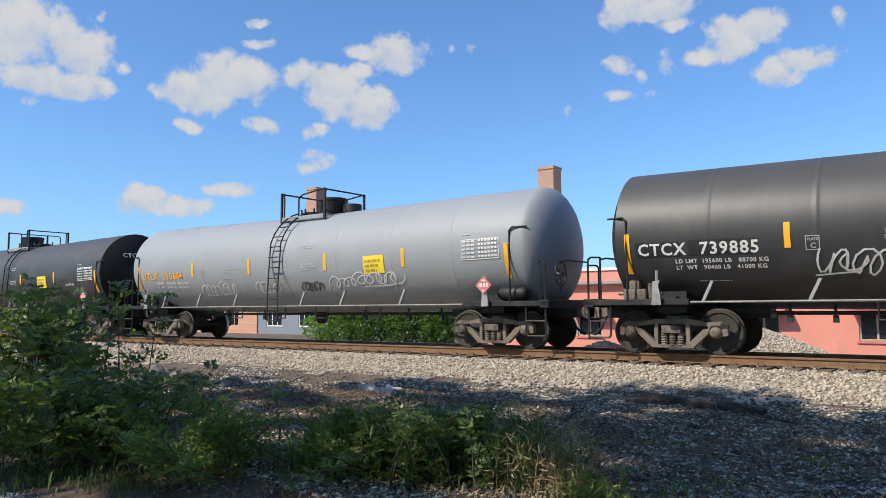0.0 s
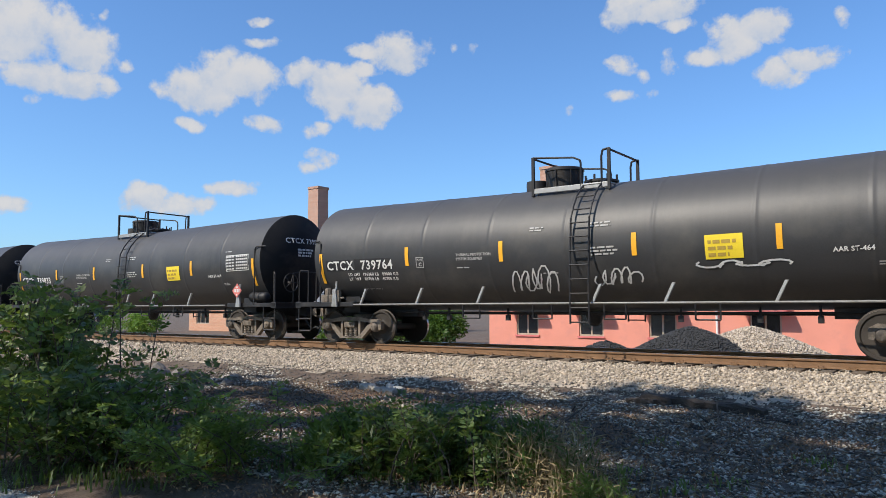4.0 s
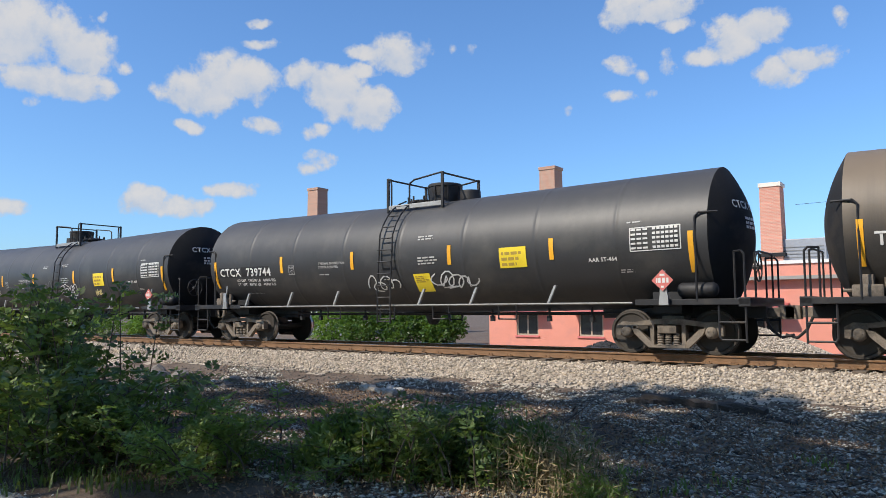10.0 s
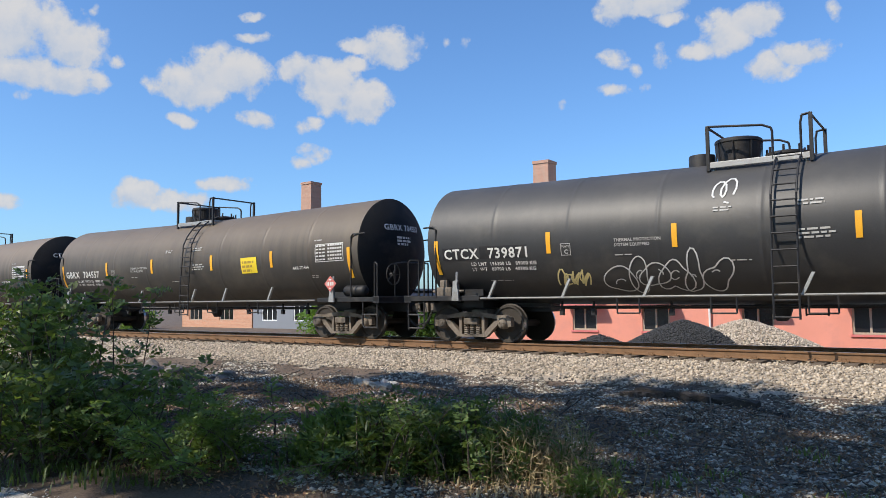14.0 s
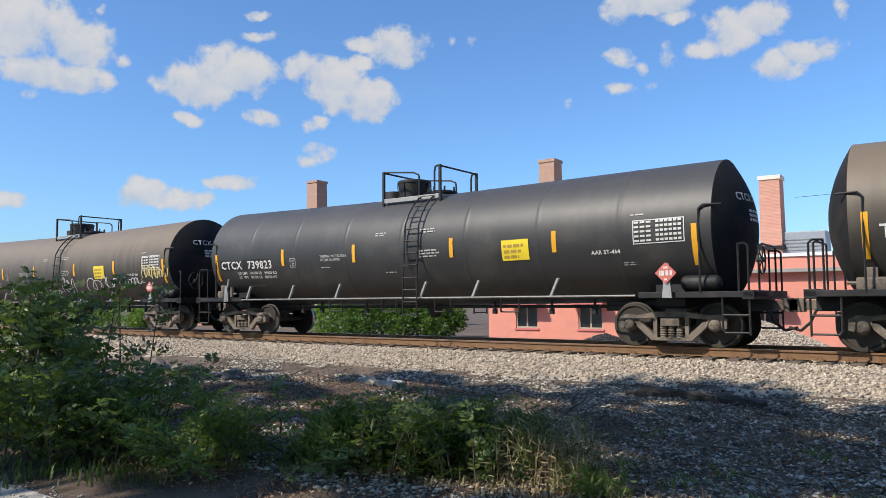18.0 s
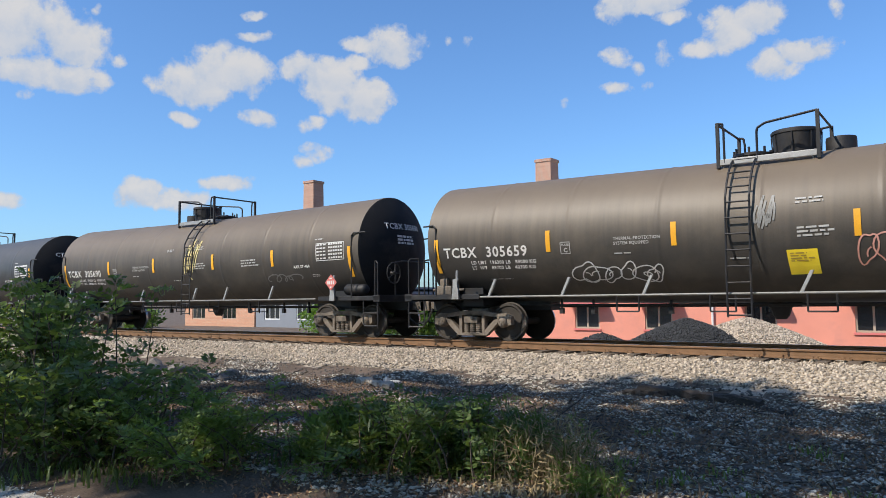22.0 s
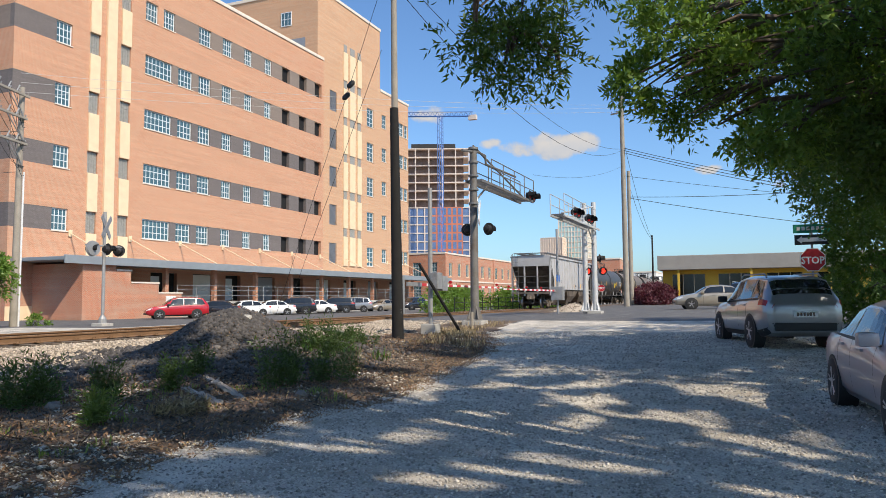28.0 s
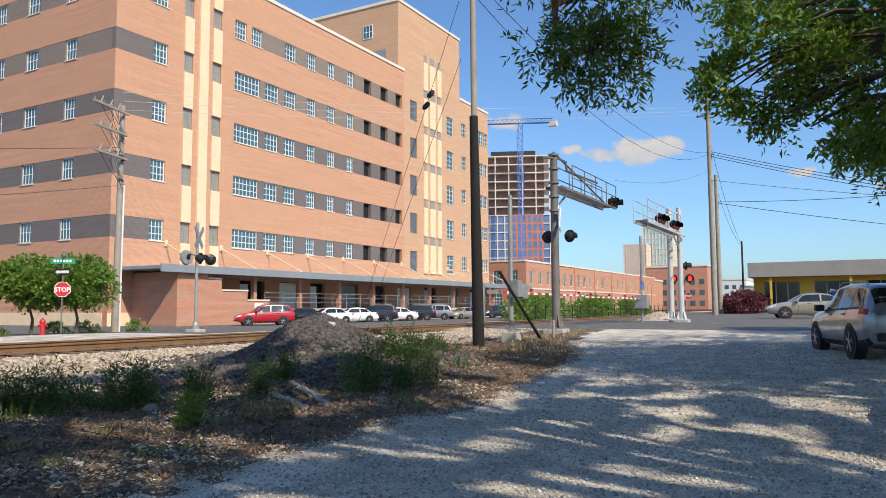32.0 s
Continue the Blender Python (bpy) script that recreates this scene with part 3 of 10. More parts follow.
def road_edge(x):
    """Where the gravel road ends towards the track."""
    return 3.2 + 1.9 * ramp(x, -7, 6) + 0.75 * ramp(x, 9, 16) + 3.0 * ramp(x, 15, 27)


def ground_z(x, y):
    lot = -0.70 + 0.26 * ramp(x, 11, 22) + 0.32 * ramp(x, 20, 31)
    side = -0.62 + 0.20 * ramp(x, 11, 22) + 0.28 * ramp(x, 20, 31)
    near = lot + (side - lot) * ramp(y, road_edge(x) - 0.3, road_edge(x) + 1.5)
    bed = -0.24 + 0.12 * ramp(x, 26, 30)
    z = near + (bed - near) * ramp(y, 11.4, 14.4)
    far = -1.25 + 1.0 * ramp(x, 7, 21) - 0.35 * ramp(y, 26, 40) * ramp(x, 12, 22)
    z = z + (far - z) * ramp(y, 18.2, 22.0)
    z += 1.12 * math.exp(-(((x - 12.9) / 1.9) ** 2 + ((y - 10.4) / 1.5) ** 2) ** 0.9) * (1 - 0.4 * ramp(x, 13, 17))
    z += 0.22 * math.exp(-((x - 16.5) / 2.2) ** 2 - ((y - 9.6) / 1.4) ** 2)
    if 3 < y < 12.5 and x < 27:
        z += 0.07 * (noise.noise((x * 0.7, y * 0.7, 3.1)) + 0.5 * noise.noise((x * 2.1, y * 2.1, 7.0))) * ramp(y, 3, 5)
    far_rise = 0.35 * ramp(x, 45, 80) * (1 - ramp(y, 12, 20))
    kerbside = 0.06 * ramp(x, 13, 20) * (1 - ramp(y, 0.5, 4)) * (1 - ramp(x, 24, 34)) + 0.20 * ramp(x, 34, 46) * (1 - ramp(y, 4, 8))
    return z + far_rise + kerbside


def zone(x, y):
    """0 earth, 1 gravel, 2 ballast, 3 asphalt, 4 concrete."""
    w = 0.5 * noise.noise((x * 0.9, y * 0.9, 0)) + 0.25 * noise.noise((x * 3.0, y * 3.0, 5))
    if 29.5 < x < 43.5 and -60 < y < 70:
        return 3
    if 27.5 < x <= 29.5 and y > 18.5 or 43.5 <= x < 75 and -12 < y < 12:
        return 3
    if 19.4 < y < 22.8 and x > -4:
        return 4 if y > 22 else 3
    if 22.8 <= y < 52 and 21 < x < 125:
        return 3
    if y > 19.2:
        return 1 if y < 37 else 0
    if y + w * 1.1 > 12.6 - 0.7 * ramp(x, 1, 5) and x < 29:
        return 2
    if y + w * 0.6 < road_edge(x) and y > -4.2 + w and x < 30:
        return 1
    if 28 < x < 30 and y < 9:
        return 3
    return 0


def spaced(fine_a, fine_b, step, outs):
    v = list(np.arange(fine_a, fine_b + 1e-6, step))
    return [fine_a - o for o in reversed(outs)] + v + [fine_b + o for o in outs]


gx = spaced(-34, 32, 0.25, [1, 2, 4, 7, 12, 20, 35, 60, 110, 220, 450, 1000, 2200])
gy = spaced(-5, 21, 0.25, [1, 2, 4, 7, 12, 20, 35, 60, 110, 220, 450, 1000, 2200])
gv = [(x, y, ground_z(x, y)) for y in gy for x in gx]
nx = len(gx)
gf = [(j * nx + i, j * nx + i + 1, (j + 1) * nx + i + 1, (j + 1) * nx + i) for j in range(len(gy) - 1) for i in range(nx - 1)]
ground_mesh = cloud_mesh("ground", gv, gf, [M["earth"], M["gravel"], M["ballast"], M["asphalt"], M["concrete"]], smooth=True)
for p in ground_mesh.polygons:
    c = p.center
    p.material_index = zone(c.x, c.y)
tagged(new("ground", ground_mesh), "bare earth, gravel and ballast beside a railway line", "ground", kind="structure")


def rail_mesh(length):
    bm = bmesh.new()
    half = [(0.075, -0.172), (0.075, -0.160), (0.012, -0.140), (0.010, -0.045), (0.036, -0.036), (0.036, -0.006), (0.028, 0.0)]
    outline = half + [(-y, z) for y, z in reversed(half)]
    a = [bm.verts.new((0, y, z)) for y, z in outline]
    b = [bm.verts.new((length, y, z)) for y, z in outline]
    for i in range(len(a)):
        j = (i + 1) % len(a)
        f = bm.faces.new((a[i], a[j], b[j], b[i]))
        f.material_index = 1 if i == 6 else 0
    bmesh.ops.recalc_face_normals(bm, faces=bm.faces[:])
    me = finish("rail", bm, [M["rail_side"], M["rail_top"]])
    return me


for side in (-1, 1):
    r = tagged(new("rail", rail_mesh(1400)), "brown steel running rail with a bright polished head", "rail", "running rails", "structure")
    r.location = (-500, TRACK_Y + side * (GAUGE / 2 + 0.036), 0)
# timber sleepers, nearly buried in the ballast
track_bed = thing("sleepers", pose(0, TRACK_Y, 0), "weathered timber sleepers half buried in ballast", "sleepers", kind="structure")
sb = bmesh.new()
bevelled(sb, -0.115, 0.115, -1.3, 1.3, -0.34, -0.172, 0.012)
sleeper = finish("sleeper", sb, M["tie"])
rng = random.Random(4)
for i in range(190):
    part("sleeper", sleeper, None, track_bed, at=pose(-45 + i * 0.52 + rng.uniform(-0.04, 0.04), rng.uniform(-0.05, 0.05), rng.uniform(-0.02, 0.0), 0, 0, rng.uniform(-1, 1)))
# rail fastenings seen on the near rail
fb = bmesh.new()
box(fb, -0.09, 0.09, -0.17, -0.06, -0.172, -0.15)
rod(fb, (-0.04, -0.11, -0.15), (-0.04, -0.11, -0.115), 0.014, 6)
rod(fb, (0.04, -0.11, -0.15), (0.04, -0.11, -0.115), 0.014, 6)
plate = finish("tie_plate", fb, M["rail_side"])
for i in range(150):
    part("tie_plate", plate, None, track_bed, at=pose(-42 + i * 0.52, -GAUGE / 2 - 0.036, 0))

# ---- the train ----
SPEED, CAR = 20.325, 18.09
TANK_R, AXIS = 1.50, 2.46
SAG = 0.10                    # each tank bends down to its middle outlet
HALF = 7.86                   # half the straight length of a tank
DISH = 0.50                   # depth of a dished head


def tank_axis(x):
    return AXIS - SAG * max(0.0, 1 - abs(x) / HALF)


def on_tank(bm, x0, z0, lift=0.006, side=-1, shear=0.0):
    """Bends flat work in x and z (about its own origin) on to a tank's side, with the origin at x0, z0."""
    zs = [v.co.z for v in bm.verts]
    z = math.floor(min(zs) / 0.09) * 0.09 + 0.09
    while z < max(zs) - 0.01:
        bmesh.ops.bisect_plane(bm, geom=bm.verts[:] + bm.edges[:] + bm.faces[:], plane_co=(0, 0, z), plane_no=(0, 0, 1))
        z += 0.09
    for v in bm.verts:
        x = x0 + v.co.x + shear * v.co.z
        ax = tank_axis(x)
        a = math.asin(max(-0.99, min(0.99, (z0 - tank_axis(x0)) / TANK_R))) + v.co.z / TANK_R
        r = TANK_R + lift
        v.co = Vector((x, side * r * math.cos(a), ax + r * math.sin(a)))
    return bm


def patch(w, h, nxs=1):
    bm = bmesh.new()
    xs = [w * i / nxs for i in range(nxs + 1)]
    for a, b in zip(xs, xs[1:]):
        bm.faces.new([bm.verts.new(p) for p in ((a, 0, 0), (b, 0, 0), (b, 0, h), (a, 0, h))])
    return bm


def bars(rows, width, height, seed, gap=0.35):
    """Unreadable small print as short plain bars."""
    r = random.Random(seed)
    bm = bmesh.new()
    step = height / rows
    for i in range(rows):
        x, end = 0.0, width * r.uniform(0.6, 1.0)
        while x < end:
            w = min(r.uniform(0.05, 0.2), end - x)
            z = height - (i + 1) * step
            bm.faces.new([bm.verts.new(p) for p in ((x, 0, z), (x + w, 0, z), (x + w, 0, z + step * (1 - gap)), (x, 0, z + step * (1 - gap)))])
            x += w + 0.035
    return bm


def frame_lines(w, h, t=0.025):
    bm = bmesh.new()
    for a, b, c, d in ((0, w, 0, t), (0, w, h - t, h), (0, t, t, h - t), (w - t, w, t, h - t)):
        bm.faces.new([bm.verts.new(p) for p in ((a, 0, c), (b, 0, c), (b, 0, d), (a, 0, d))])
    return bm


def stroke(bm, pts, thick):
    """A sprayed line of even width through the points."""
    for (x1, z1), (x2, z2) in zip(pts, pts[1:]):
        d = math.hypot(x2 - x1, z2 - z1)
        if d < 1e-4:
            continue
        ux, uz = (x2 - x1) / d * thick / 2, (z2 - z1) / d * thick / 2
        bm.faces.new([bm.verts.new(p) for p in ((x1 - uz, 0, z1 + ux), (x1 + uz, 0, z1 - ux), (x2 + uz + ux, 0, z2 - ux + uz), (x2 - uz + ux, 0, z2 + ux + uz))])


def scrawl(w, h, seed, strokes=7, thick=0.036):
    """Sprayed work that spells nothing: a looping signature, or (strokes below 0) fat rounded outlines."""
    r = random.Random(seed)
    bm = bmesh.new()
    if strokes < 0:
        n = -strokes
        for k in range(n):
            cx, cz = w * (k + r.uniform(0.3, 0.7)) / n, h * (0.5 + r.uniform(-0.1, 0.1))
            rx, rz = w / n * r.uniform(0.38, 0.85), h * r.uniform(0.34, 0.54)
            p1, p2, a1, a2 = r.uniform(0, 6.28), r.uniform(0, 6.28), r.uniform(0.08, 0.28), r.uniform(0.06, 0.22)
            ring = []
            for i in range(27):
                a = 6.2832 * i / 26
                q = 1 + a1 * math.sin(2 * a + p1) + a2 * math.sin(3 * a + p2)
                ring.append((cx + rx * q * math.cos(a) + 0.12 * rz * math.sin(a), cz + rz * q * math.sin(a)))
            stroke(bm, ring, thick * 0.8)
            ix, iz, tilt = r.uniform(-0.3, 0.3) * rx, r.uniform(-0.35, 0.35) * rz, r.uniform(-0.6, 0.6)
            inner = [(cx + ix + 0.34 * rx * math.cos(0.63 * i + tilt), cz + iz + 0.26 * rz * math.sin(0.63 * i + 2 * tilt)) for i in range(r.choice((4, 6, 9)))]
            stroke(bm, inner, thick * 0.7)
        return bm
    # a fast hand: uneven loops from side to side with a few straight cuts
    x, pts = 0.0, []
    for k in range(strokes):
        wide, tall, lift = w / strokes, h * r.uniform(0.55, 1.0), h * r.uniform(-0.05, 0.18)
        loop, lean, kind = r.uniform(0.2, 0.75), r.uniform(0.1, 0.35), r.random()
        for i in range(9):
            a = 6.2832 * i / 9
            px = x + wide * i / 9 - loop * wide * math.sin(a)
            pz = lift + tall * (0.5 - 0.5 * math.cos(a))
            if kind < 0.3:
                pz = lift + tall * abs((i / 4.5) - 1)
            pts.append((px + lean * pz, pz))
        x += wide
    stroke(bm, pts, thick)
    for k in range(r.choice((0, 1, 2))):
        a, b = r.uniform(0, w * 0.7), r.uniform(-0.05, 0.1) * h
        stroke(bm, [(a, b), (a + w * r.uniform(0.2, 0.4), b + h * r.uniform(-0.1, 0.2))], thick)
    return bm


# -- running gear shared by every car --
def truck_parts():
    """A two-axle truck about its own centre at rail height: the bolster carries the rest."""
    bm = bmesh.new()
    bevelled(bm, -0.2, 0.2, -1.12, 1.12, 0.44, 0.60, 0.03)
    bevelled(bm, -0.24, 0.24, -0.7, 0.7, 0.42, 0.80, 0.03)
    truck = new("truck", finish("truck", bm, M["truck_iron"]))
    for sx in (-0.89, 0.89):
        bm = bmesh.new()
        rod(bm, (sx, -0.72, 0.457), (sx, 0.72, 0.457), 0.085, 12)
        part("axle", bm, M["wheel"], truck)
        for sy in (-1, 1):
            bm = bmesh.new()
            y = sy * (GAUGE / 2 + 0.02)
            spin(bm, [(-0.065 * sy, 0.44), (-0.05 * sy, 0.487), (-0.03 * sy, 0.457), (0.065 * sy, 0.452), (0.066 * sy, 0.40), (0.035 * sy, 0.375), (0.02 * sy, 0.20), (0.06 * sy, 0.14), (0.06 * sy, 0.02)],
                 "y", 36, (sx, y, 0.457))
            w = part("wheel", bm, [M["wheel"], M["tread"]], truck, smooth=True)
            for p in w.data.polygons:
                d = math.hypot(p.center.x - sx, p.center.z - 0.457)
                p.material_index = 1 if 0.442 < d < 0.475 and abs(p.normal.y) < 0.5 else 0
        k = 0.42 if sx > 0 else -0.42
        bm = bmesh.new()
        bevelled(bm, k - 0.07, k + 0.07, -0.82, 0.82, 0.26, 0.46, 0.02)
        part("brake_beam", bm, M["black_iron"], truck)
    half = [
        [(0, 0.735), (0.30, 0.735), (0.52, 0.70), (0.74, 0.665), (0.74, 0.58), (0.52, 0.60), (0.30, 0.625), (0, 0.625)],
        [(0.74, 0.665), (0.98, 0.68), (1.12, 0.60), (1.12, 0.40), (1.03, 0.385), (1.0, 0.55), (0.78, 0.55), (0.74, 0.50)],
        [(0.78, 0.55), (0.64, 0.52), (0.36, 0.26), (0.36, 0.14), (0.42, 0.14), (0.72, 0.42)],
        [(0, 0.14), (0.36, 0.14), (0.36, 0.20), (0, 0.20)],
        [(0.29, 0.63), (0.37, 0.63), (0.37, 0.18), (0.29, 0.18)],
    ]
    for sy in (-1, 1):
        y = sy * 0.99
        bm = bmesh.new()
        for k in (-1, 1):
            for i, piece in enumerate(half):
                d = 0.075 - 0.004 * (i % 3)
                s = bmesh.new()
                slab(s, [(k * px, pz) for px, pz in piece], y - d, y + d)
                join(bm, s)
        part("side_frame", bm, M["truck_iron"], truck)
        for k in (-0.17, 0, 0.17):
            bm = bmesh.new()
            spin(bm, [(0.20 + i * 0.025, 0.058 if i % 2 else 0.078) for i in range(11)], "z", 12, (k, y + sy * 0.02, 0))
            part("spring", bm, M["truck_iron"], truck, "coil spring")
        for k in (-0.89, 0.89):
            bm = bmesh.new()
            spin(bm, [(-0.10 * sy, 0.12), (0.05 * sy, 0.125), (0.10 * sy, 0.10), (0.125 * sy, 0.06)], "y", 14, (k, y + sy * 0.03, 0.457))
            for i in range(3):
                a = i * 2.09 + 0.5
                rod(bm, (k + 0.055 * math.cos(a), y + sy * 0.13, 0.457 + 0.055 * math.sin(a)), (k + 0.055 * math.cos(a), y + sy * 0.165, 0.457 + 0.055 * math.sin(a)), 0.018, 6)
            part("bearing_cap", bm, M["truck_iron"], truck, smooth=True)
    return truck


spare_truck = [truck_parts()]


def add_truck(car, x):
    """The truck, or a copy of it, as part of a car."""
    t = spare_truck[0]
    if t.parent is not None:
        t = copy_thing(t, pose(x, 0, 0))
    t.parent = car
    t.matrix_basis = pose(x, 0, 0)


def coupler(car, x, s):
    bm = bmesh.new()
    bevelled(bm, min(x, x + s * 0.75), max(x, x + s * 0.75), -0.09, 0.09, 0.76, 0.96, 0.02)
    bevelled(bm, min(x + s * 0.55, x + s * 0.86), max(x + s * 0.55, x + s * 0.86), -0.17, 0.13, 0.72, 1.0, 0.04)
    part("coupler", bm, M["truck_iron"], car, "rusty knuckle coupler")
    bm = bmesh.new()
    pts = [(x + s * 0.30, -0.32, 0.78), (x + s * 0.42, -0.33, 0.52), (x + s * 0.6, -0.30, 0.36), (x + s * 0.82, -0.22, 0.42)]
    pipe(bm, pts, 0.03, 6)
    part("air_hose", bm, M["tyre"], car, "black rubber air hose")


# -- the tank car's body parts, built once and shared --
def tank_mesh(name, mat, rimless=False):
    """A round tank with dished heads, bent slightly down to the middle, with weld seams."""
    bm = bmesh.new()
    seg = 64
    head = [(DISH * (1 - q * q), TANK_R * q) for q in (0.012, 0.15, 0.3, 0.45, 0.6, 0.72, 0.83, 0.91, 0.96)] + [(0.02, TANK_R * 0.985), (0.0, TANK_R)]
    if rimless:
        head = [(0.62 * math.sqrt(1 - q * q), TANK_R * q) for q in (0.012, 0.2, 0.4, 0.58, 0.72, 0.83, 0.91, 0.96, 0.985, 0.998)]
    prof = [(-HALF - d, r) for d, r in head]
    seams = [-5.95, -4.0, -2.0, -0.02, 2.0, 4.0, 5.95]
    for c in seams:
        prof += [(c - 0.09, TANK_R), (c - 0.04, TANK_R), (c - 0.018, TANK_R + 0.006), (c + 0.018, TANK_R + 0.006), (c + 0.04, TANK_R), (c + 0.09, TANK_R)]
    prof += [(HALF + d, r) for d, r in reversed(head)]
    spin(bm, prof, "x", seg)
    for e in bm.edges:
        if not rimless and all(abs(abs(v.co.x) - HALF) < 0.03 for v in e.verts) and abs(e.verts[0].co.x - e.verts[1].co.x) < 1e-4:
            e.smooth = False          # crisp rim where the head is welded on
    for f in bm.faces:
        f.material_index = 1 if abs(f.calc_center_median().x) > HALF + 0.004 else 0
    for v in bm.verts:
        v.co.z += tank_axis(v.co.x)
    return finish(name, bm, mat, smooth=True)


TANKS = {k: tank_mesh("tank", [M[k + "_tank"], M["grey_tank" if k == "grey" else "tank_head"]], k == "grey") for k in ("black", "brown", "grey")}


def shared(fn):
    """Meshes of a part that many cars share."""
    store = {}

    def get(*a):
        if a not in store:
            store[a] = fn(*a)
        return store[a]
    return get


@shared
def ladder_mesh(far):
    bm = bmesh.new()
    s = 1 if far else -1
    for dx in (-0.22, 0.22):
        pts = [(dx, s * (TANK_R + 0.13), 0.62), (dx, s * (TANK_R + 0.13), 1.6)]
        for a in range(20, 86, 11):
            t = radians(a)
            pts.append((dx, s * (TANK_R + 0.13) * math.cos(t), 2.38 + (TANK_R + 0.13) * math.sin(t)))
        pipe(bm, pts, 0.022, 6)
    for i in range(12):
        z = 0.66 + 0.31 * i
        if z < 2.4:
            y = TANK_R + 0.13
        else:
            q = (z - 2.38) / (TANK_R + 0.13)
            if q > 0.98:
                continue
            y = (TANK_R + 0.13) * math.sqrt(max(0.0, 1 - q * q))
        rod(bm, (-0.22, s * y, z), (0.22, s * y, z), 0.018, 6)
    return finish("ladder", bm, M["black_iron"])


@shared
def pipe_rail_mesh(far):
    bm = bmesh.new()
    y = (1.53 if far else -1.53)
    rod(bm, (-6.3, y, 1.07), (6.3, y, 1.07), 0.024, 8)
    return finish("side_pipe", bm, M["hand_grey"])


@shared
def prop_mesh():
    bm = bmesh.new()
    slab(bm, [(0, 0), (0.06, 0), (0.26, 0.42), (0.20, 0.42)], -0.03, 0.03)
    return finish("prop", bm, M["silver"])


# where the walkway round the top fittings begins, where the ladder's gap lies, and where it ends
TOP = {"a": (-0.90, -0.78, -0.15, 0.95), "b": (-1.12, 0.12, 0.63, 0.81)}


@shared
def platform_mesh(style):
    bm = bmesh.new()
    a, b = TOP[style][0], TOP[style][3]
    for y in (-0.85, 0.85):
        bevelled(bm, a, b, y - 0.03, y + 0.03, 3.68, 3.80, 0.01)
    for x in np.linspace(a, b, 16):
        box(bm, x - 0.012, x + 0.012, -0.85, 0.85, 3.77, 3.80)
    for y in np.linspace(-0.8, 0.8, 9):
        box(bm, a, b, y - 0.008, y + 0.008, 3.78, 3.802)
    for x in (a + 0.1, b - 0.1):
        for y in (-0.8, 0.8):
            rod(bm, (x, y, 3.50), (x, y, 3.74), 0.03, 6)
    return finish("top_platform", bm, M["silver"])


@shared
def railing_mesh(style, y):
    """The bent pipe railing along one side of the top fittings, open at the ladder."""
    bm = bmesh.new()
    r = 0.025
    a, g0, g1, b = TOP[style]
    for p, q in ((a, g0), (b, g1)):
        e = 1 if q > p else -1
        wide = abs(q - p) > 0.5
        drop = 0.14 if wide else 0.03
        pipe(bm, [(p, y, 4.55), (p + (q - p) * 0.85, y, 4.55 - drop * 0.8), (q - e * 0.02, y, 4.50 - drop), (q, y, 4.42 - drop), (q, y, 3.72)], r)
        bevelled(bm, p - 0.035, p + 0.035, y - 0.03, y + 0.03, 3.62, 4.56, 0.008)
    return finish("railing", bm, M["black_iron"])


@shared
def cross_rail_mesh(style, end):
    bm = bmesh.new()
    x = TOP[style][3 * end]
    pipe(bm, [(x, -0.86, 4.53), (x, 0.0, 4.53), (x, 0.86, 4.53)], 0.025)
    return finish("cross_rail", bm, M["black_iron"])


@shared
def dome_mesh():
    bm = bmesh.new()
    spin(bm, [(3.7, 0.40), (3.86, 0.41), (4.28, 0.46), (4.29, 0.48), (4.34, 0.48), (4.37, 0.45), (4.40, 0.1)], "z", 28, (0, 0, 0))
    for i in range(8):
        t = i * 0.785
        rod(bm, (0.45 * math.cos(t), 0.45 * math.sin(t), 3.84), (0.475 * math.cos(t), 0.475 * math.sin(t), 4.28), 0.014, 6)
    return finish("valve_housing", bm, M["black_iron"], True)


@shared
def relief_mesh():
    bm = bmesh.new()
    spin(bm, [(3.6, 0.28), (4.08, 0.28), (4.13, 0.27), (4.15, 0.1)], "z", 20, (0, 0, 0))
    return finish("relief_valve", bm, M["black_iron"], True)


@shared
def manway_mesh():
    bm = bmesh.new()
    spin(bm, [(3.7, 0.36), (3.92, 0.36), (3.93, 0.42), (3.98, 0.42), (4.01, 0.30), (4.03, 0.05)], "z", 22, (0, 0, 0))
    for i in range(8):
        t = i * 0.785
        rod(bm, (0.39 * math.cos(t), 0.39 * math.sin(t), 3.90), (0.39 * math.cos(t), 0.39 * math.sin(t), 4.10), 0.026, 6)
    return finish("manway", bm, M["black_iron"], True)


@shared
def sill_mesh(s):
    """The stub sill, bolster web and end deck of one end."""
    bm = bmesh.new()
    x0, x1 = sorted((s * 5.1, s * 8.62))
    bevelled(bm, x0, x1, -0.26, 0.26, 0.74, 1.10, 0.02)
    x0, x1 = sorted((s * 6.55, s * 7.15))
    slab(bm, [(x0, 0.86), (x1, 0.86), (x1, 1.3), (x0, 1.3)], -1.0, 1.0)
    x0, x1 = sorted((s * 6.35, s * 8.62))
    bevelled(bm, x0, x1, -1.50, -0.28, 1.02, 1.14, 0.012)
    bevelled(bm, x0, x1, 0.28, 1.50, 1.02, 1.14, 0.012)
    x0, x1 = sorted((s * 8.40, s * 8.62))
    bevelled(bm, x0, x1, -1.5, 1.5, 0.98, 1.16, 0.015)
    return finish("end_sill", bm, M["black_iron"])


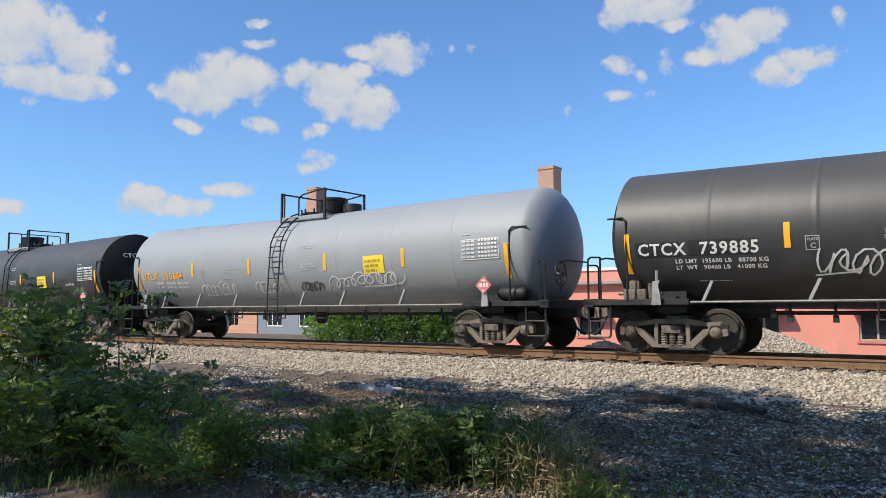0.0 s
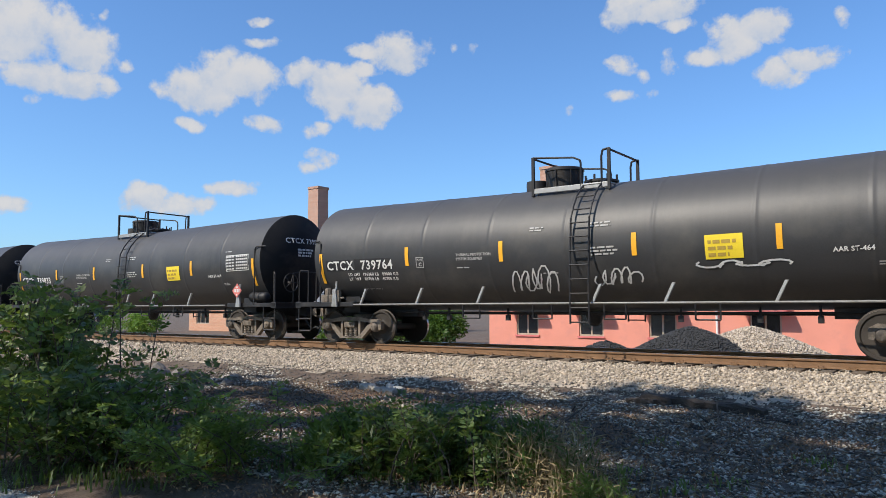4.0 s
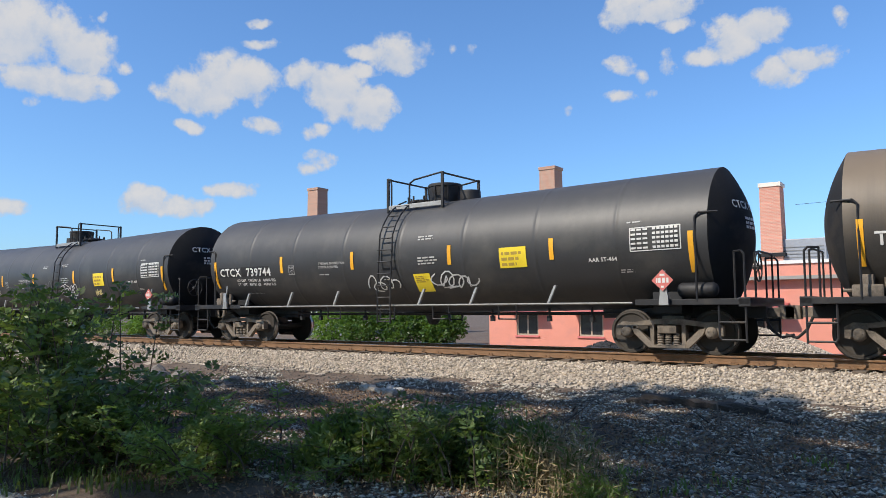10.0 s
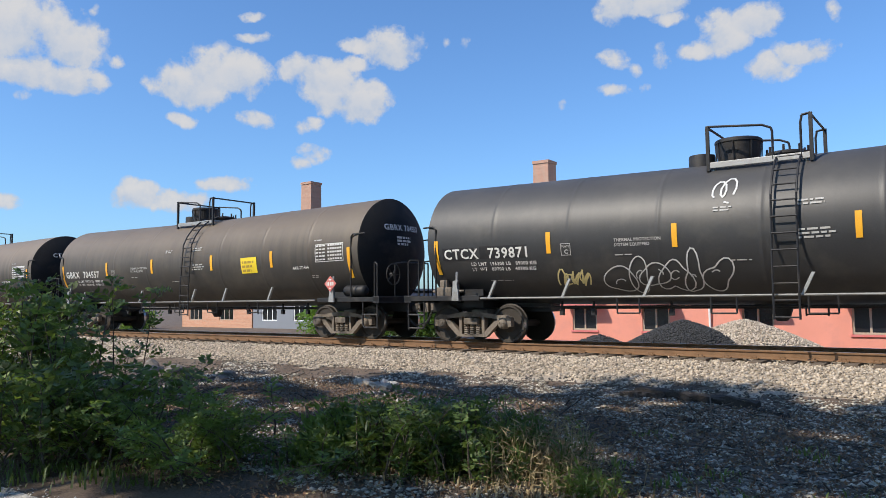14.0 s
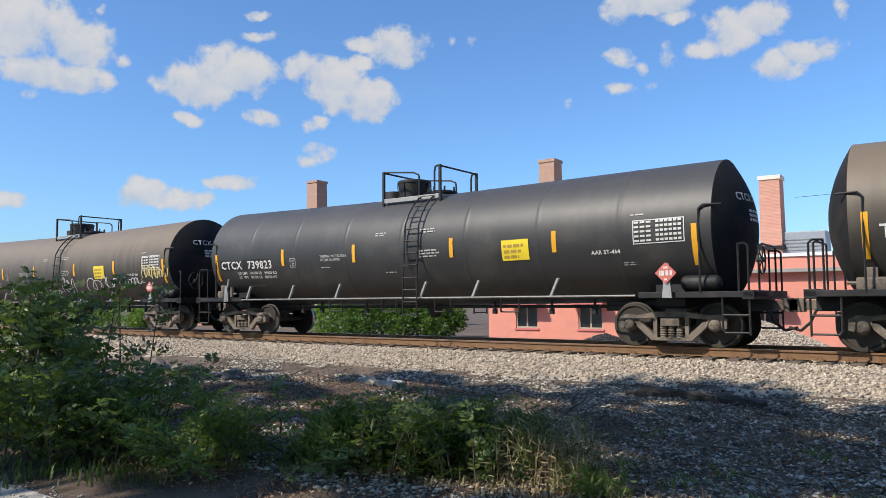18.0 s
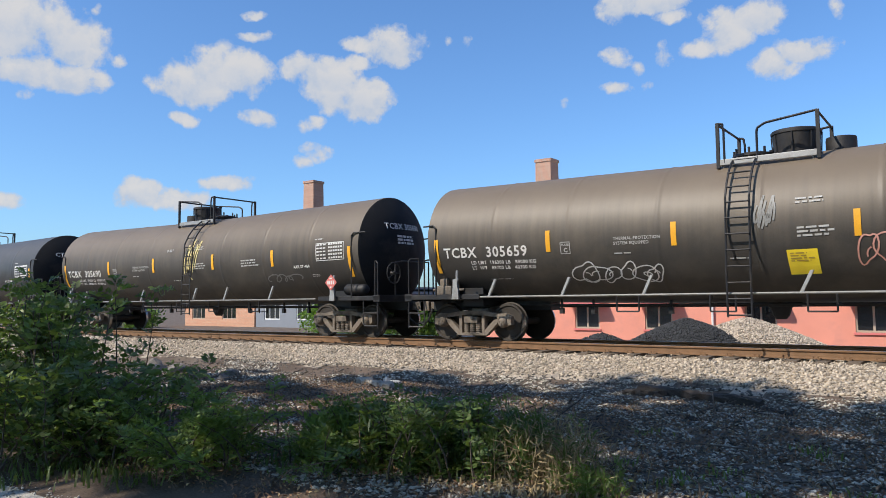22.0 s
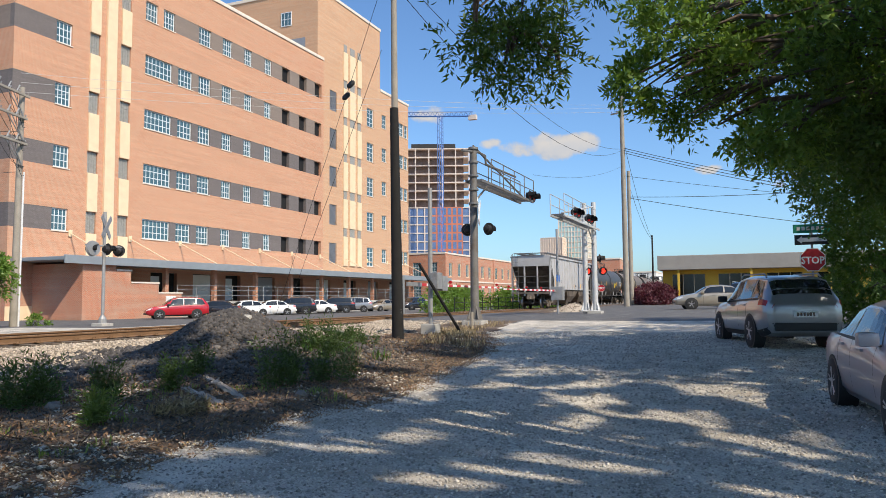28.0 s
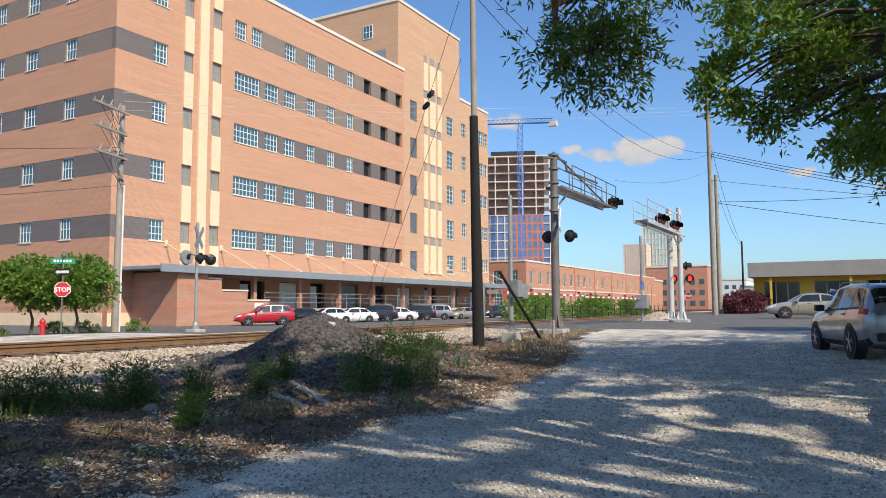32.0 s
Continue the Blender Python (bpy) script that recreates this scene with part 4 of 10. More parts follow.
@shared
def end_rail_mesh(s, which, y):
    """One of the bent bars at a car's end: deck rail, corner post, step or end rail."""
    bm = bmesh.new()
    r = 0.022
    if which == "deck_rail":
        pipe(bm, [(s * 7.62, y * 1.03, 1.1), (s * 7.62, y * 1.03, 2.78), (s * 7.70, y * 1.03, 2.86), (s * 8.05, y * 0.98, 2.86)], r)
    elif which == "corner_post":
        pipe(bm, [(s * 8.52, y, 0.30), (s * 8.52, y, 2.0), (s * 8.46, y, 2.06), (s * 8.3, y * 0.9, 2.06), (s * 8.3, y * 0.9, 1.1)], r)
    elif which == "step":
        pipe(bm, [(s * 8.02, y, 1.05), (s * 8.02, y, 0.40), (s * 8.06, y, 0.34), (s * 8.5, y, 0.34)], r)
        rod(bm, (s * 8.02, y, 0.68), (s * 8.52, y, 0.68), r)
    else:
        pipe(bm, [(s * 8.55, -0.75, 1.1), (s * 8.55, -0.75, 2.05), (s * 8.55, -0.4, 2.1), (s * 8.55, 0.75, 2.1), (s * 8.55, 0.75, 1.1)], r)
    return finish(which, bm, M["black_iron"])


@shared
def strut_mesh(s):
    bm = bmesh.new()
    slab(bm, [(s * 6.98 - 0.10, 1.02), (s * 6.98 + 0.10, 1.02), (s * 6.98 + 0.09, 1.22), (s * 6.98 + 0.05, 1.42), (s * 6.98 + 0.09, 1.52), (s * 6.98 - 0.06, 1.50), (s * 6.98 - 0.07, 1.25)], -1.60, -1.55)
    rod(bm, (s * 6.98, -1.52, 1.45), (s * 6.98, -1.50, 1.72), 0.03, 6)
    return finish("bolster_strut", bm, M["silver"])


@shared
def under_mesh():
    """Bottom outlet, brake pipe and rigging below the tank."""
    bm = bmesh.new()
    spin(bm, [(0.55, 0.10), (0.62, 0.16), (0.80, 0.22), (0.98, 0.42)], "z", 16, (0, 0, 0))
    bevelled(bm, -0.45, 0.45, -0.30, 0.30, 0.80, 0.98, 0.03)
    rod(bm, (-6.2, -0.45, 0.86), (6.2, -0.45, 0.86), 0.028, 6)
    rod(bm, (-5.6, 0.35, 0.82), (5.6, 0.35, 0.82), 0.024, 6)
    for x in (-4.7, -3.9, -2.1, 2.2, 3.8, 4.9):
        rod(bm, (x, -0.45, 0.70), (x, -0.45, 1.05), 0.03, 6)
        bevelled(bm, x - 0.05, x + 0.05, -0.5, -0.40, 0.66, 0.80, 0.01)
    for x in (-0.9, 0.9, -2.9, 2.9):
        pipe(bm, [(x - 0.25, -0.9, 1.05), (x - 0.25, -0.9, 0.72), (x + 0.25, -0.9, 0.72), (x + 0.25, -0.9, 1.05)], 0.02, 6)
    return finish("bottom_outlet", bm, M["black_iron"])


@shared
def reservoir_mesh():
    bm = bmesh.new()
    spin(bm, [(-0.40, 0.06), (-0.37, 0.12), (-0.31, 0.155), (-0.01, 0.155), (0.0, 0.165), (0.01, 0.155), (0.31, 0.155), (0.37, 0.12), (0.40, 0.06)], "x", 18, (0, 0, 0))
    return finish("air_reservoir", bm, M["black_iron"], True)


@shared
def valve_gear_mesh():
    bm = bmesh.new()
    bevelled(bm, -0.25, 0.25, -0.14, 0.14, 0.0, 0.22, 0.04)
    bevelled(bm, -0.12, 0.10, -0.12, 0.10, 0.2, 0.40, 0.04)
    rod(bm, (0.32, 0, 0.02), (0.32, 0, 0.34), 0.07, 8)
    rod(bm, (-0.4, 0, 0.12), (0.55, 0, 0.12), 0.035, 6)
    return finish("brake_valve", bm, M["truck_iron"])


@shared
def brake_wheel_mesh():
    bm = bmesh.new()
    n = 18
    for i in range(n):
        a, b = 6.2832 * i / n, 6.2832 * (i + 1) / n
        rod(bm, (0, 0.28 * math.cos(a), 0.28 * math.sin(a)), (0, 0.28 * math.cos(b), 0.28 * math.sin(b)), 0.018, 6)
    for i in range(5):
        a = 6.2832 * i / 5
        rod(bm, (0, 0, 0), (0, 0.28 * math.cos(a), 0.28 * math.sin(a)), 0.014, 6)
    rod(bm, (-0.1, 0, 0), (0.05, 0, 0), 0.05, 8)
    return finish("brake_wheel", bm, M["black_iron"])


@shared
def placard_mesh():
    bm = bmesh.new()
    s = bmesh.new()
    slab(s, [(-0.22, 0), (0, -0.22), (0.22, 0), (0, 0.22)], -0.012, 0.0)
    join(bm, s)
    me = finish("placard", bm, M["placard"])
    return me


@shared
def placard_mark_mesh():
    bm = bmesh.new()
    for x0, x1, z0, z1 in ((-0.13, -0.10, -0.05, 0.05), (-0.09, -0.03, -0.05, 0.05), (0.0, 0.06, -0.05, 0.05), (0.085, 0.13, -0.05, 0.05), (-0.05, 0.05, 0.09, 0.13), (-0.03, 0.03, -0.15, -0.11)):
        bm.faces.new([bm.verts.new(p) for p in ((x0, -0.016, z0), (x1, -0.016, z0), (x1, -0.016, z1), (x0, -0.016, z1))])
    return finish("placard_mark", bm, M["white_paint"])


@shared
def stripe_at(x, tall):
    h = 0.86 if tall else 0.48
    return finish("reflector", on_tank(patch(0.11, h), x - 0.055, 2.54 - h, 0.013), M["orange"])


@shared
def side_work(kind):
    """Boards and small print that recur from car to car."""
    if kind == "yellow_b":
        return finish("notice_board", on_tank(patch(0.72, 0.48, 2), 3.05, 1.92, 0.013), M["yellow"])
    if kind == "yellow_a":
        return finish("notice_board", on_tank(patch(0.52, 0.52, 2), 0.44, 1.42, 0.013, shear=-0.05), M["yellow"])
    if kind == "board_print_b":
        return finish("board_print", on_tank(bars(3, 0.6, 0.38, "b", 0.45), 3.11, 1.97, 0.018), M["board_ink"])
    if kind == "board_print_a":
        return finish("board_print", on_tank(bars(4, 0.4, 0.2, "a", 0.5), 0.48, 1.66, 0.018, shear=-0.05), M["board_ink"])
    if kind == "dims":
        bm = frame_lines(1.08, 0.50, 0.02)
        for j in range(5):
            for i in range(7):
                w = 0.40 if i == 0 else 0.085
                x = 0.03 if i == 0 else 0.40 + i * 0.092
                z = 0.05 + j * 0.095
                if i == 0:
                    for k in range(3):
                        bm.faces.new([bm.verts.new(p) for p in ((x + k * 0.13, 0, z), (x + k * 0.13 + 0.1, 0, z), (x + k * 0.13 + 0.1, 0, z + 0.04), (x + k * 0.13, 0, z + 0.04))])
                else:
                    bm.faces.new([bm.verts.new(p) for p in ((x, 0, z), (x + w * 0.8, 0, z), (x + w * 0.8, 0, z + 0.05), (x, 0, z + 0.05))])
        return finish("dimension_table", on_tank(bm, 6.26, 2.14, 0.013), M["white_paint"])
    if kind == "aar":
        return finish("standard_mark", on_tank(lettering("AAR ST-464", 0.085, 1.05, 0.003), 5.3, 1.97, 0.013), M["white_paint"])
    if kind == "plate":
        bm = frame_lines(0.24, 0.27, 0.016)
        t = lettering("C", 0.09, 1, 0.005)
        join(bm, t, Matrix.Translation((0.08, 0, 0.04)))
        t = lettering("PLATE", 0.046, 1, 0.002)
        join(bm, t, Matrix.Translation((0.03, 0, 0.18)))
        return finish("plate_mark", on_tank(bm, -4.2, 2.0, 0.013), M["dim_print"])
    if kind == "thermal":
        bm = lettering("SYSTEM EQUIPPED", 0.062, 1.05, 0.002)
        t = lettering("THERMAL PROTECTION", 0.062, 1.05, 0.002)
        join(bm, t, Matrix.Translation((0, 0, 0.10)))
        return finish("protection_mark", on_tank(bm, -2.95, 2.14, 0.013), M["dim_print"])
    spots = {"print1": (3, 0.75, 0.22, 0.62, 2.1), "print2": (2, 0.55, 0.14, 0.60, 2.72), "print3": (3, 0.85, 0.24, 3.0, 2.1), "print4": (1, 0.5, 0.06, 6.2, 2.74),
             "print5": (1, 0.55, 0.05, -0.6, 1.75), "print6": (2, 0.4, 0.1, 6.0, 1.72), "print7": (1, 0.6, 0.05, -2.95, 1.95), "print8": (1, 0.9, 0.035, -6.2, 1.5), "print9": (2, 0.45, 0.12, -0.9, 2.72)}
    n, w, h, x, z = spots[kind]
    return finish("small_print", on_tank(bars(n, w, h, kind, 0.5), x, z, 0.013), M["dim_print"])


def car_numbers(mark, number, z=2.04, size=0.235, paint="white_paint"):
    bm = lettering(mark, size, 1.12, 0.007)
    w = max(v.co.x for v in bm.verts)
    t = lettering(number, size, 1.12, 0.007)
    join(bm, t, Matrix.Translation((w + 0.26, 0, 0)))
    return finish("reporting_mark", on_tank(bm, -7.38, z, 0.013), M[paint])


def load_marks(a, b, c, d):
    bm = lettering("LT  WT   %s LB   %s KG" % (c, d), 0.082, 1.12, 0.003)
    t = lettering("LD LMT  %s LB   %s KG" % (a, b), 0.082, 1.12, 0.003)
    join(bm, t, Matrix.Translation((0, 0, 0.135)))
    return finish("load_mark", on_tank(bm, -6.62, 1.74, 0.013), M["white_paint"])


def end_mark(mark, number):
    bm = lettering(mark + " " + number, 0.16, 1.1, 0.004)
    w = max(v.co.x for v in bm.verts)
    join(bm, bars(3, 0.7, 0.28, number), Matrix.Translation((w * 0.25, 0, -0.42)))
    for v in bm.verts:
        y, z = v.co.x - w / 2, AXIS + 0.55 + v.co.z
        q = math.hypot(y, z - AXIS) / TANK_R
        # follow the dished head
        v.co = Vector((HALF + DISH * (1 - q * q) + 0.012, y, z))
    return finish("end_mark", bm, M["white_paint"])


LADDER_X = {"a": -0.40, "b": 0.40}


# strokes of hand-sprayed capitals on a unit box
STROKES = {
    "W": [[(0, 1), (0.2, 0), (0.5, 0.7), (0.75, 0), (1, 1)]], "E": [[(0.9, 0.95), (0.1, 0.9), (0.05, 0.05), (0.9, 0)], [(0.1, 0.5), (0.75, 0.5)]],
    "D": [[(0.1, 0), (0.1, 1), (0.7, 0.85), (0.95, 0.45), (0.6, 0.05), (0.1, 0)]], "O": [[(0.5, 1), (0.1, 0.7), (0.1, 0.25), (0.5, 0), (0.9, 0.3), (0.85, 0.8), (0.5, 1)]],
    "C": [[(0.95, 0.85), (0.5, 1), (0.1, 0.6), (0.15, 0.2), (0.5, 0), (0.95, 0.15)]], "R": [[(0.1, 0), (0.1, 1), (0.75, 0.9), (0.8, 0.6), (0.15, 0.45), (0.95, 0)]],
    "G": [[(0.95, 0.85), (0.5, 1), (0.1, 0.6), (0.15, 0.2), (0.5, 0), (0.95, 0.2), (0.95, 0.5), (0.55, 0.5)]], "I": [[(0.3, 1), (0.3, 0)]], "K": [[(0.1, 1), (0.1, 0)], [(0.9, 1), (0.1, 0.45), (0.95, 0)]], "A": [[(0, 0), (0.45, 1), (0.9, 0)], [(0.2, 0.4), (0.75, 0.4)]],
    "Z": [[(0.05, 1), (0.9, 0.95), (0.05, 0.05), (0.95, 0)]], "P": [[(0.1, 0), (0.1, 1), (0.8, 0.9), (0.8, 0.55), (0.1, 0.45)]], "M": [[(0, 0), (0.15, 1), (0.5, 0.3), (0.85, 1), (1, 0)]],
}


def hand_letters(words, h, seed, thick=0.042):
    """Hand-sprayed capitals in uneven strokes."""
    r = random.Random(seed)
    bm = bmesh.new()
    x = 0.0
    for ch in words:
        w = 2.2 * h * {" ": 0.16, "I": 0.12, "M": 0.34, "W": 0.34}.get(ch, 0.24)
        up, tall = r.uniform(-0.04, 0.04), h * r.uniform(0.8, 1.05)
        for line in STROKES.get(ch, ()):
            pts = [(x + px * w + 0.22 * pz * tall * 0.5, up + pz * tall) for px, pz in line]
            for (x1, z1), (x2, z2) in zip(pts, pts[1:]):
                d = math.hypot(x2 - x1, z2 - z1)
                ux, uz = (x2 - x1) / d * thick / 2, (z2 - z1) / d * thick / 2
                bm.faces.new([bm.verts.new(p) for p in ((x1 - ux - uz, 0, z1 - uz + ux), (x1 - ux + uz, 0, z1 - uz - ux), (x2 + ux + uz, 0, z2 + uz - ux), (x2 + ux - uz, 0, z2 + uz + ux))])
        x += w + 0.14 * h
    return bm


def tank_car(k, tone, style, mark, number, loads, tags, label):
    """Car k counted from the end of the train."""
    # the fittings stand one way (a) or the other (b); the yellow boards differ
    boards = {"a": ["yellow_a"], "b": ["yellow_b", "print9"], "c": ["yellow_b"], "d": ["print9"], "e": ["yellow_a", "yellow_b"]}[style]
    style = {"c": "a", "d": "b", "e": "a"}.get(style, style)
    car = thing("tank_car", pose(0, TRACK_Y, 0), label, "tank car", "tank cars of the train")
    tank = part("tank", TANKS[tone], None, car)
    for far in (False, True):
        part("side_pipe", pipe_rail_mesh(far), None, car, "pale pipe rail along the tank")
        part("ladder", ladder_mesh(far), None, car, at=pose(LADDER_X[style], 0, 0))
    for x in (-6.1, -4.2, -2.35, 0.62, 2.2, 4.3):
        part("prop", prop_mesh(), None, car, "grey pipe bracket", at=pose(x, -1.52, 1.06))
    part("top_platform", platform_mesh(style), None, car)
    for y in (-0.86, 0.86):
        part("railing", railing_mesh(style, y), None, car)
    for end in (0, 1):
        part("cross_rail", cross_rail_mesh(style, end), None, car)
    s = 1 if style == "a" else -1
    part("valve_housing", dome_mesh(), None, car, at=pose(0.42 if s > 0 else -0.72, 0, 0))
    part("relief_valve", relief_mesh(), None, car, at=pose(1.22 if s > 0 else -1.50, 0.05, 0))
    part("manway", manway_mesh(), None, car, at=pose(-0.42 if s > 0 else 0.22, 0.05, 0))
    for e in (-1, 1):
        part("end_sill", sill_mesh(e), None, car)
        for y in (-1.45, 1.45):
            for which in ("deck_rail", "corner_post", "step"):
                part(which, end_rail_mesh(e, which, y), None, car)
        part("end_rail", end_rail_mesh(e, "end_rail", 0), None, car)
        part("bolster_strut", strut_mesh(e), None, car, "bright steel bracket")
        add_truck(car, e * 6.86)
        coupler(car, e * 8.3, e)
    part("bottom_outlet", under_mesh(), None, car)
    part("air_reservoir", reservoir_mesh(), None, car, "black air cylinder", at=pose(7.56, -1.22, 1.32))
    part("brake_valve", valve_gear_mesh(), None, car, at=pose(-7.55, -1.15, 1.14))
    part("brake_wheel", brake_wheel_mesh(), None, car, at=pose(8.66, -0.95, 1.75))
    pl = part("placard", placard_mesh(), None, car, "red hazard diamond", at=pose(6.98, -1.62, 1.52))
    part("placard_mark", placard_mark_mesh(), None, pl)
    for x, tall in ((-7.6, True), (-4.5, False), (-1.66, False), (1.6, False), (4.42, False), (7.53, True)):
        part("reflector", stripe_at(x, tall), None, car, "amber reflective strip")
    works = ["dims", "plate", "thermal", "print1", "print2", "print3", "print4", "print5", "print6", "print7", "print8"]
    works += boards + ["board_print_" + b[-1] for b in boards if b.startswith("yellow")]
    if k == 23:
        works.append("yellow_b")
    if "yellow_b" in works:
        works.remove("print3")
    if tone != "grey":
        works.append("aar")
    for w in works:
        part("marking", side_work(w), None, car)
    part("reporting_mark", car_numbers(mark, number, paint="orange" if tone == "grey" else "white_paint"), None, car)
    part("load_mark", load_marks(*loads), None, car)
    if tone != "grey":
        part("end_mark", end_mark(mark, number), None, car)
    if mark == "CTCX":
        # fresh black patches under the renewed lettering
        for x, w in ((-7.42, 0.92), (-6.34, 1.28)):
            part("mark_patch", on_tank(patch(w, 0.30, 2), x, 2.01, 0.009), M["black_iron"], car, "fresh black paint patch")
    for i, (x, z, w, h, colour, strokes) in enumerate(tags):
        if isinstance(strokes, str):
            bm = on_tank(hand_letters(strokes, h, k), x, z, 0.014)
        else:
            bm = on_tank(scrawl(w, h, k * 10 + i, strokes), x, z, 0.014)
        part("graffiti", bm, M[colour], car, "sprayed scrawl")
    return car


STD = ("196300", "89000", "89700", "40700")
CARS = [  # k, tone, style, mark, number, loads, sprayed scrawls, label
    (28, "black", "b", "CTCX", "739870", STD, (), ""),
    (27, "black", "b", "CTCX", "739885", ("195600", "88700", "90400", "41000"), ((-4.1, 1.55, 1.9, 0.55, "spray", 8), (-1.2, 1.6, 2.0, 0.5, "spray", 6)), ""),
    (26, "grey", "c", "UTLX", "210604", STD, ((-4.2, 1.45, 1.7, 0.5, "spray", 8), (-1.5, 1.5, 1.0, 0.4, "spray", 4), (1.7, 1.6, 2.6, 0.42, "spray", 9), (0.55, 1.5, 0.8, 0.3, "black_tank", 5)), ""),
    (25, "black", "b", "CTCX", "739746", STD, ((-4.1, 1.6, 1.6, 0.4, "spray", 6), (1.2, 1.55, 1.2, 0.3, "spray", 5)), ""),
    (24, "brown", "d", "TCBX", "305701", STD, (), ""),
    (23, "black", "a", "GBRX", "704552", ("195800", "88800", "90200", "40900"), ((-3.9, 1.55, 1.6, 0.4, "hand_grey", 6),), ""),
    (22, "black", "b", "CTCX", "739764", STD, ((-1.5, 1.35, 1.1, 0.65, "spray", 6), (0.6, 1.45, 1.0, 0.4, "spray", 5), (2.9, 1.75, 1.6, 0.15, "spray", 4)), ""),
    (21, "black", "b", "CTCX", "739833", STD, (), ""),
    (20, "black", "b", "CTCX", "739895", ("195100", "88500", "89900", "40800"), (), ""),
    (19, "brown", "e", "CTCX", "739842", STD, ((-4.6, 1.45, 1.7, 0.6, "spray", 8), (-2.6, 1.5, 2.0, 0.72, "spray", "OMG")), ""),
    (18, "brown", "a", "TCBX", "305645", STD, ((0.9, 1.5, 1.2, 0.35, "spray_yellow", 5),), ""),
    (17, "black", "a", "TCBX", "305714", STD, ((-2.7, 1.6, 1.5, 0.45, "spray", 7), (3.2, 1.7, 2.2, 0.5, "spray", 7), (6.0, 1.5, 0.9, 0.4, "spray_pink", 4)), ""),
    (16, "brown", "a", "TCBX", "305702", STD, ((-4.0, 1.5, 0.7, 0.4, "hand_grey", 4), (-2.1, 1.45, 0.8, 0.45, "hand_grey", 4), (3.1, 1.45, 1.8, 0.4, "spray", 5), (4.9, 1.35, 0.95, 0.6, "spray", 6), (5.9, 1.6, 0.9, 0.5, "spray_yellow", 6)), ""),
    (15, "black", "e", "CTCX", "739744", STD, ((-1.2, 1.5, 1.0, 0.4, "spray", 4), (1.0, 1.5, 1.3, 0.4, "spray", 5)), ""),
    (14, "black", "b", "CTCX", "739745", STD, ((-3.5, 1.45, 0.9, 0.34, "spray", "DGK"), (-1.0, 1.5, 0.8, 0.7, "hand_grey", -3), (0.55, 1.5, 1.1, 0.6, "spray", -4), (3.0, 1.62, 0.9, 0.16, "spray_yellow", "MAZE")), ""),
    (13, "black", "b", "CTCX", "739809", STD, ((4.7, 1.72, 2.3, 0.42, "spray_yellow", 10),), ""),
    (12, "brown", "a", "TCBX", "305679", ("196000", "88900", "90000", "40800"), (), ""),
    (11, "black", "b", "CTCX", "739871", STD, ((-4.4, 1.35, 0.7, 0.45, "spray_yellow", 7), (-3.2, 1.2, 2.5, 0.8, "spray", -6), (3.0, 1.35, 2.0, 0.75, "spray", -5), (-0.9, 2.9, 0.3, 0.7, "spray", 2)), ""),
    (10, "brown", "b", "GBRX", "704557", STD, (), ""),
    (9, "brown", "b", "CTCX", "739852", STD, ((-0.6, 1.4, 1.2, 0.4, "spray", 5),), ""),
    (8, "black", "b", "CTCX", "739845", STD, ((-2.0, 1.5, 1.0, 0.4, "spray", 4),), ""),
    (7, "brown", "a", "TCBX", "305683", STD, ((0.0, 2.1, 0.35, 1.0, "spray_pink", 4), (0.6, 1.3, 0.7, 0.3, "spray", 4)), ""),
    (6, "black", "b", "CTCX", "739823", STD, (), ""),
    (5, "brown", "b", "CTCX", "739832", STD, ((-4.2, 1.35, 2.0, 0.45, "spray", 8), (-1.9, 1.4, 0.8, 0.6, "spray", 5), (-0.9, 1.2, 0.9, 0.5, "spray", 5), (0.4, 1.35, 0.9, 0.8, "spray", 5), (2.4, 1.5, 2.6, 0.55, "spray", 6), (5.2, 1.65, 0.8, 0.3, "spray", 4), (6.2, 1.85, 1.5, 0.45, "spray_yellow", 10)), ""),
    (4, "brown", "a", "TCBX", "305644", STD, ((0.9, 2.6, 0.9, 0.3, "spray", 4),), ""),
    (3, "brown", "b", "GBRX", "704553", STD, ((-2.3, 1.45, 1.2, 0.3, "spray", 6), (-0.9, 1.3, 0.6, 0.8, "spray", 3), (1.7, 2.0, 1.1, 0.42, "spray", "DWP"), (2.6, 1.45, 1.8, 0.4, "spray", 7)), ""),
    (2, "brown", "a", "TCBX", "305659", STD, ((-3.9, 1.35, 2.0, 0.55, "spray", -6), (-0.15, 2.3, 0.35, 0.6, "hand_grey", 6), (1.5, 1.6, 1.0, 0.6, "spray_pink", -3), (2.7, 1.6, 1.9, 0.55, "spray_pink", 7)), ""),
    (1, "brown", "d", "TCBX", "305690", STD, ((0.1, 1.9, 0.5, 1.2, "spray_yellow", 5), (4.2, 1.6, 1.2, 0.3, "hand_grey", 4)), ""),
    (0, "black", "b", "CTCX", "739891", ("196100", "88900", "89900", "40800"), ((-3.75, 1.58, 2.0, 0.32, "spray", "WE DO CRIM"),), ""),
]
train = []
for k, tone, style, mark, number, loads, tags, label in CARS:
    words = {"black": "sooty black", "brown": "dust-browned black", "grey": "weathered light grey"}[tone]
    words += " railway tank car " + ("tagged with sprayed scrawls" if tags else "with amber strips and white lettering")
    train.append((tank_car(k, tone, style, mark, number, loads, tags, words), 11.2 + CAR * k))


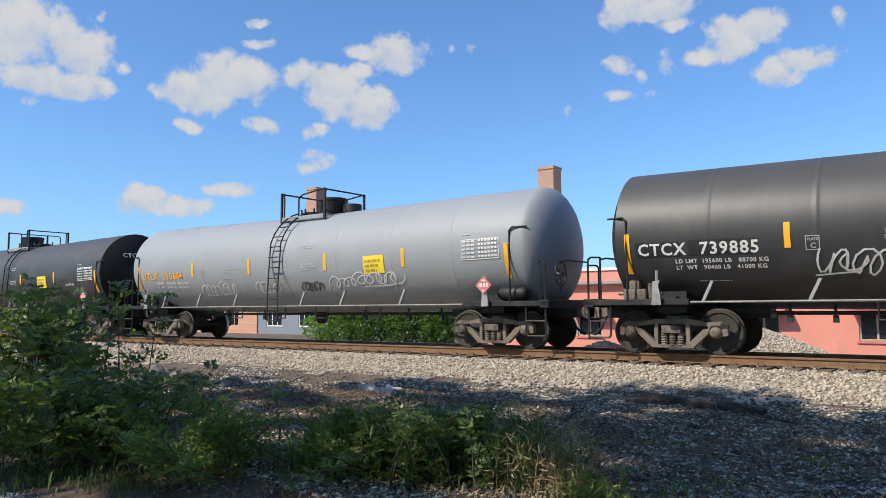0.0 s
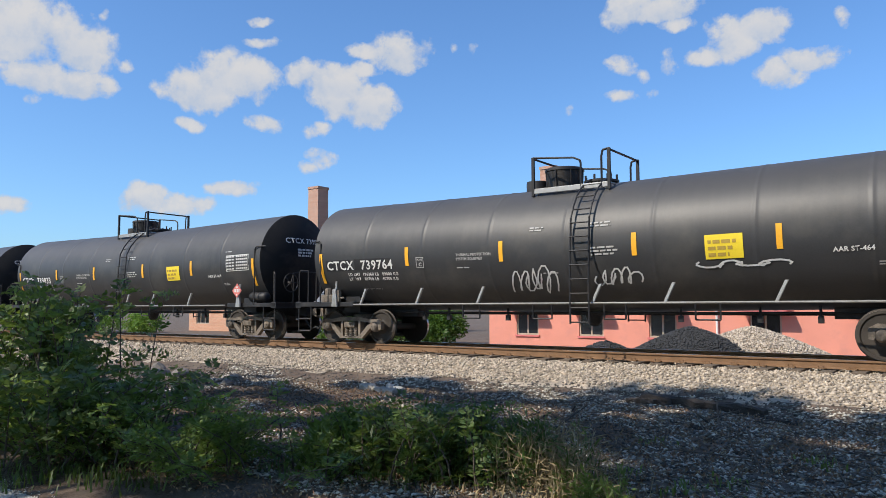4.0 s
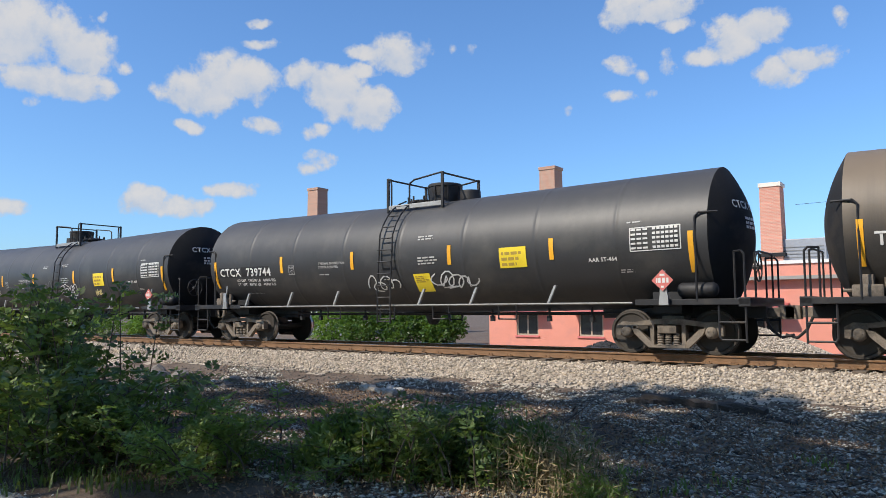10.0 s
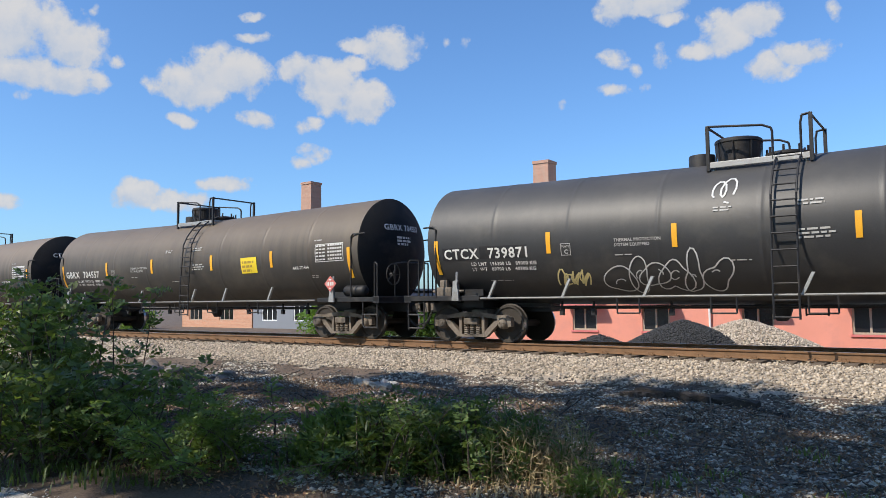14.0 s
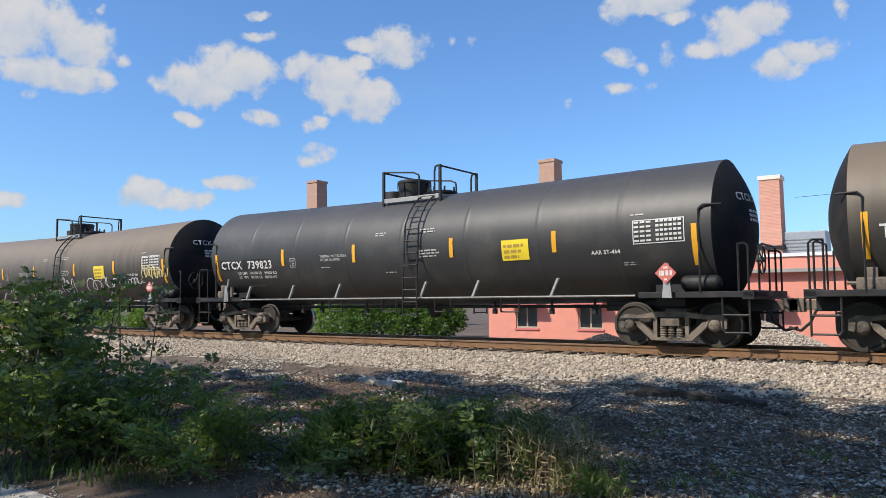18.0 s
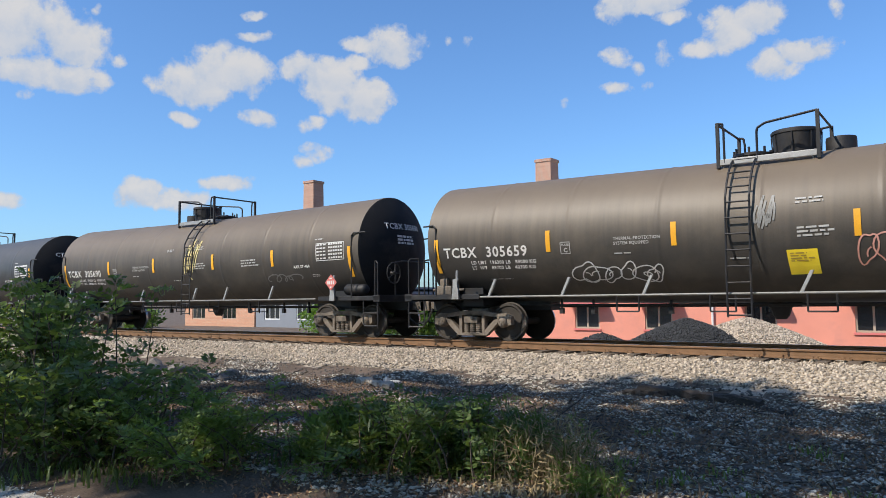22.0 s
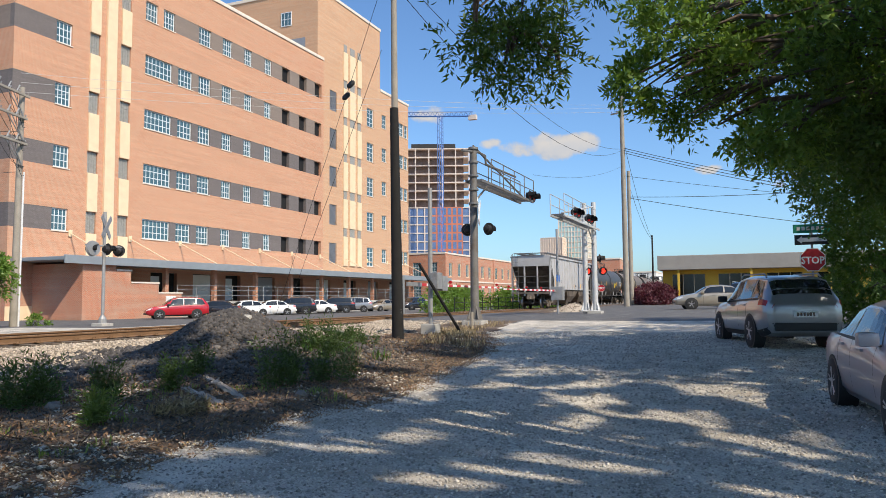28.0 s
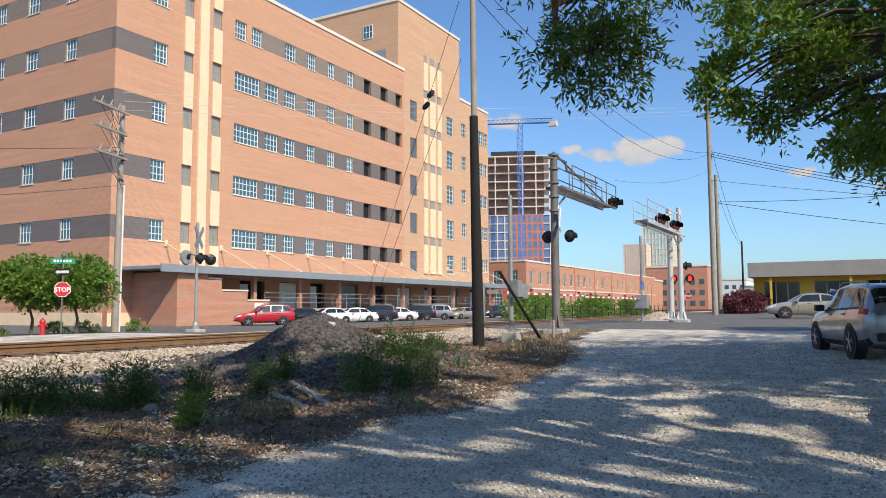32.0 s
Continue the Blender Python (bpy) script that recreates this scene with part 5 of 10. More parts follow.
def hopper_car():
    car = thing("hopper_car", pose(0, TRACK_Y, 0), "pale grey ribbed covered hopper car with grimy chutes", "hopper car")
    W, TOP, SILL = 1.53, 4.0, 1.52
    for s in (-1, 1):
        bm = bmesh.new()
        slab(bm, [(-6.32, SILL), (6.32, SILL), (6.32, 2.30), (7.56, 3.34), (7.56, TOP), (-7.56, TOP), (-7.56, 3.34), (-6.32, 2.30)], s * W - 0.03, s * W + 0.03)
        part("side_sheet", bm, M["hopper"], car)
        for x in (-6.22, -5.40, -4.58, -3.77, -2.98, -2.04, -1.14, -0.24, 0.66, 1.60, 2.36, 3.20, 4.01, 4.82, 5.53, 6.22):
            bm = bmesh.new()
            bevelled(bm, x - 0.05, x + 0.05, min(s * W, s * (W + 0.06)), max(s * W, s * (W + 0.06)), SILL + 0.02, TOP - 0.03, 0.015)
            part("rib", bm, M["hopper"], car)
        bm = bmesh.new()
        bevelled(bm, -7.56, 7.56, s * (W + 0.05) - 0.07, s * (W + 0.05) + 0.07, TOP - 0.04, TOP + 0.10, 0.02)
        part("top_chord", bm, M["hopper"], car)
        bm = bmesh.new()
        bevelled(bm, -7.56, 7.56, s * W - 0.05, s * W + 0.05, SILL - 0.03, SILL + 0.04, 0.012)
        part("side_sill", bm, M["hopper"], car)
    # roof, slightly pitched, with a running board
    bm = bmesh.new()
    for s in (-1, 1):
        v = [bm.verts.new(p) for p in ((-7.56, s * W, TOP + 0.06), (7.56, s * W, TOP + 0.06), (7.56, 0, TOP + 0.26), (-7.56, 0, TOP + 0.26))]
        bm.faces.new(v)
    bmesh.ops.solidify(bm, geom=bm.faces[:], thickness=0.02)
    part("roof", bm, M["hopper"], car)
    bm = bmesh.new()
    for y in (-1.34, -0.84, 0.84, 1.34):
        box(bm, -7.6, 7.6, y - 0.02, y + 0.02, TOP + 0.30, TOP + 0.35)
    for x in np.linspace(-7.5, 7.5, 90):
        for y in (-1.34, 0.84):
            box(bm, x - 0.02, x + 0.02, y, y + 0.5, TOP + 0.31, TOP + 0.335)
    for x in np.linspace(-7.5, 7.5, 12):
        for y in (-1.3, -0.88, 0.88, 1.3):
            box(bm, x - 0.02, x + 0.02, y - 0.015, y + 0.015, TOP + 0.05, TOP + 0.31)
    for s in (-1, 1):
        box(bm, min(s * 7.25, s * 7.72), max(s * 7.25, s * 7.72), -1.30, 1.30, TOP + 0.29, TOP + 0.335)
    part("running_board", bm, M["hand_grey"], car)
    # end slope sheets, posts and decks
    for s in (-1, 1):
        bm = bmesh.new()
        v = [bm.verts.new(p) for p in ((s * 5.6, -W + 0.03, SILL + 0.05), (s * 5.6, W - 0.03, SILL + 0.05), (s * 7.52, W - 0.03, 3.32), (s * 7.52, -W + 0.03, 3.32))]
        bm.faces.new(v)
        bmesh.ops.solidify(bm, geom=bm.faces[:], thickness=0.03)
        part("slope_sheet", bm, M["hopper_low"], car)
        bm = bmesh.new()
        bevelled(bm, min(s * 7.50, s * 7.56), max(s * 7.50, s * 7.56), -W, W, 3.30, TOP + 0.12, 0.012)
        part("end_sheet", bm, M["hopper"], car)
        for y in (-W, -0.52, 0.52, W):
            bm = bmesh.new()
            bevelled(bm, s * 7.52 - 0.06, s * 7.52 + 0.06, y - 0.05, y + 0.05, 1.0, 3.36, 0.012)
            part("end_post", bm, M["hopper"], car)
        bm = bmesh.new()
        bevelled(bm, min(s * 5.6, s * 7.65), max(s * 5.6, s * 7.65), -W, W, 1.12, 1.26, 0.012)
        bevelled(bm, min(s * 5.6, s * 7.65), max(s * 5.6, s * 7.65), -0.28, 0.28, 0.72, 1.13, 0.02)
        part("end_deck", bm, M["hopper_low"], car)
        bm = bmesh.new()
        slab(bm, [(s * 5.45, 1.42), (s * 6.45, 1.42), (s * 6.45, 1.05), (s * 5.95, 1.05)], -W - 0.02, -W + 0.02)
        slab(bm, [(s * 5.45, 1.42), (s * 6.45, 1.42), (s * 6.45, 1.05), (s * 5.95, 1.05)], W - 0.02, W + 0.02)
        part("bolster_gusset", bm, M["hopper"], car)
        for y in (-1, 1):
            bm = bmesh.new()
            for dx in (7.02, 7.42):
                rod(bm, (s * dx, y * 1.6, 0.55), (s * dx, y * 1.6, 4.2 if dx > 7.2 else 3.1), 0.022, 6)
            for z in np.arange(0.6, 4.1, 0.38):
                rod(bm, (s * (7.02 if z < 3.0 else 7.3), y * 1.6, z), (s * 7.42, y * 1.6, z), 0.018, 6)
            part("side_ladder", bm, M["hand_grey"], car)
        bm = bmesh.new()
        for z in np.arange(0.6, 4.2, 0.38):
            rod(bm, (s * 7.66, 1.0, z), (s * 7.66, 1.45, z), 0.018, 6)
        for y in (1.0, 1.45):
            rod(bm, (s * 7.66, y, 0.5), (s * 7.66, y, 4.3), 0.022, 6)
        for z in (1.6, 2.05, 2.5):
            rod(bm, (s * 7.62, -1.45, z), (s * 7.62, 0.9, z), 0.018, 6)
        part("end_ladder", bm, M["hand_grey"], car)
        add_truck(car, s * 6.22)
        coupler(car, s * 7.5, s)
    part("brake_wheel", brake_wheel_mesh(), None, car, at=pose(7.75, -0.55, 2.1))
    bm = bmesh.new()
    bevelled(bm, -6.2, 6.2, -0.62, 0.62, 0.78, SILL, 0.03)
    part("centre_sill", bm, M["hopper_low"], car, "dark sill between the chutes")
    # chutes
    for c in (-4.35, 0.0, 4.35):
        bm = bmesh.new()
        top = [(c - 2.15, -W + 0.05, SILL - 0.05), (c + 2.15, -W + 0.05, SILL - 0.05), (c + 2.15, W - 0.05, SILL - 0.05), (c - 2.15, W - 0.05, SILL - 0.05)]
        low = [(c - 0.66, -1.0, 0.27), (c + 0.66, -1.0, 0.27), (c + 0.66, 1.0, 0.27), (c - 0.66, 1.0, 0.27)]
        mid = [(c - 1.5, -W + 0.12, 0.98), (c + 1.5, -W + 0.12, 0.98), (c + 1.5, W - 0.12, 0.98), (c - 1.5, W - 0.12, 0.98)]
        rings = [[bm.verts.new(p) for p in r] for r in (top, mid, low)]
        for a, b in zip(rings, rings[1:]):
            for i in range(4):
                j = (i + 1) % 4
                bm.faces.new((a[i], a[j], b[j], b[i]))
        bm.faces.new(rings[2])
        bm.faces.new(rings[0][::-1])
        bmesh.ops.recalc_face_normals(bm, faces=bm.faces[:])
        chute = part("chute", bm, M["hopper_low"], car)
        bm = bmesh.new()
        bevelled(bm, c - 0.75, c + 0.75, -0.65, 0.65, 0.20, 0.30, 0.02)
        rod(bm, (c + 0.2, -1.2, 0.40), (c + 0.2, 1.2, 0.40), 0.03, 8)
        rod(bm, (c + 0.2, -1.24, 0.40), (c + 0.2, -1.1, 0.40), 0.08, 8)
        part("outlet_gate", bm, M["black_iron"], chute)
    # reflectors, marks and a round emblem
    for x, h in ((6.0, 0.8), (2.95, 0.4), (0.45, 0.4), (-1.95, 0.4), (-4.5, 0.4), (-6.0, 0.8)):
        bm = bmesh.new()
        box(bm, x - 0.05, x + 0.05, -W - 0.036, -W - 0.031, SILL + 0.10, SILL + 0.10 + h)
        part("reflector", bm, M["orange"], car, "amber reflective strip")
    for x, z, rows, w, h, seed in ((2.4, 1.72, 4, 0.5, 0.38, 1), (4.1, 1.65, 5, 0.6, 0.42, 2), (5.0, 1.75, 3, 0.42, 0.3, 3), (-5.6, 1.72, 2, 1.0, 0.22, 4)):
        bm = bars(rows, w, h, seed, 0.6)
        part("small_print", bm, M["faint_print"], car, at=Matrix.Translation((x, -W - 0.034, z)))
    bm = lettering("23 184", 0.24, 1.25, 0.004)
    part("car_number", bm, M["hand_grey"], car, at=Matrix.Translation((-5.1, -W - 0.034, 2.0)))
    bm = bmesh.new()
    box(bm, 3.30, 3.66, -W - 0.036, -W - 0.031, 1.84, 2.06)
    part("data_panel", bm, M["tan_frame"], car)
    bm = bmesh.new()
    n = 22
    for rr, t in ((0.25, 0.035),):
        for i in range(n):
            a, b = 6.2832 * i / n, 6.2832 * (i + 1) / n
            q = [(rr * math.cos(a), 0, rr * math.sin(a)), (rr * math.cos(b), 0, rr * math.sin(b)), ((rr - t) * math.cos(b), 0, (rr - t) * math.sin(b)), ((rr - t) * math.cos(a), 0, (rr - t) * math.sin(a))]
            bm.faces.new([bm.verts.new(p) for p in q])
    for i in range(n):
        a, b = 6.2832 * i / n, 6.2832 * (i + 1) / n
        bm.faces.new([bm.verts.new(p) for p in ((0.17 * math.cos(a), 0, 0.09 * math.sin(a)), (0.17 * math.cos(b), 0, 0.09 * math.sin(b)), (0.0, 0, 0.0))])
    part("emblem", bm, M["black_iron"], car, "black round emblem", at=Matrix.Translation((1.05, -W - 0.034, 1.83)))
    return car


train.append((hopper_car(), -6.25))

# ---- stones, plants and trees ----
def fast_mesh(name, verts, faces, mats, smooth=False):
    """A mesh from numpy arrays with faces of one size."""
    me = bpy.data.meshes.new(name)
    n, k = faces.shape
    me.vertices.add(len(verts))
    me.vertices.foreach_set("co", np.ascontiguousarray(verts, dtype=np.float32).ravel())
    me.loops.add(n * k)
    me.loops.foreach_set("vertex_index", np.ascontiguousarray(faces, dtype=np.int32).ravel())
    me.polygons.add(n)
    me.polygons.foreach_set("loop_start", np.arange(0, n * k, k, dtype=np.int32))
    me.update(calc_edges=True)
    me.validate()
    for m in mats:
        me.materials.append(m)
    if smooth:
        me.shade_smooth()
    return me


OCTA = np.array([(1, 0, 0), (-1, 0, 0), (0, 1, 0), (0, -1, 0), (0, 0, 1), (0, 0, -1)], float)
OCTA_F = np.array([(0, 2, 4), (2, 1, 4), (1, 3, 4), (3, 0, 4), (2, 0, 5), (1, 2, 5), (3, 1, 5), (0, 3, 5)])


def stones(name, label, place, count, size, mat, seed, lift=0.3, flat=0.7):
    """Loose stones lying on the ground; place(r) gives x and y."""
    r = np.random.RandomState(seed)
    xy = place(r, count)
    s = size * (0.5 + r.rand(len(xy), 1) ** 2 * 1.4)
    v = OCTA[None] * (0.55 + 0.9 * r.rand(len(xy), 6, 1)) + 0.35 * (r.rand(len(xy), 6, 3) - 0.5)
    v[:, :, 2] *= flat
    a = r.rand(len(xy)) * 6.28
    c, sn = np.cos(a)[:, None], np.sin(a)[:, None]
    x, y = v[:, :, 0] * c - v[:, :, 1] * sn, v[:, :, 0] * sn + v[:, :, 1] * c
    z0 = np.array([ground_z(px, py) for px, py in xy])
    v = np.stack([x * s + xy[:, :1], y * s + xy[:, 1:], v[:, :, 2] * s + z0[:, None] + s * lift], 2)
    f = OCTA_F[None] + 6 * np.arange(len(xy))[:, None, None]
    return tagged(new(name, fast_mesh(name, v.reshape(-1, 3), f.reshape(-1, 3), [mat])), label, "stones", kind="stuff")


def strip(x0, x1, y0, y1, keep=None):
    def place(r, n):
        p = np.stack([x0 + (x1 - x0) * r.rand(n), y0 + (y1 - y0) * r.rand(n)], 1)
        return p if keep is None else p[[keep(a, b) for a, b in p]]
    return place


def on_mound(r, n):
    p = np.stack([12.9 + 1.5 * r.randn(n), 10.4 + 1.15 * r.randn(n)], 1)
    return p[(p[:, 1] < 13.4) & (p[:, 1] > 7.0)]


def patchy(x, y, seed, cut):
    """Where chips have gathered on the earth."""
    return noise.noise((x * 0.45, y * 0.6, seed)) + 0.6 * noise.noise((x * 1.4, y * 1.9, seed + 4)) > cut


def verge(x, y):
    return y > road_edge(x) + 0.1


stones("ballast_stones", "loose pale ballast stones along the track", strip(-34, -20, 11.5, 15.35), 14000, 0.028, M["stone"], 1)
stones("ballast_stones", "loose pale ballast stones along the track", strip(-20, 29, 11.3, 15.35, lambda x, y: y > 12.6 - 1.2 * ramp(x, 1, 5) + 0.35 * noise.noise((x * 0.6, y * 0.6, 4.0))), 92000, 0.024, M["stone"], 8)
stones("ballast_stones", "loose pale ballast stones between the rails", strip(-34, 29, 15.5, 17.9), 22000, 0.03, M["stone"], 2)
stones("rubble_stones", "scattered dark rubble and clinker on earth", strip(-18, 24, 5.0, 12.9, verge), 34000, 0.02, M["dark_stone"], 3)
stones("rubble_chips", "grey-white crushed stone chips scattered on dark earth", strip(-7.5, 6, 4.6, 12.4, lambda x, y: verge(x, y) and patchy(x, y, 2.0, -0.45 + 0.25 * ramp(-x, 3, 7) + 0.6 * ramp(x, 1, 5))), 64000, 0.02, M["chip"], 4, flat=0.45)
stones("rubble_chips", "grey-white crushed stone chips scattered on dark earth", strip(-16, -7.5, 7.0, 12.4, lambda x, y: patchy(x, y, 2.0, 0.05)), 16000, 0.02, M["chip"], 9)
stones("rubble_chips", "sparse stone chips among leaf mould", strip(6, 24, 5.6, 12.2, lambda x, y: verge(x, y) and patchy(x, y, 6.0, 0.25)), 24000, 0.02, M["chip"], 10)
stones("mound_stones", "heap of dark broken stone", on_mound, 26000, 0.046, M["mound_stone"], 5)
stones("road_gravel", "loose grey road gravel", strip(1.5, 10, -1.5, 6.8, lambda x, y: y < road_edge(x) + 0.2), 60000, 0.011, M["gravel_stone"], 6)
stones("road_gravel", "loose grey road gravel", strip(10, 24, -2.5, 8.8, lambda x, y: y < road_edge(x) + 0.2), 40000, 0.015, M["gravel_stone"], 11)
stones("road_gravel", "loose grey road gravel", strip(-12, 1.5, 0.5, 4.5, lambda x, y: y < road_edge(x) + 0.2), 12000, 0.012, M["gravel_stone"], 7)


def twigs(name, label, place, count, length, mat, seed):
    """Broken twigs and splinters lying at random, as three-sided sticks."""
    r = np.random.RandomState(seed)
    xy = place(r, count)
    n = len(xy)
    a, tilt = r.rand(n) * 6.28, 0.25 * r.randn(n)
    L, w = length * (0.35 + 1.3 * r.rand(n) ** 2), 0.004 + 0.011 * r.rand(n) ** 2
    d = np.stack([np.cos(a), np.sin(a), tilt], 1) * L[:, None] / 2
    q = np.stack([-np.sin(a), np.cos(a), 0 * a], 1) * w[:, None]
    up = np.stack([0 * a, 0 * a, w * 1.5], 1)
    c = np.array([(x, y, ground_z(x, y)) for x, y in xy]) + np.stack([0 * a, 0 * a, np.abs(tilt) * L / 2 + 0.008], 1)
    v = np.stack([c - d + q, c - d - q, c - d + up, c + d + q * 0.6, c + d - q * 0.6, c + d + up * 0.6], 1)
    f = np.array([(0, 1, 4, 3), (1, 2, 5, 4), (2, 0, 3, 5)])[None] + 6 * np.arange(n)[:, None, None]
    return tagged(new(name, fast_mesh(name, v.reshape(-1, 3), f.reshape(-1, 4), [mat])), label, "twigs", kind="stuff")


twigs("twigs", "dead twigs and bark splinters on dark earth", strip(-16, 6, 4.8, 11.6, verge), 5200, 0.16, M["twig"], 21)
twigs("twigs", "dead twigs and splinters among the weeds", strip(4, 20, 5.0, 11.0, verge), 4200, 0.16, M["twig"], 22)
twigs("twigs", "long dry sticks on rubble", strip(-15, 5, 6.5, 11.8, verge), 220, 0.7, M["twig"], 23)


def boulder(x, y, s, seed, mat, label="grey angular lump of broken concrete"):
    bm = bmesh.new()
    bmesh.ops.create_icosphere(bm, subdivisions=2, radius=1)
    r = random.Random(seed)
    k = [r.uniform(0.6, 1.2) for _ in range(3)]
    for v in bm.verts:
        d = 1 + 0.45 * noise.noise(v.co * 1.3 + Vector((seed, 0, 0)))
        v.co = Vector((v.co.x * k[0] * d, v.co.y * k[1] * d, v.co.z * 0.6 * d)) * s
    solo("rock", bm, mat, label, "rock", "rocks by the track", at=pose(x, y, ground_z(x, y) + s * 0.25, 0, 0, seed * 40))


for i, (x, y, s) in enumerate(((-9.4, 11.1, 0.13), (-9.1, 11.0, 0.10), (-13.2, 10.4, 0.20), (-16.4, 10.6, 0.30), (-15.9, 10.4, 0.2), (-14.9, 10.2, 0.22), (-12.6, 9.7, 0.18), (-10.7, 9.5, 0.15), (12.7, 9.9, 0.12), (11.4, 9.6, 0.10), (14.0, 9.4, 0.09), (6.7, 8.2, 0.12), (9.2, 6.2, 0.12))):
    boulder(x, y, s, i + 1, M["concrete"] if i in (0, 1, 8) else M["dark_stone"])


def timber(name, a, b, w, h, mat, label, seed=0):
    """A rough baulk of wood lying from a to b."""
    a, b = Vector((*a, ground_z(*a) + h * 0.5)), Vector((*b, ground_z(*b) + h * 0.5))
    n = 14
    L = (b - a).length
    bm = bmesh.new()
    r = random.Random(seed)
    rings = []
    for i in range(n + 1):
        t = i / n
        k = 1 - 0.35 * (t > 0.93) - 0.25 * (t < 0.05)
        rings.append([bm.verts.new((t * L, y * w * k / 2 + r.uniform(-0.024, 0.024), z * h * k / 2 + r.uniform(-0.024, 0.024))) for y, z in ((-1, -0.7), (-0.7, -1), (0.7, -1), (1, -0.7), (1, 0.6), (0.6, 1), (-0.6, 1), (-1, 0.6))])
    for p, q in zip(rings, rings[1:]):
        for i in range(8):
            j = (i + 1) % 8
            bm.faces.new((p[i], p[j], q[j], q[i]))
    bm.faces.new(rings[0][::-1])
    bm.faces.new(rings[-1])
    d = b - a
    m = Matrix.Translation(a) @ d.to_track_quat("X", "Z").to_matrix().to_4x4()
    solo(name, bm, mat, label, "timber", at=m)


timber("old_sleeper", (-4.70, 12.15), (-2.6, 11.5), 0.17, 0.13, M["log"], "rotting dark timber sleeper lying on rubble", 3)
timber("old_sleeper", (-4.85, 11.85), (-4.1, 11.85), 0.13, 0.08, M["log"], "broken end of a rotting sleeper", 4)
timber("dead_branch", (-2.75, 11.45), (-2.1, 11.15), 0.07, 0.05, M["log"], "dark broken branch lying on rubble", 9)
timber("dead_branch", (-3.9, 12.0), (-3.2, 12.05), 0.06, 0.05, M["log"], "dark broken branch lying on rubble", 10)
timber("dead_branch", (-3.2, 10.0), (-3.0, 9.7), 0.07, 0.05, M["log"], "short dark stick on rubble", 12)
timber("plank", (10.2, 8.85), (8.5, 6.7), 0.10, 0.05, M["wood_grey"], "pale weathered plank on weedy earth", 5)
timber("plank", (8.95, 8.2), (7.95, 6.6), 0.08, 0.06, M["wood_grey"], "short grey plank on weedy earth", 6)
timber("plank", (-9.9, 10.9), (-8.6, 10.3), 0.2, 0.12, M["wood_grey"], "grey board end among the weeds", 8)


def leaves(sprigs, per, length, width, seed, droop=0.3, spread=0.9):
    """Sprigs of narrow leaves. sprigs: origins and directions. Returns vertices and quads."""
    r = np.random.RandomState(seed)
    o, d = sprigs
    n = len(o)
    d = d / np.linalg.norm(d, axis=1, keepdims=True)
    t = np.linspace(0.1, 1.0, per)[None, :, None]
    twig = length * 2.6
    base = o[:, None] + d[:, None] * t * twig
    base[:, :, 2] -= droop * (t[:, :, 0] ** 2) * twig
    rnd = r.randn(n, per, 3)
    rnd -= (rnd * d[:, None]).sum(2, keepdims=True) * d[:, None]
    rnd /= np.linalg.norm(rnd, axis=2, keepdims=True) + 1e-9
    ld = d[:, None] * 0.7 + rnd * spread
    ld /= np.linalg.norm(ld, axis=2, keepdims=True)
    up = r.randn(n, per, 3)
    side = np.cross(ld, up)
    side /= np.linalg.norm(side, axis=2, keepdims=True) + 1e-9
    L = length * (0.7 + 0.6 * r.rand(n, per, 1))
    W = width * (0.7 + 0.6 * r.rand(n, per, 1))
    nrm = np.cross(ld, side)
    v = np.stack([base, base + ld * L * 0.45 + side * W * 0.5 + nrm * W * 0.15, base + ld * L - nrm * L * 0.12, base + ld * L * 0.45 - side * W * 0.5 + nrm * W * 0.15], 2)
    v = v.reshape(-1, 3)
    return v, np.arange(len(v)).reshape(-1, 4)


def in_blob(centre, radii, n, seed, hollow=0.0, gaps=0.0, scale=0.6):
    r = np.random.RandomState(seed)
    p = r.randn(int(n * 1.0), 3)
    p /= np.linalg.norm(p, axis=1, keepdims=True)
    rad = (hollow + (1 - hollow) * r.rand(len(p), 1)) ** (1 / 2.2)
    q = p * rad * np.array(radii)
    o = q + np.array(centre)
    if gaps:
        keep = np.array([noise.noise(Vector(c) * scale) > gaps - 0.5 for c in o])
        o, p = o[keep], p[keep]
    d = p + 0.5 * r.randn(*p.shape)
    return o, d


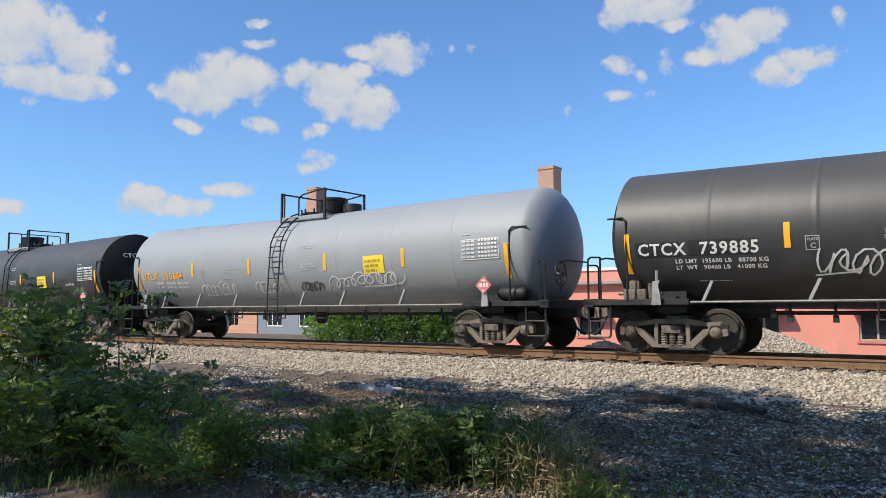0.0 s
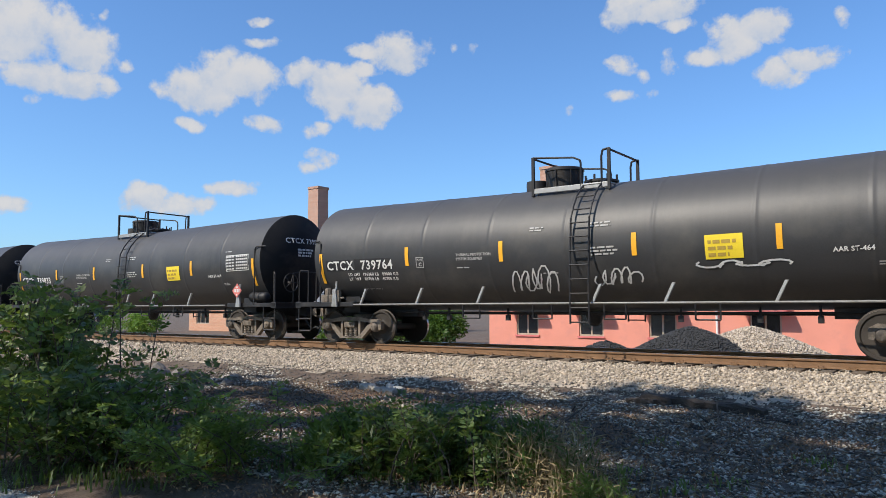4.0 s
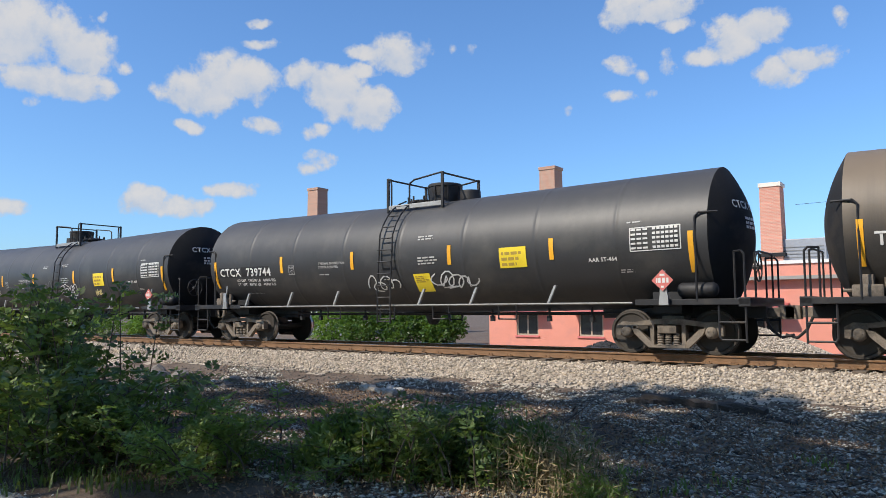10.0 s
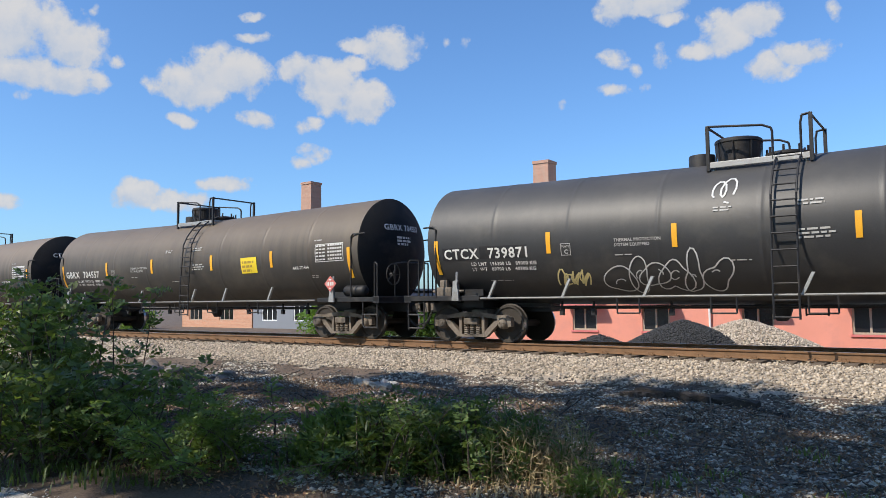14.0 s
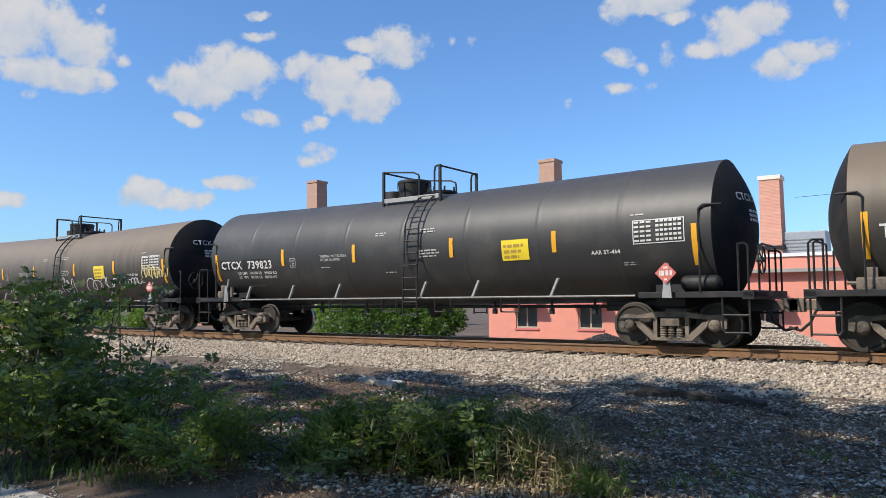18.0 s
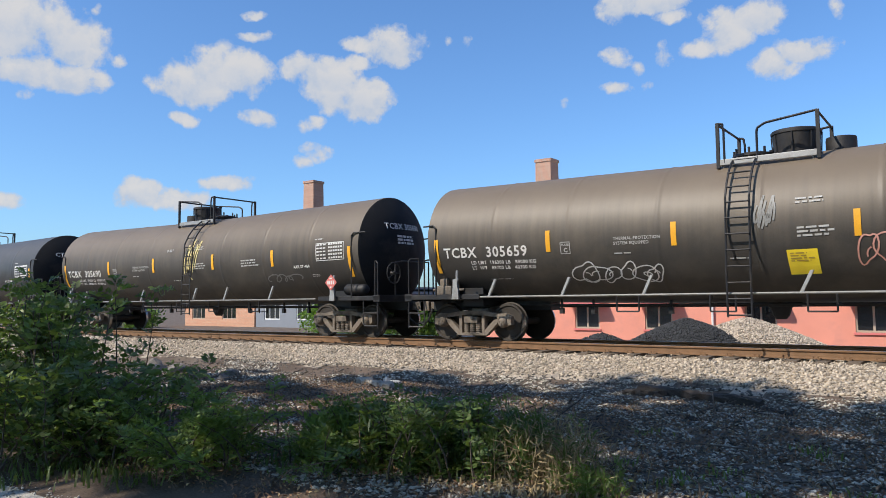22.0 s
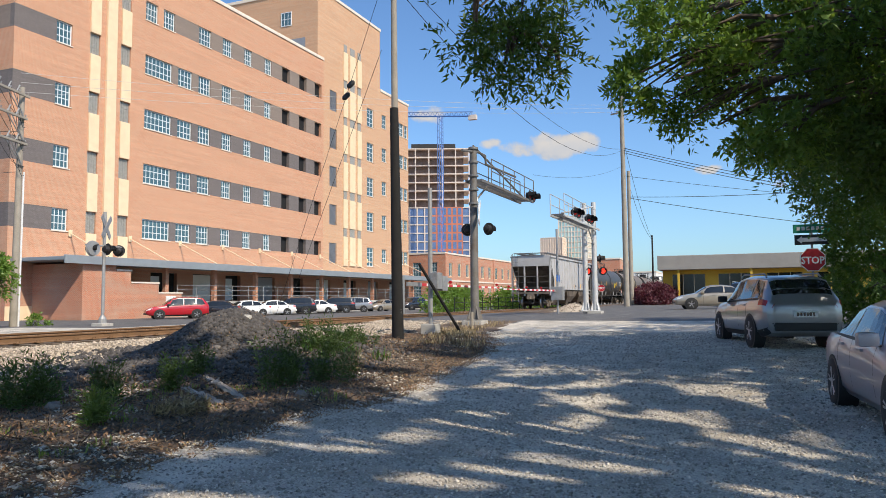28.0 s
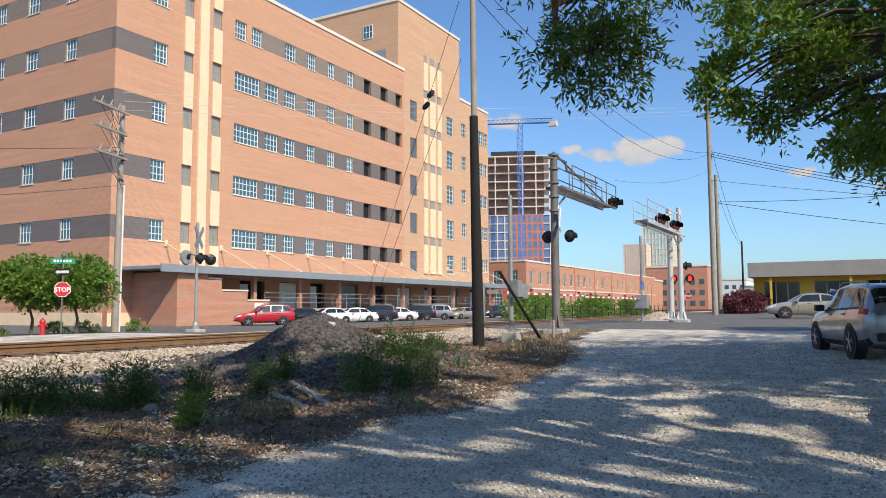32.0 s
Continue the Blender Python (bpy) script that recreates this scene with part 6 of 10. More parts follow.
def sun_flecks(v, cut):
    """Which leaves stay: narrow gaps cut through a crown the way the sunlight falls, to place flecks on the ground."""
    o = v.reshape(-1, 4, 3)[:, 0]
    k = (o[:, 2] + 0.6) / -SUN_WAY.z
    gx, gy = o[:, 0] + k * SUN_WAY.x, o[:, 1] + k * SUN_WAY.y
    n = np.array([noise.noise((x * 0.8, y * 1.25, 1.7)) + 0.55 * noise.noise((x * 2.1, y * 2.9, 8.2)) for x, y in zip(gx, gy)])
    # crowns shaped for the light: thinned over the stone heap and the locust shrubs, thickened between
    cut = cut + 0.13 * np.clip((gx - 5) / 3, 0, 1) - 0.22 * np.clip(1 - np.abs(gx - 0.5) / 4.5, 0, 1) + 0.22 * np.clip(1 - np.abs(gx + 9) / 4, 0, 1)
    # leaves taken out to light the ballast and the low shrub, and kept to shade between
    cut = cut + 0.6 * np.clip((gy - 12.3 - 0.55 * np.clip(gx + 9, -8, 0)) / 1.2, 0, 1) * np.clip((-7 - gx) / 1.5, 0, 1)
    cut = cut - 0.35 * np.clip(1.3 - np.hypot((gx + 5.2) / 2.6, (gy - 12.8) / 1.4), 0, 1)
    cut = cut + 0.3 * np.clip(1.2 - np.hypot((gx + 6.6) / 1.6, (gy - 4.4) / 1.2), 0, 1)
    cut = cut + 0.4 * np.clip(1.2 - np.hypot((gx + 3.3) / 1.0, (gy - 5.8) / 0.8), 0, 1)
    cut = cut + 0.2 * np.clip(1.2 - np.hypot((gx - 5.2) / 3.0, (gy - 5.6) / 1.6), 0, 1)
    return n > cut


def limb_mesh(paths):
    bm = bmesh.new()
    for pts, r0, r1 in paths:
        n = len(pts) - 1
        for i in range(n):
            a, b = r0 + (r1 - r0) * i / n, r0 + (r1 - r0) * (i + 1) / n
            rod(bm, pts[i], pts[i + 1], a, 9, b)
    return bm


def tree(x, y, height, blobs, leaf, label, seed, trunk=0.32, mat="leaf_dark", high=0.0, gaps=0.42, sunny=None, flecks=False):
    """blobs: (centre offset, radii, sprigs); leaf: (length, width, per sprig)."""
    g = ground_z(x, y)
    t = thing("tree", pose(x, y, g), label, "tree", "trees by the road")
    r = random.Random(seed)
    paths = [([(0, 0, -0.2), (0.1, 0.05, height * 0.25), (-0.1, 0.1, height * 0.5), (0.1, 0, height * 0.8)], trunk, trunk * 0.25)]
    for (cx, cy, cz), rad, n in blobs:
        z0 = max(height * 0.18, cz * 0.55)
        mid = (cx * 0.5 + r.uniform(-0.3, 0.3), cy * 0.5 + r.uniform(-0.3, 0.3), z0 + (cz - z0) * 0.65)
        if high and cz < high:
            # a twig that hangs from the crown above
            top = (cx * 0.8, cy * 0.8, high + 1.5)
            paths.append(([top, (cx * 0.97, cy * 0.97, (cz + high) * 0.52), (cx, cy, cz)], 0.02, 0.008))
            paths.append(([(0, 0, high * 0.7), (cx * 0.4, cy * 0.4, high + 1.0), top], 0.09, 0.03))
            mid = (cx, cy, cz + 0.2)
        elif n == 210:
            # an outer spray on its own slender bough
            mid = (cx * 0.85, cy * 0.8, cz + 0.5)
            paths.append(([(cx * 0.4, cy * 0.45, cz + 1.0), mid, (cx, cy, cz)], 0.03, 0.008))
        else:
            paths.append(([(0, 0, z0), mid, (cx, cy, cz)], trunk * (0.42 if n < 600 else 0.26), 0.03))
        for k in range(5):
            e = (cx + r.uniform(-0.8, 0.8) * rad[0], cy + r.uniform(-0.8, 0.8) * rad[1], cz + r.uniform(-0.6, 0.7) * rad[2])
            paths.append(([mid, ((mid[0] + e[0]) / 2, (mid[1] + e[1]) / 2, (mid[2] + e[2]) / 2 + 0.15), e], 0.05, 0.012))
    part("trunk", limb_mesh(paths), M["bark"], t)
    V, F, k = [], [], 0
    for i, (c, rad, n) in enumerate(blobs):
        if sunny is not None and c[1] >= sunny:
            # sunlight put into the colour: a lighter leaf on the outside of the crown
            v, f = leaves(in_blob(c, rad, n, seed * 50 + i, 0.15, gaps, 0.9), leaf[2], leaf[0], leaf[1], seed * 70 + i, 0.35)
            part("bough", fast_mesh("bough", v, f, [M["leaf"]]), None, t, "sunlit side of the crown in a lighter leaf colour")
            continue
        if flecks and n in (330, 520):
            v, f = leaves(in_blob(c, rad, n, seed * 50 + i, 0.15), leaf[2], 0.30, 0.19, seed * 70 + i, 0.35)
            f = f[sun_flecks(v + np.array([x, y, g]), 0.08 if n == 330 else -0.05)]
        else:
            v, f = leaves(in_blob(c, rad, n, seed * 50 + i, 0.15, gaps, 0.9), leaf[2], leaf[0], leaf[1], seed * 70 + i, 0.35)
        V.append(v), F.append(f + k)
        k += len(v)
    part("crown", fast_mesh("crown", np.concatenate(V), np.concatenate(F), [M[mat]]), None, t)
    return t


def ring_blobs(n, r, z0, z1, size, sprigs, seed):
    q = random.Random(seed)
    out = []
    for i in range(n):
        a = 6.2832 * i / n + q.uniform(-0.4, 0.4)
        k = q.uniform(0.35, 1.0)
        out.append(((r * k * math.cos(a), r * k * math.sin(a), q.uniform(z0, z1)), (size * q.uniform(0.8, 1.2), size * q.uniform(0.8, 1.2), size * q.uniform(0.5, 0.8)), sprigs))
    return out


def lopsided(h, seed, n=7):
    """A crown that is dense over the track side and broken behind."""
    q = random.Random(seed)
    out = []
    for i in range(n):
        out.append(((-3.6 + 7.2 * (i + 0.5) / n + q.uniform(-0.7, 0.7), q.uniform(4.6, 7.9), h * q.uniform(0.74, 0.90)), (q.uniform(1.9, 2.6), q.uniform(1.9, 2.4), q.uniform(1.2, 1.7)), 520))
    for i in range(n):
        out.append(((-3.6 + 7.2 * (i + 0.5) / n + q.uniform(-0.7, 0.7), q.uniform(-0.5, 4.3), h * q.uniform(0.74, 0.92)), (q.uniform(1.7, 2.3), q.uniform(1.7, 2.2), q.uniform(0.9, 1.3)), 330))
    for i in range(10):
        out.append((((i % 4 - 1.5) * 2.1 + q.uniform(-0.7, 0.7), -0.8 - 6.0 * (i + 0.5) / 10 + q.uniform(-0.7, 0.7), h * q.uniform(0.72, 0.90)), (q.uniform(1.9, 2.5), q.uniform(1.9, 2.4), q.uniform(0.9, 1.3)), 330))
    return out


# the tree whose crown hangs over the road, and others in the row behind the road
CROWN = [(-1.2, 4.6, 6.6, 1.9, 1.5), (0.4, 5.6, 7.6, 2.0, 1.5), (-0.4, 3.2, 5.2, 2.1, 1.3), (1.8, 4.0, 5.8, 2.2, 1.4), (3.6, 3.4, 5.0, 2.2, 1.5), (5.4, 2.6, 4.4, 2.2, 1.6), (1.6, 2.4, 4.5, 2.0, 1.2),
         (0.0, 1.0, 6.8, 3.0, 2.0), (3.4, 1.4, 7.2, 3.0, 2.0), (-3.2, 1.2, 7.0, 2.8, 2.0), (6.2, 1.0, 6.6, 2.8, 2.0), (0.5, 0.5, 9.6, 3.6, 2.2), (4.2, 0.4, 9.8, 3.4, 2.1), (-3.4, 0.0, 9.4, 3.2, 2.1), (2.0, 4.2, 9.4, 2.8, 1.8)]
SPRAYS = [(-1.8, 7.3, 5.4, 0.5, 0.3), (-1.7, 6.9, 6.2, 0.7, 0.5), (-1.6, 6.7, 5.0, 0.5, 0.35), (-1.3, 6.3, 4.8, 0.6, 0.4), (-1.0, 5.8, 4.5, 0.7, 0.4), (-2.0, 7.0, 6.9, 0.7, 0.5), (-1.4, 6.4, 5.9, 0.7, 0.5), (-1.3, 5.2, 4.3, 0.7, 0.4), (-1.1, 5.9, 5.5, 0.8, 0.5)]
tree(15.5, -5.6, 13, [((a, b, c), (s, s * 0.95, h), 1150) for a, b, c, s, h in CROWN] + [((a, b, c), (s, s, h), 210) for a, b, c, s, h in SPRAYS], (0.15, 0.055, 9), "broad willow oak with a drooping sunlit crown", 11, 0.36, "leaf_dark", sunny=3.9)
tree(27.5, -4.2, 9, [((0, 1.0, 5.0), (2.0, 1.8, 1.8), 1300), ((-0.8, 0.6, 2.6), (1.6, 1.4, 1.6), 1200), ((0.6, 0.4, 1.2), (1.8, 1.5, 1.1), 1000), ((1.5, 0.5, 6.6), (2.2, 2.0, 1.6), 1100), ((-1.2, 0.2, 6.6), (2.0, 1.8, 1.5), 1100)],
     (0.18, 0.08, 8), "ivy-clad tree dense with leaves to the ground", 12, 0.25, "leaf_dark")
HANG = [(6.7, 9.35, 5.6, 0.75, 0.5, 260), (6.9, 9.3, 5.0, 0.7, 0.45, 240), (7.5, 8.9, 5.3, 0.7, 0.5, 240), (7.2, 8.9, 4.55, 0.5, 0.4, 150), (6.0, 9.5, 5.9, 0.7, 0.4, 200), (7.9, 8.3, 5.9, 0.8, 0.5, 220), (7.0, 8.4, 6.2, 1.0, 0.5, 260), (6.2, 8.8, 5.3, 0.35, 0.25, 60), (8.0, 8.6, 4.6, 0.35, 0.3, 70)]
tree(1.5, -10.2, 17, lopsided(16.5, 3) + [((-3.2, 6.7, 13.4), (2.2, 2.1, 1.4), 520), ((-1.4, 7.4, 13.8), (2.1, 2.0, 1.3), 520)] + [((a, b + 4.0, c), (s, s, h), n) for a, b, c, s, h, n in HANG], (0.115, 0.034, 9), "tall willow oak with a twig reaching over the road", 13, 0.42, "leaf_dark", 7.4, flecks=True)
for i, (x, y, h, n) in enumerate(((-5.0, -10.4, 18.0, 11), (-12.0, -10.6, 18.0, 11), (-19.0, -10.4, 17.5, 11), (-27.0, -10.2, 16.5, 9), (8.5, -10.6, 17.0, 10), (-36.0, -11, 16, 7))):
    blobs = lopsided(h * 0.95, 20 + i) + ring_blobs(2, 2.0, h * 0.45, h * 0.58, 1.6, 330, 40 + i)
    # extra boughs out of view, added to deepen the shade by the track
    if i == 0:
        blobs += [((3.6, 6.9, 13.4), (2.2, 2.1, 1.4), 520), ((2.2, 7.6, 12.8), (2.1, 2.0, 1.4), 520), ((4.6, 5.6, 13.0), (2.0, 2.0, 1.4), 520)]
    if i == 4:
        blobs = [b for b in blobs if b[0][1] < 2.5]
    tree(x, y, h, blobs, (0.26, 0.13, 8), "tall leafy tree shading the road", 30 + i, 0.32, "leaf_dark", 0.0, 0.36, flecks=True)


for i, (x, y) in enumerate(((13.0, -9.8), (19.5, -9.6), (6.0, -12.5))):
    tree(x, y, 9.5, ring_blobs(7, 2.6, 5.0, 9.0, 1.9, 420, 60 + i), (0.22, 0.11, 8), "leafy tree standing behind parked cars", 46 + i, 0.22, "leaf_dark", 0.0, 0.36)


def shrub(name, x, y, blobs, leaf, mat, label, seed, stems=10, category="shrub"):
    g = ground_z(x, y)
    t = thing(name, pose(x, y, g), label, category)
    r = random.Random(seed)
    paths = []
    for i in range(stems):
        c, rad, n = blobs[i % len(blobs)]
        e = (c[0] + r.uniform(-0.7, 0.7) * rad[0], c[1] + r.uniform(-0.7, 0.7) * rad[1], c[2] + r.uniform(-0.2, 0.8) * rad[2])
        b = (c[0] * 0.4 + r.uniform(-0.3, 0.3), c[1] * 0.4 + r.uniform(-0.3, 0.3), -0.05)
        paths.append(([b, ((b[0] + e[0]) / 2, (b[1] + e[1]) / 2, e[2] * 0.6), e], 0.018, 0.006))
    part("stem", limb_mesh(paths), M["bark"], t)
    V, F, k = [], [], 0
    for i, (c, rad, n) in enumerate(blobs):
        v, f = leaves(in_blob(c, rad, n, seed * 31 + i, 0.1, 0.38, 1.6), leaf[2], leaf[0], leaf[1], seed * 17 + i, 0.35)
        v[:, 2] = np.maximum(v[:, 2], 0.01)
        V.append(v), F.append(f + k)
        k += len(v)
    part("foliage", fast_mesh("foliage", np.concatenate(V), np.concatenate(F), [M[mat]]), None, t)
    return t


def fronds(o, d, length, pairs, leaf, wide, seed):
    """Pinnate leaves: pairs of small oval leaflets along a drooping rib."""
    r = np.random.RandomState(seed)
    n = len(o)
    d = d / (np.linalg.norm(d, axis=1, keepdims=True) + 1e-9)
    side = np.cross(d, np.array([0, 0, 1.0]) + 0.35 * r.randn(n, 3))
    side /= np.linalg.norm(side, axis=1, keepdims=True) + 1e-9
    flat = np.cross(side, d)
    L = length * (0.6 + 0.7 * r.rand(n, 1, 1, 1))
    t = np.linspace(0.15, 1.0, pairs)[None, :, None, None]
    sgn = np.array([-1.0, 1.0])[None, None, :, None]
    D, S, N = d[:, None, None], side[:, None, None], flat[:, None, None]
    base = o[:, None, None] + D * t * L - np.array([0, 0, 1.0]) * 0.35 * t ** 2 * L
    base = np.broadcast_to(base, (n, pairs, 2, 3))
    ld = S * sgn * 0.9 + D * 0.45 + 0.22 * r.randn(n, pairs, 2, 3)
    ld /= np.linalg.norm(ld, axis=3, keepdims=True)
    cross = np.cross(ld, N + 0.35 * r.randn(n, pairs, 2, 3))
    cross /= np.linalg.norm(cross, axis=3, keepdims=True) + 1e-9
    ll = leaf * (0.75 + 0.5 * r.rand(n, pairs, 2, 1)) * (1.15 - 0.45 * t)
    lw = wide * (0.8 + 0.4 * r.rand(n, pairs, 2, 1)) * (1.15 - 0.45 * t)
    v = np.stack([base, base + ld * ll * 0.5 + cross * lw * 0.5, base + ld * ll, base + ld * ll * 0.5 - cross * lw * 0.5], 3).reshape(-1, 3)
    return v, np.arange(len(v)).reshape(-1, 4)


def cane_bush(name, x, y, canes, label, seed, mats=("leaf_shade", "leaf_lit"), frond=(0.30, 6, 0.085, 0.046), per=10, category="shrub"):
    """A shrub of arching canes hung with pinnate leaves. canes: (count, foot spread x, y, lean to x, y, height, scatter)."""
    g = ground_z(x, y)
    t = thing(name, pose(x, y, g), label, category)
    r = random.Random(seed)
    bm, O, D = bmesh.new(), [], []
    for count, fx, fy, lx, ly, high, scatter in canes:
        for _ in range(count):
            b = Vector((r.gauss(0, fx), r.gauss(0, fy), -0.05))
            top = Vector((b.x + lx + r.gauss(0, scatter), b.y + ly + r.gauss(0, scatter), high * r.uniform(0.55, 1.05)))
            mid = b.lerp(top, 0.55) + Vector((0, 0, top.z * 0.22))
            pts = [b, b.lerp(mid, 0.5) + Vector((r.uniform(-0.04, 0.04), r.uniform(-0.04, 0.04), 0.04)), mid, top]
            for p, q, r0, r1 in zip(pts, pts[1:], (0.012, 0.009, 0.006), (0.009, 0.006, 0.003)):
                rod(bm, p, q, r0, 5, r1, caps=False)
            for k in range(per):
                u = 0.12 + 0.88 * (k + r.random()) / per
                p = b.lerp(mid, u / 0.6) if u < 0.6 else mid.lerp(top, (u - 0.6) / 0.4)
                a = k * 2.4 + r.uniform(-0.5, 0.5)
                way = Vector((math.cos(a), math.sin(a), r.uniform(-0.1, 0.7))) + (top - mid).normalized() * 0.5
                O.append(p[:]), D.append(way[:])
    part("cane", bm, M["bark"], t, kind="stuff")
    v, f = fronds(np.array(O), np.array(D), frond[0], frond[1], frond[2], frond[3], seed)
    v[:, 2] = np.maximum(v[:, 2], 0.005)
    per_frond = frond[1] * 2
    # about a third of the fronds take the second colour, mostly the sunlit tone
    young = np.repeat(np.random.RandomState(seed).rand(len(O)) < 0.3, per_frond)
    part("foliage", fast_mesh("foliage", v, f[~young], [M[mats[0]]]), None, t, kind="stuff")
    part("young_foliage", fast_mesh("young_foliage", v, f[young], [M[mats[1]]]), None, t, "leaves in the second leaf colour", kind="stuff")
    return t


def weed_stand(x, y, rx, ry, count, high, mat, label, seed, leaf=(0.10, 0.021), per=26):
    """Upright weeds with narrow leaves all up their stems."""
    g = ground_z(x, y)
    t = thing("weed_clump", pose(x, y, g), label, "weeds")
    r = np.random.RandomState(seed)
    bm, O, D = bmesh.new(), [], []
    for _ in range(count):
        px, py = rx * r.randn() * 0.5, ry * r.randn() * 0.5
        z0 = ground_z(x + px, y + py) - g
        h = high * (0.45 + 0.65 * r.rand()) * (1 - 0.25 * min(1.0, (px / rx) ** 2 + (py / ry) ** 2))
        top = Vector((px + 0.22 * h * r.randn(), py + 0.22 * h * r.randn(), z0 + h))
        foot = Vector((px, py, z0 - 0.03))
        rod(bm, foot, top, 0.004, 4, 0.002, caps=False)
        for k in range(per):
            u = 0.1 + 0.9 * (k + r.rand()) / per
            a = k * 2.4 + r.rand()
            O.append(foot.lerp(top, u)[:]), D.append((math.cos(a), math.sin(a), 0.35 + 0.5 * u))
    part("stem", bm, M[mat], t, kind="stuff")
    v, f = leaves((np.array(O), np.array(D)), 1, leaf[0], leaf[1], seed, 0.1, 0.4)
    part("foliage", fast_mesh("foliage", v, f, [M[mat]]), None, t, kind="stuff")
    return t


# the undergrowth between the road and the track
cane_bush("locust_shrub", -9.7, 4.6, [(44, 0.5, 0.4, -0.1, 0.0, 1.85, 0.32), (20, 0.6, 0.4, -0.6, 0.2, 1.9, 0.4), (34, 0.6, 0.4, 0.6, -0.2, 1.1, 0.3)], "bushy young locust shrub with feathery leaves", 41, frond=(0.32, 5, 0.105, 0.056))
cane_bush("locust_shrub", -8.0, 4.2, [(30, 0.5, 0.35, 0.0, -0.2, 1.0, 0.35), (18, 0.4, 0.35, 0.5, 0.3, 0.95, 0.3), (16, 0.6, 0.3, -0.2, -0.4, 0.6, 0.35)], "dense young locust shrub beside the road", 45, frond=(0.28, 5, 0.095, 0.05))
cane_bush("locust_shrub", -6.3, 4.5, [(34, 0.42, 0.3, 0.0, -0.05, 0.70, 0.26), (16, 0.5, 0.3, 0.1, -0.2, 0.45, 0.3)], "low spreading green shrub on earth", 42, ("leaf_lit", "leaf_lit"), (0.22, 7, 0.065, 0.026), 12)
cane_bush("weed_clump", -4.6, 5.5, [(46, 0.36, 0.24, 0.0, -0.05, 0.72, 0.22), (24, 0.5, 0.3, 0.1, -0.1, 0.42, 0.3)], "tangled clump of leafy green weeds and vines", 43, ("leaf_shade", "leaf_lit"), (0.16, 5, 0.07, 0.03), 10, "weeds")
weed_stand(-4.3, 5.6, 0.8, 0.5, 50, 0.66, "leaf_weed", "tall narrow green weeds among vines", 46, (0.12, 0.022))
weed_stand(-5.2, 5.4, 0.45, 0.4, 50, 0.55, "leaf_lit", "clump of pale green weeds", 47, (0.11, 0.034))
cane_bush("weed_clump", -3.7, 5.9, [(30, 0.3, 0.2, 0.05, -0.05, 0.62, 0.2)], "tangled clump of leafy green weeds and vines", 51, ("leaf_shade", "leaf_weed"), (0.16, 5, 0.065, 0.028), 10, "weeds")
weed_stand(-3.5, 6.0, 0.6, 0.45, 60, 0.6, "leaf_shade", "tangled clump of tall green weeds", 44, (0.13, 0.018))
weed_stand(-3.1, 5.9, 0.55, 0.4, 150, 0.55, "straw", "dead straw-coloured weeds bent over", 48, (0.12, 0.010), 10)
weed_stand(-2.6, 5.6, 0.3, 0.2, 36, 0.30, "leaf_lit", "low tuft of fresh green weeds", 49, (0.09, 0.02), 8)
for i, (x, y, w, h, n, mat) in enumerate(((5.4, 9.9, 0.8, 0.62, 70, "leaf_weed"), (6.3, 9.7, 0.7, 0.66, 60, "leaf_weed"), (6.8, 8.7, 0.42, 0.72, 44, "leaf_weed"), (4.4, 9.4, 0.8, 0.6, 70, "leaf_weed"), (7.5, 8.1, 0.3, 0.6, 26, "leaf_weed"), (10.2, 9.0, 0.3, 0.6, 24, "leaf_weed"), (8.9, 8.3, 0.26, 0.6, 22, "leaf_weed"),
                                          (9.9, 7.0, 0.45, 0.95, 44, "leaf_weed"), (10.7, 6.7, 0.5, 0.65, 34, "leaf_weed"), (13.7, 8.6, 0.7, 0.7, 60, "leaf_weed"), (6.2, 6.9, 0.24, 0.4, 20, "leaf_lit"), (15.9, 9.2, 0.5, 0.45, 36, "leaf_weed"), (12.2, 7.2, 0.4, 0.4, 24, "straw"), (7.2, 6.6, 0.3, 0.2, 18, "straw"))):
    weed_stand(x, y, w, w * 0.7, n, h, mat, "tall leafy weeds growing on stony earth", 50 + i)


def grass(name, label, spots, blade, mat, seed, per=60, spread=0.18):
    """Blades of grass in tufts, as three-sided strips."""
    r = np.random.RandomState(seed)
    o = []
    for x, y in spots:
        p = np.stack([x + spread * r.randn(per), y + spread * r.randn(per)], 1)
        z = ground_z(x, y)
        o.append(np.concatenate([p, np.full((per, 1), z - 0.01)], 1))
    o = np.concatenate(o)
    n = len(o)
    a = r.rand(n) * 6.28
    lean = 0.25 + 0.9 * r.rand(n)
    h = blade * (0.5 + 0.9 * r.rand(n))
    w = 0.006 + 0.006 * r.rand(n)
    dx, dy = np.cos(a), np.sin(a)
    sx, sy = -dy * w, dx * w
    z = np.zeros(n)
    p0 = o + np.stack([sx, sy, z], 1)
    p1 = o - np.stack([sx, sy, z], 1)
    m = o + np.stack([dx * lean * h * 0.3, dy * lean * h * 0.3, h * 0.65], 1)
    t = o + np.stack([dx * lean * h * 0.9, dy * lean * h * 0.9, h * (1 - 0.3 * lean)], 1)
    m0, m1 = m + np.stack([sx, sy, z], 1) * 0.8, m - np.stack([sx, sy, z], 1) * 0.8
    v = np.stack([p0, p1, m1, m0, t, t + np.stack([sx, sy, z], 1) * 0.1], 1).reshape(-1, 3)
    k = 6 * np.arange(n)[:, None]
    f = np.concatenate([k + np.array([[0, 1, 2, 3]]), k + np.array([[3, 2, 5, 4]])])
    tagged(new(name, fast_mesh(name, v, f, [mat])), label, "grass", kind="stuff")


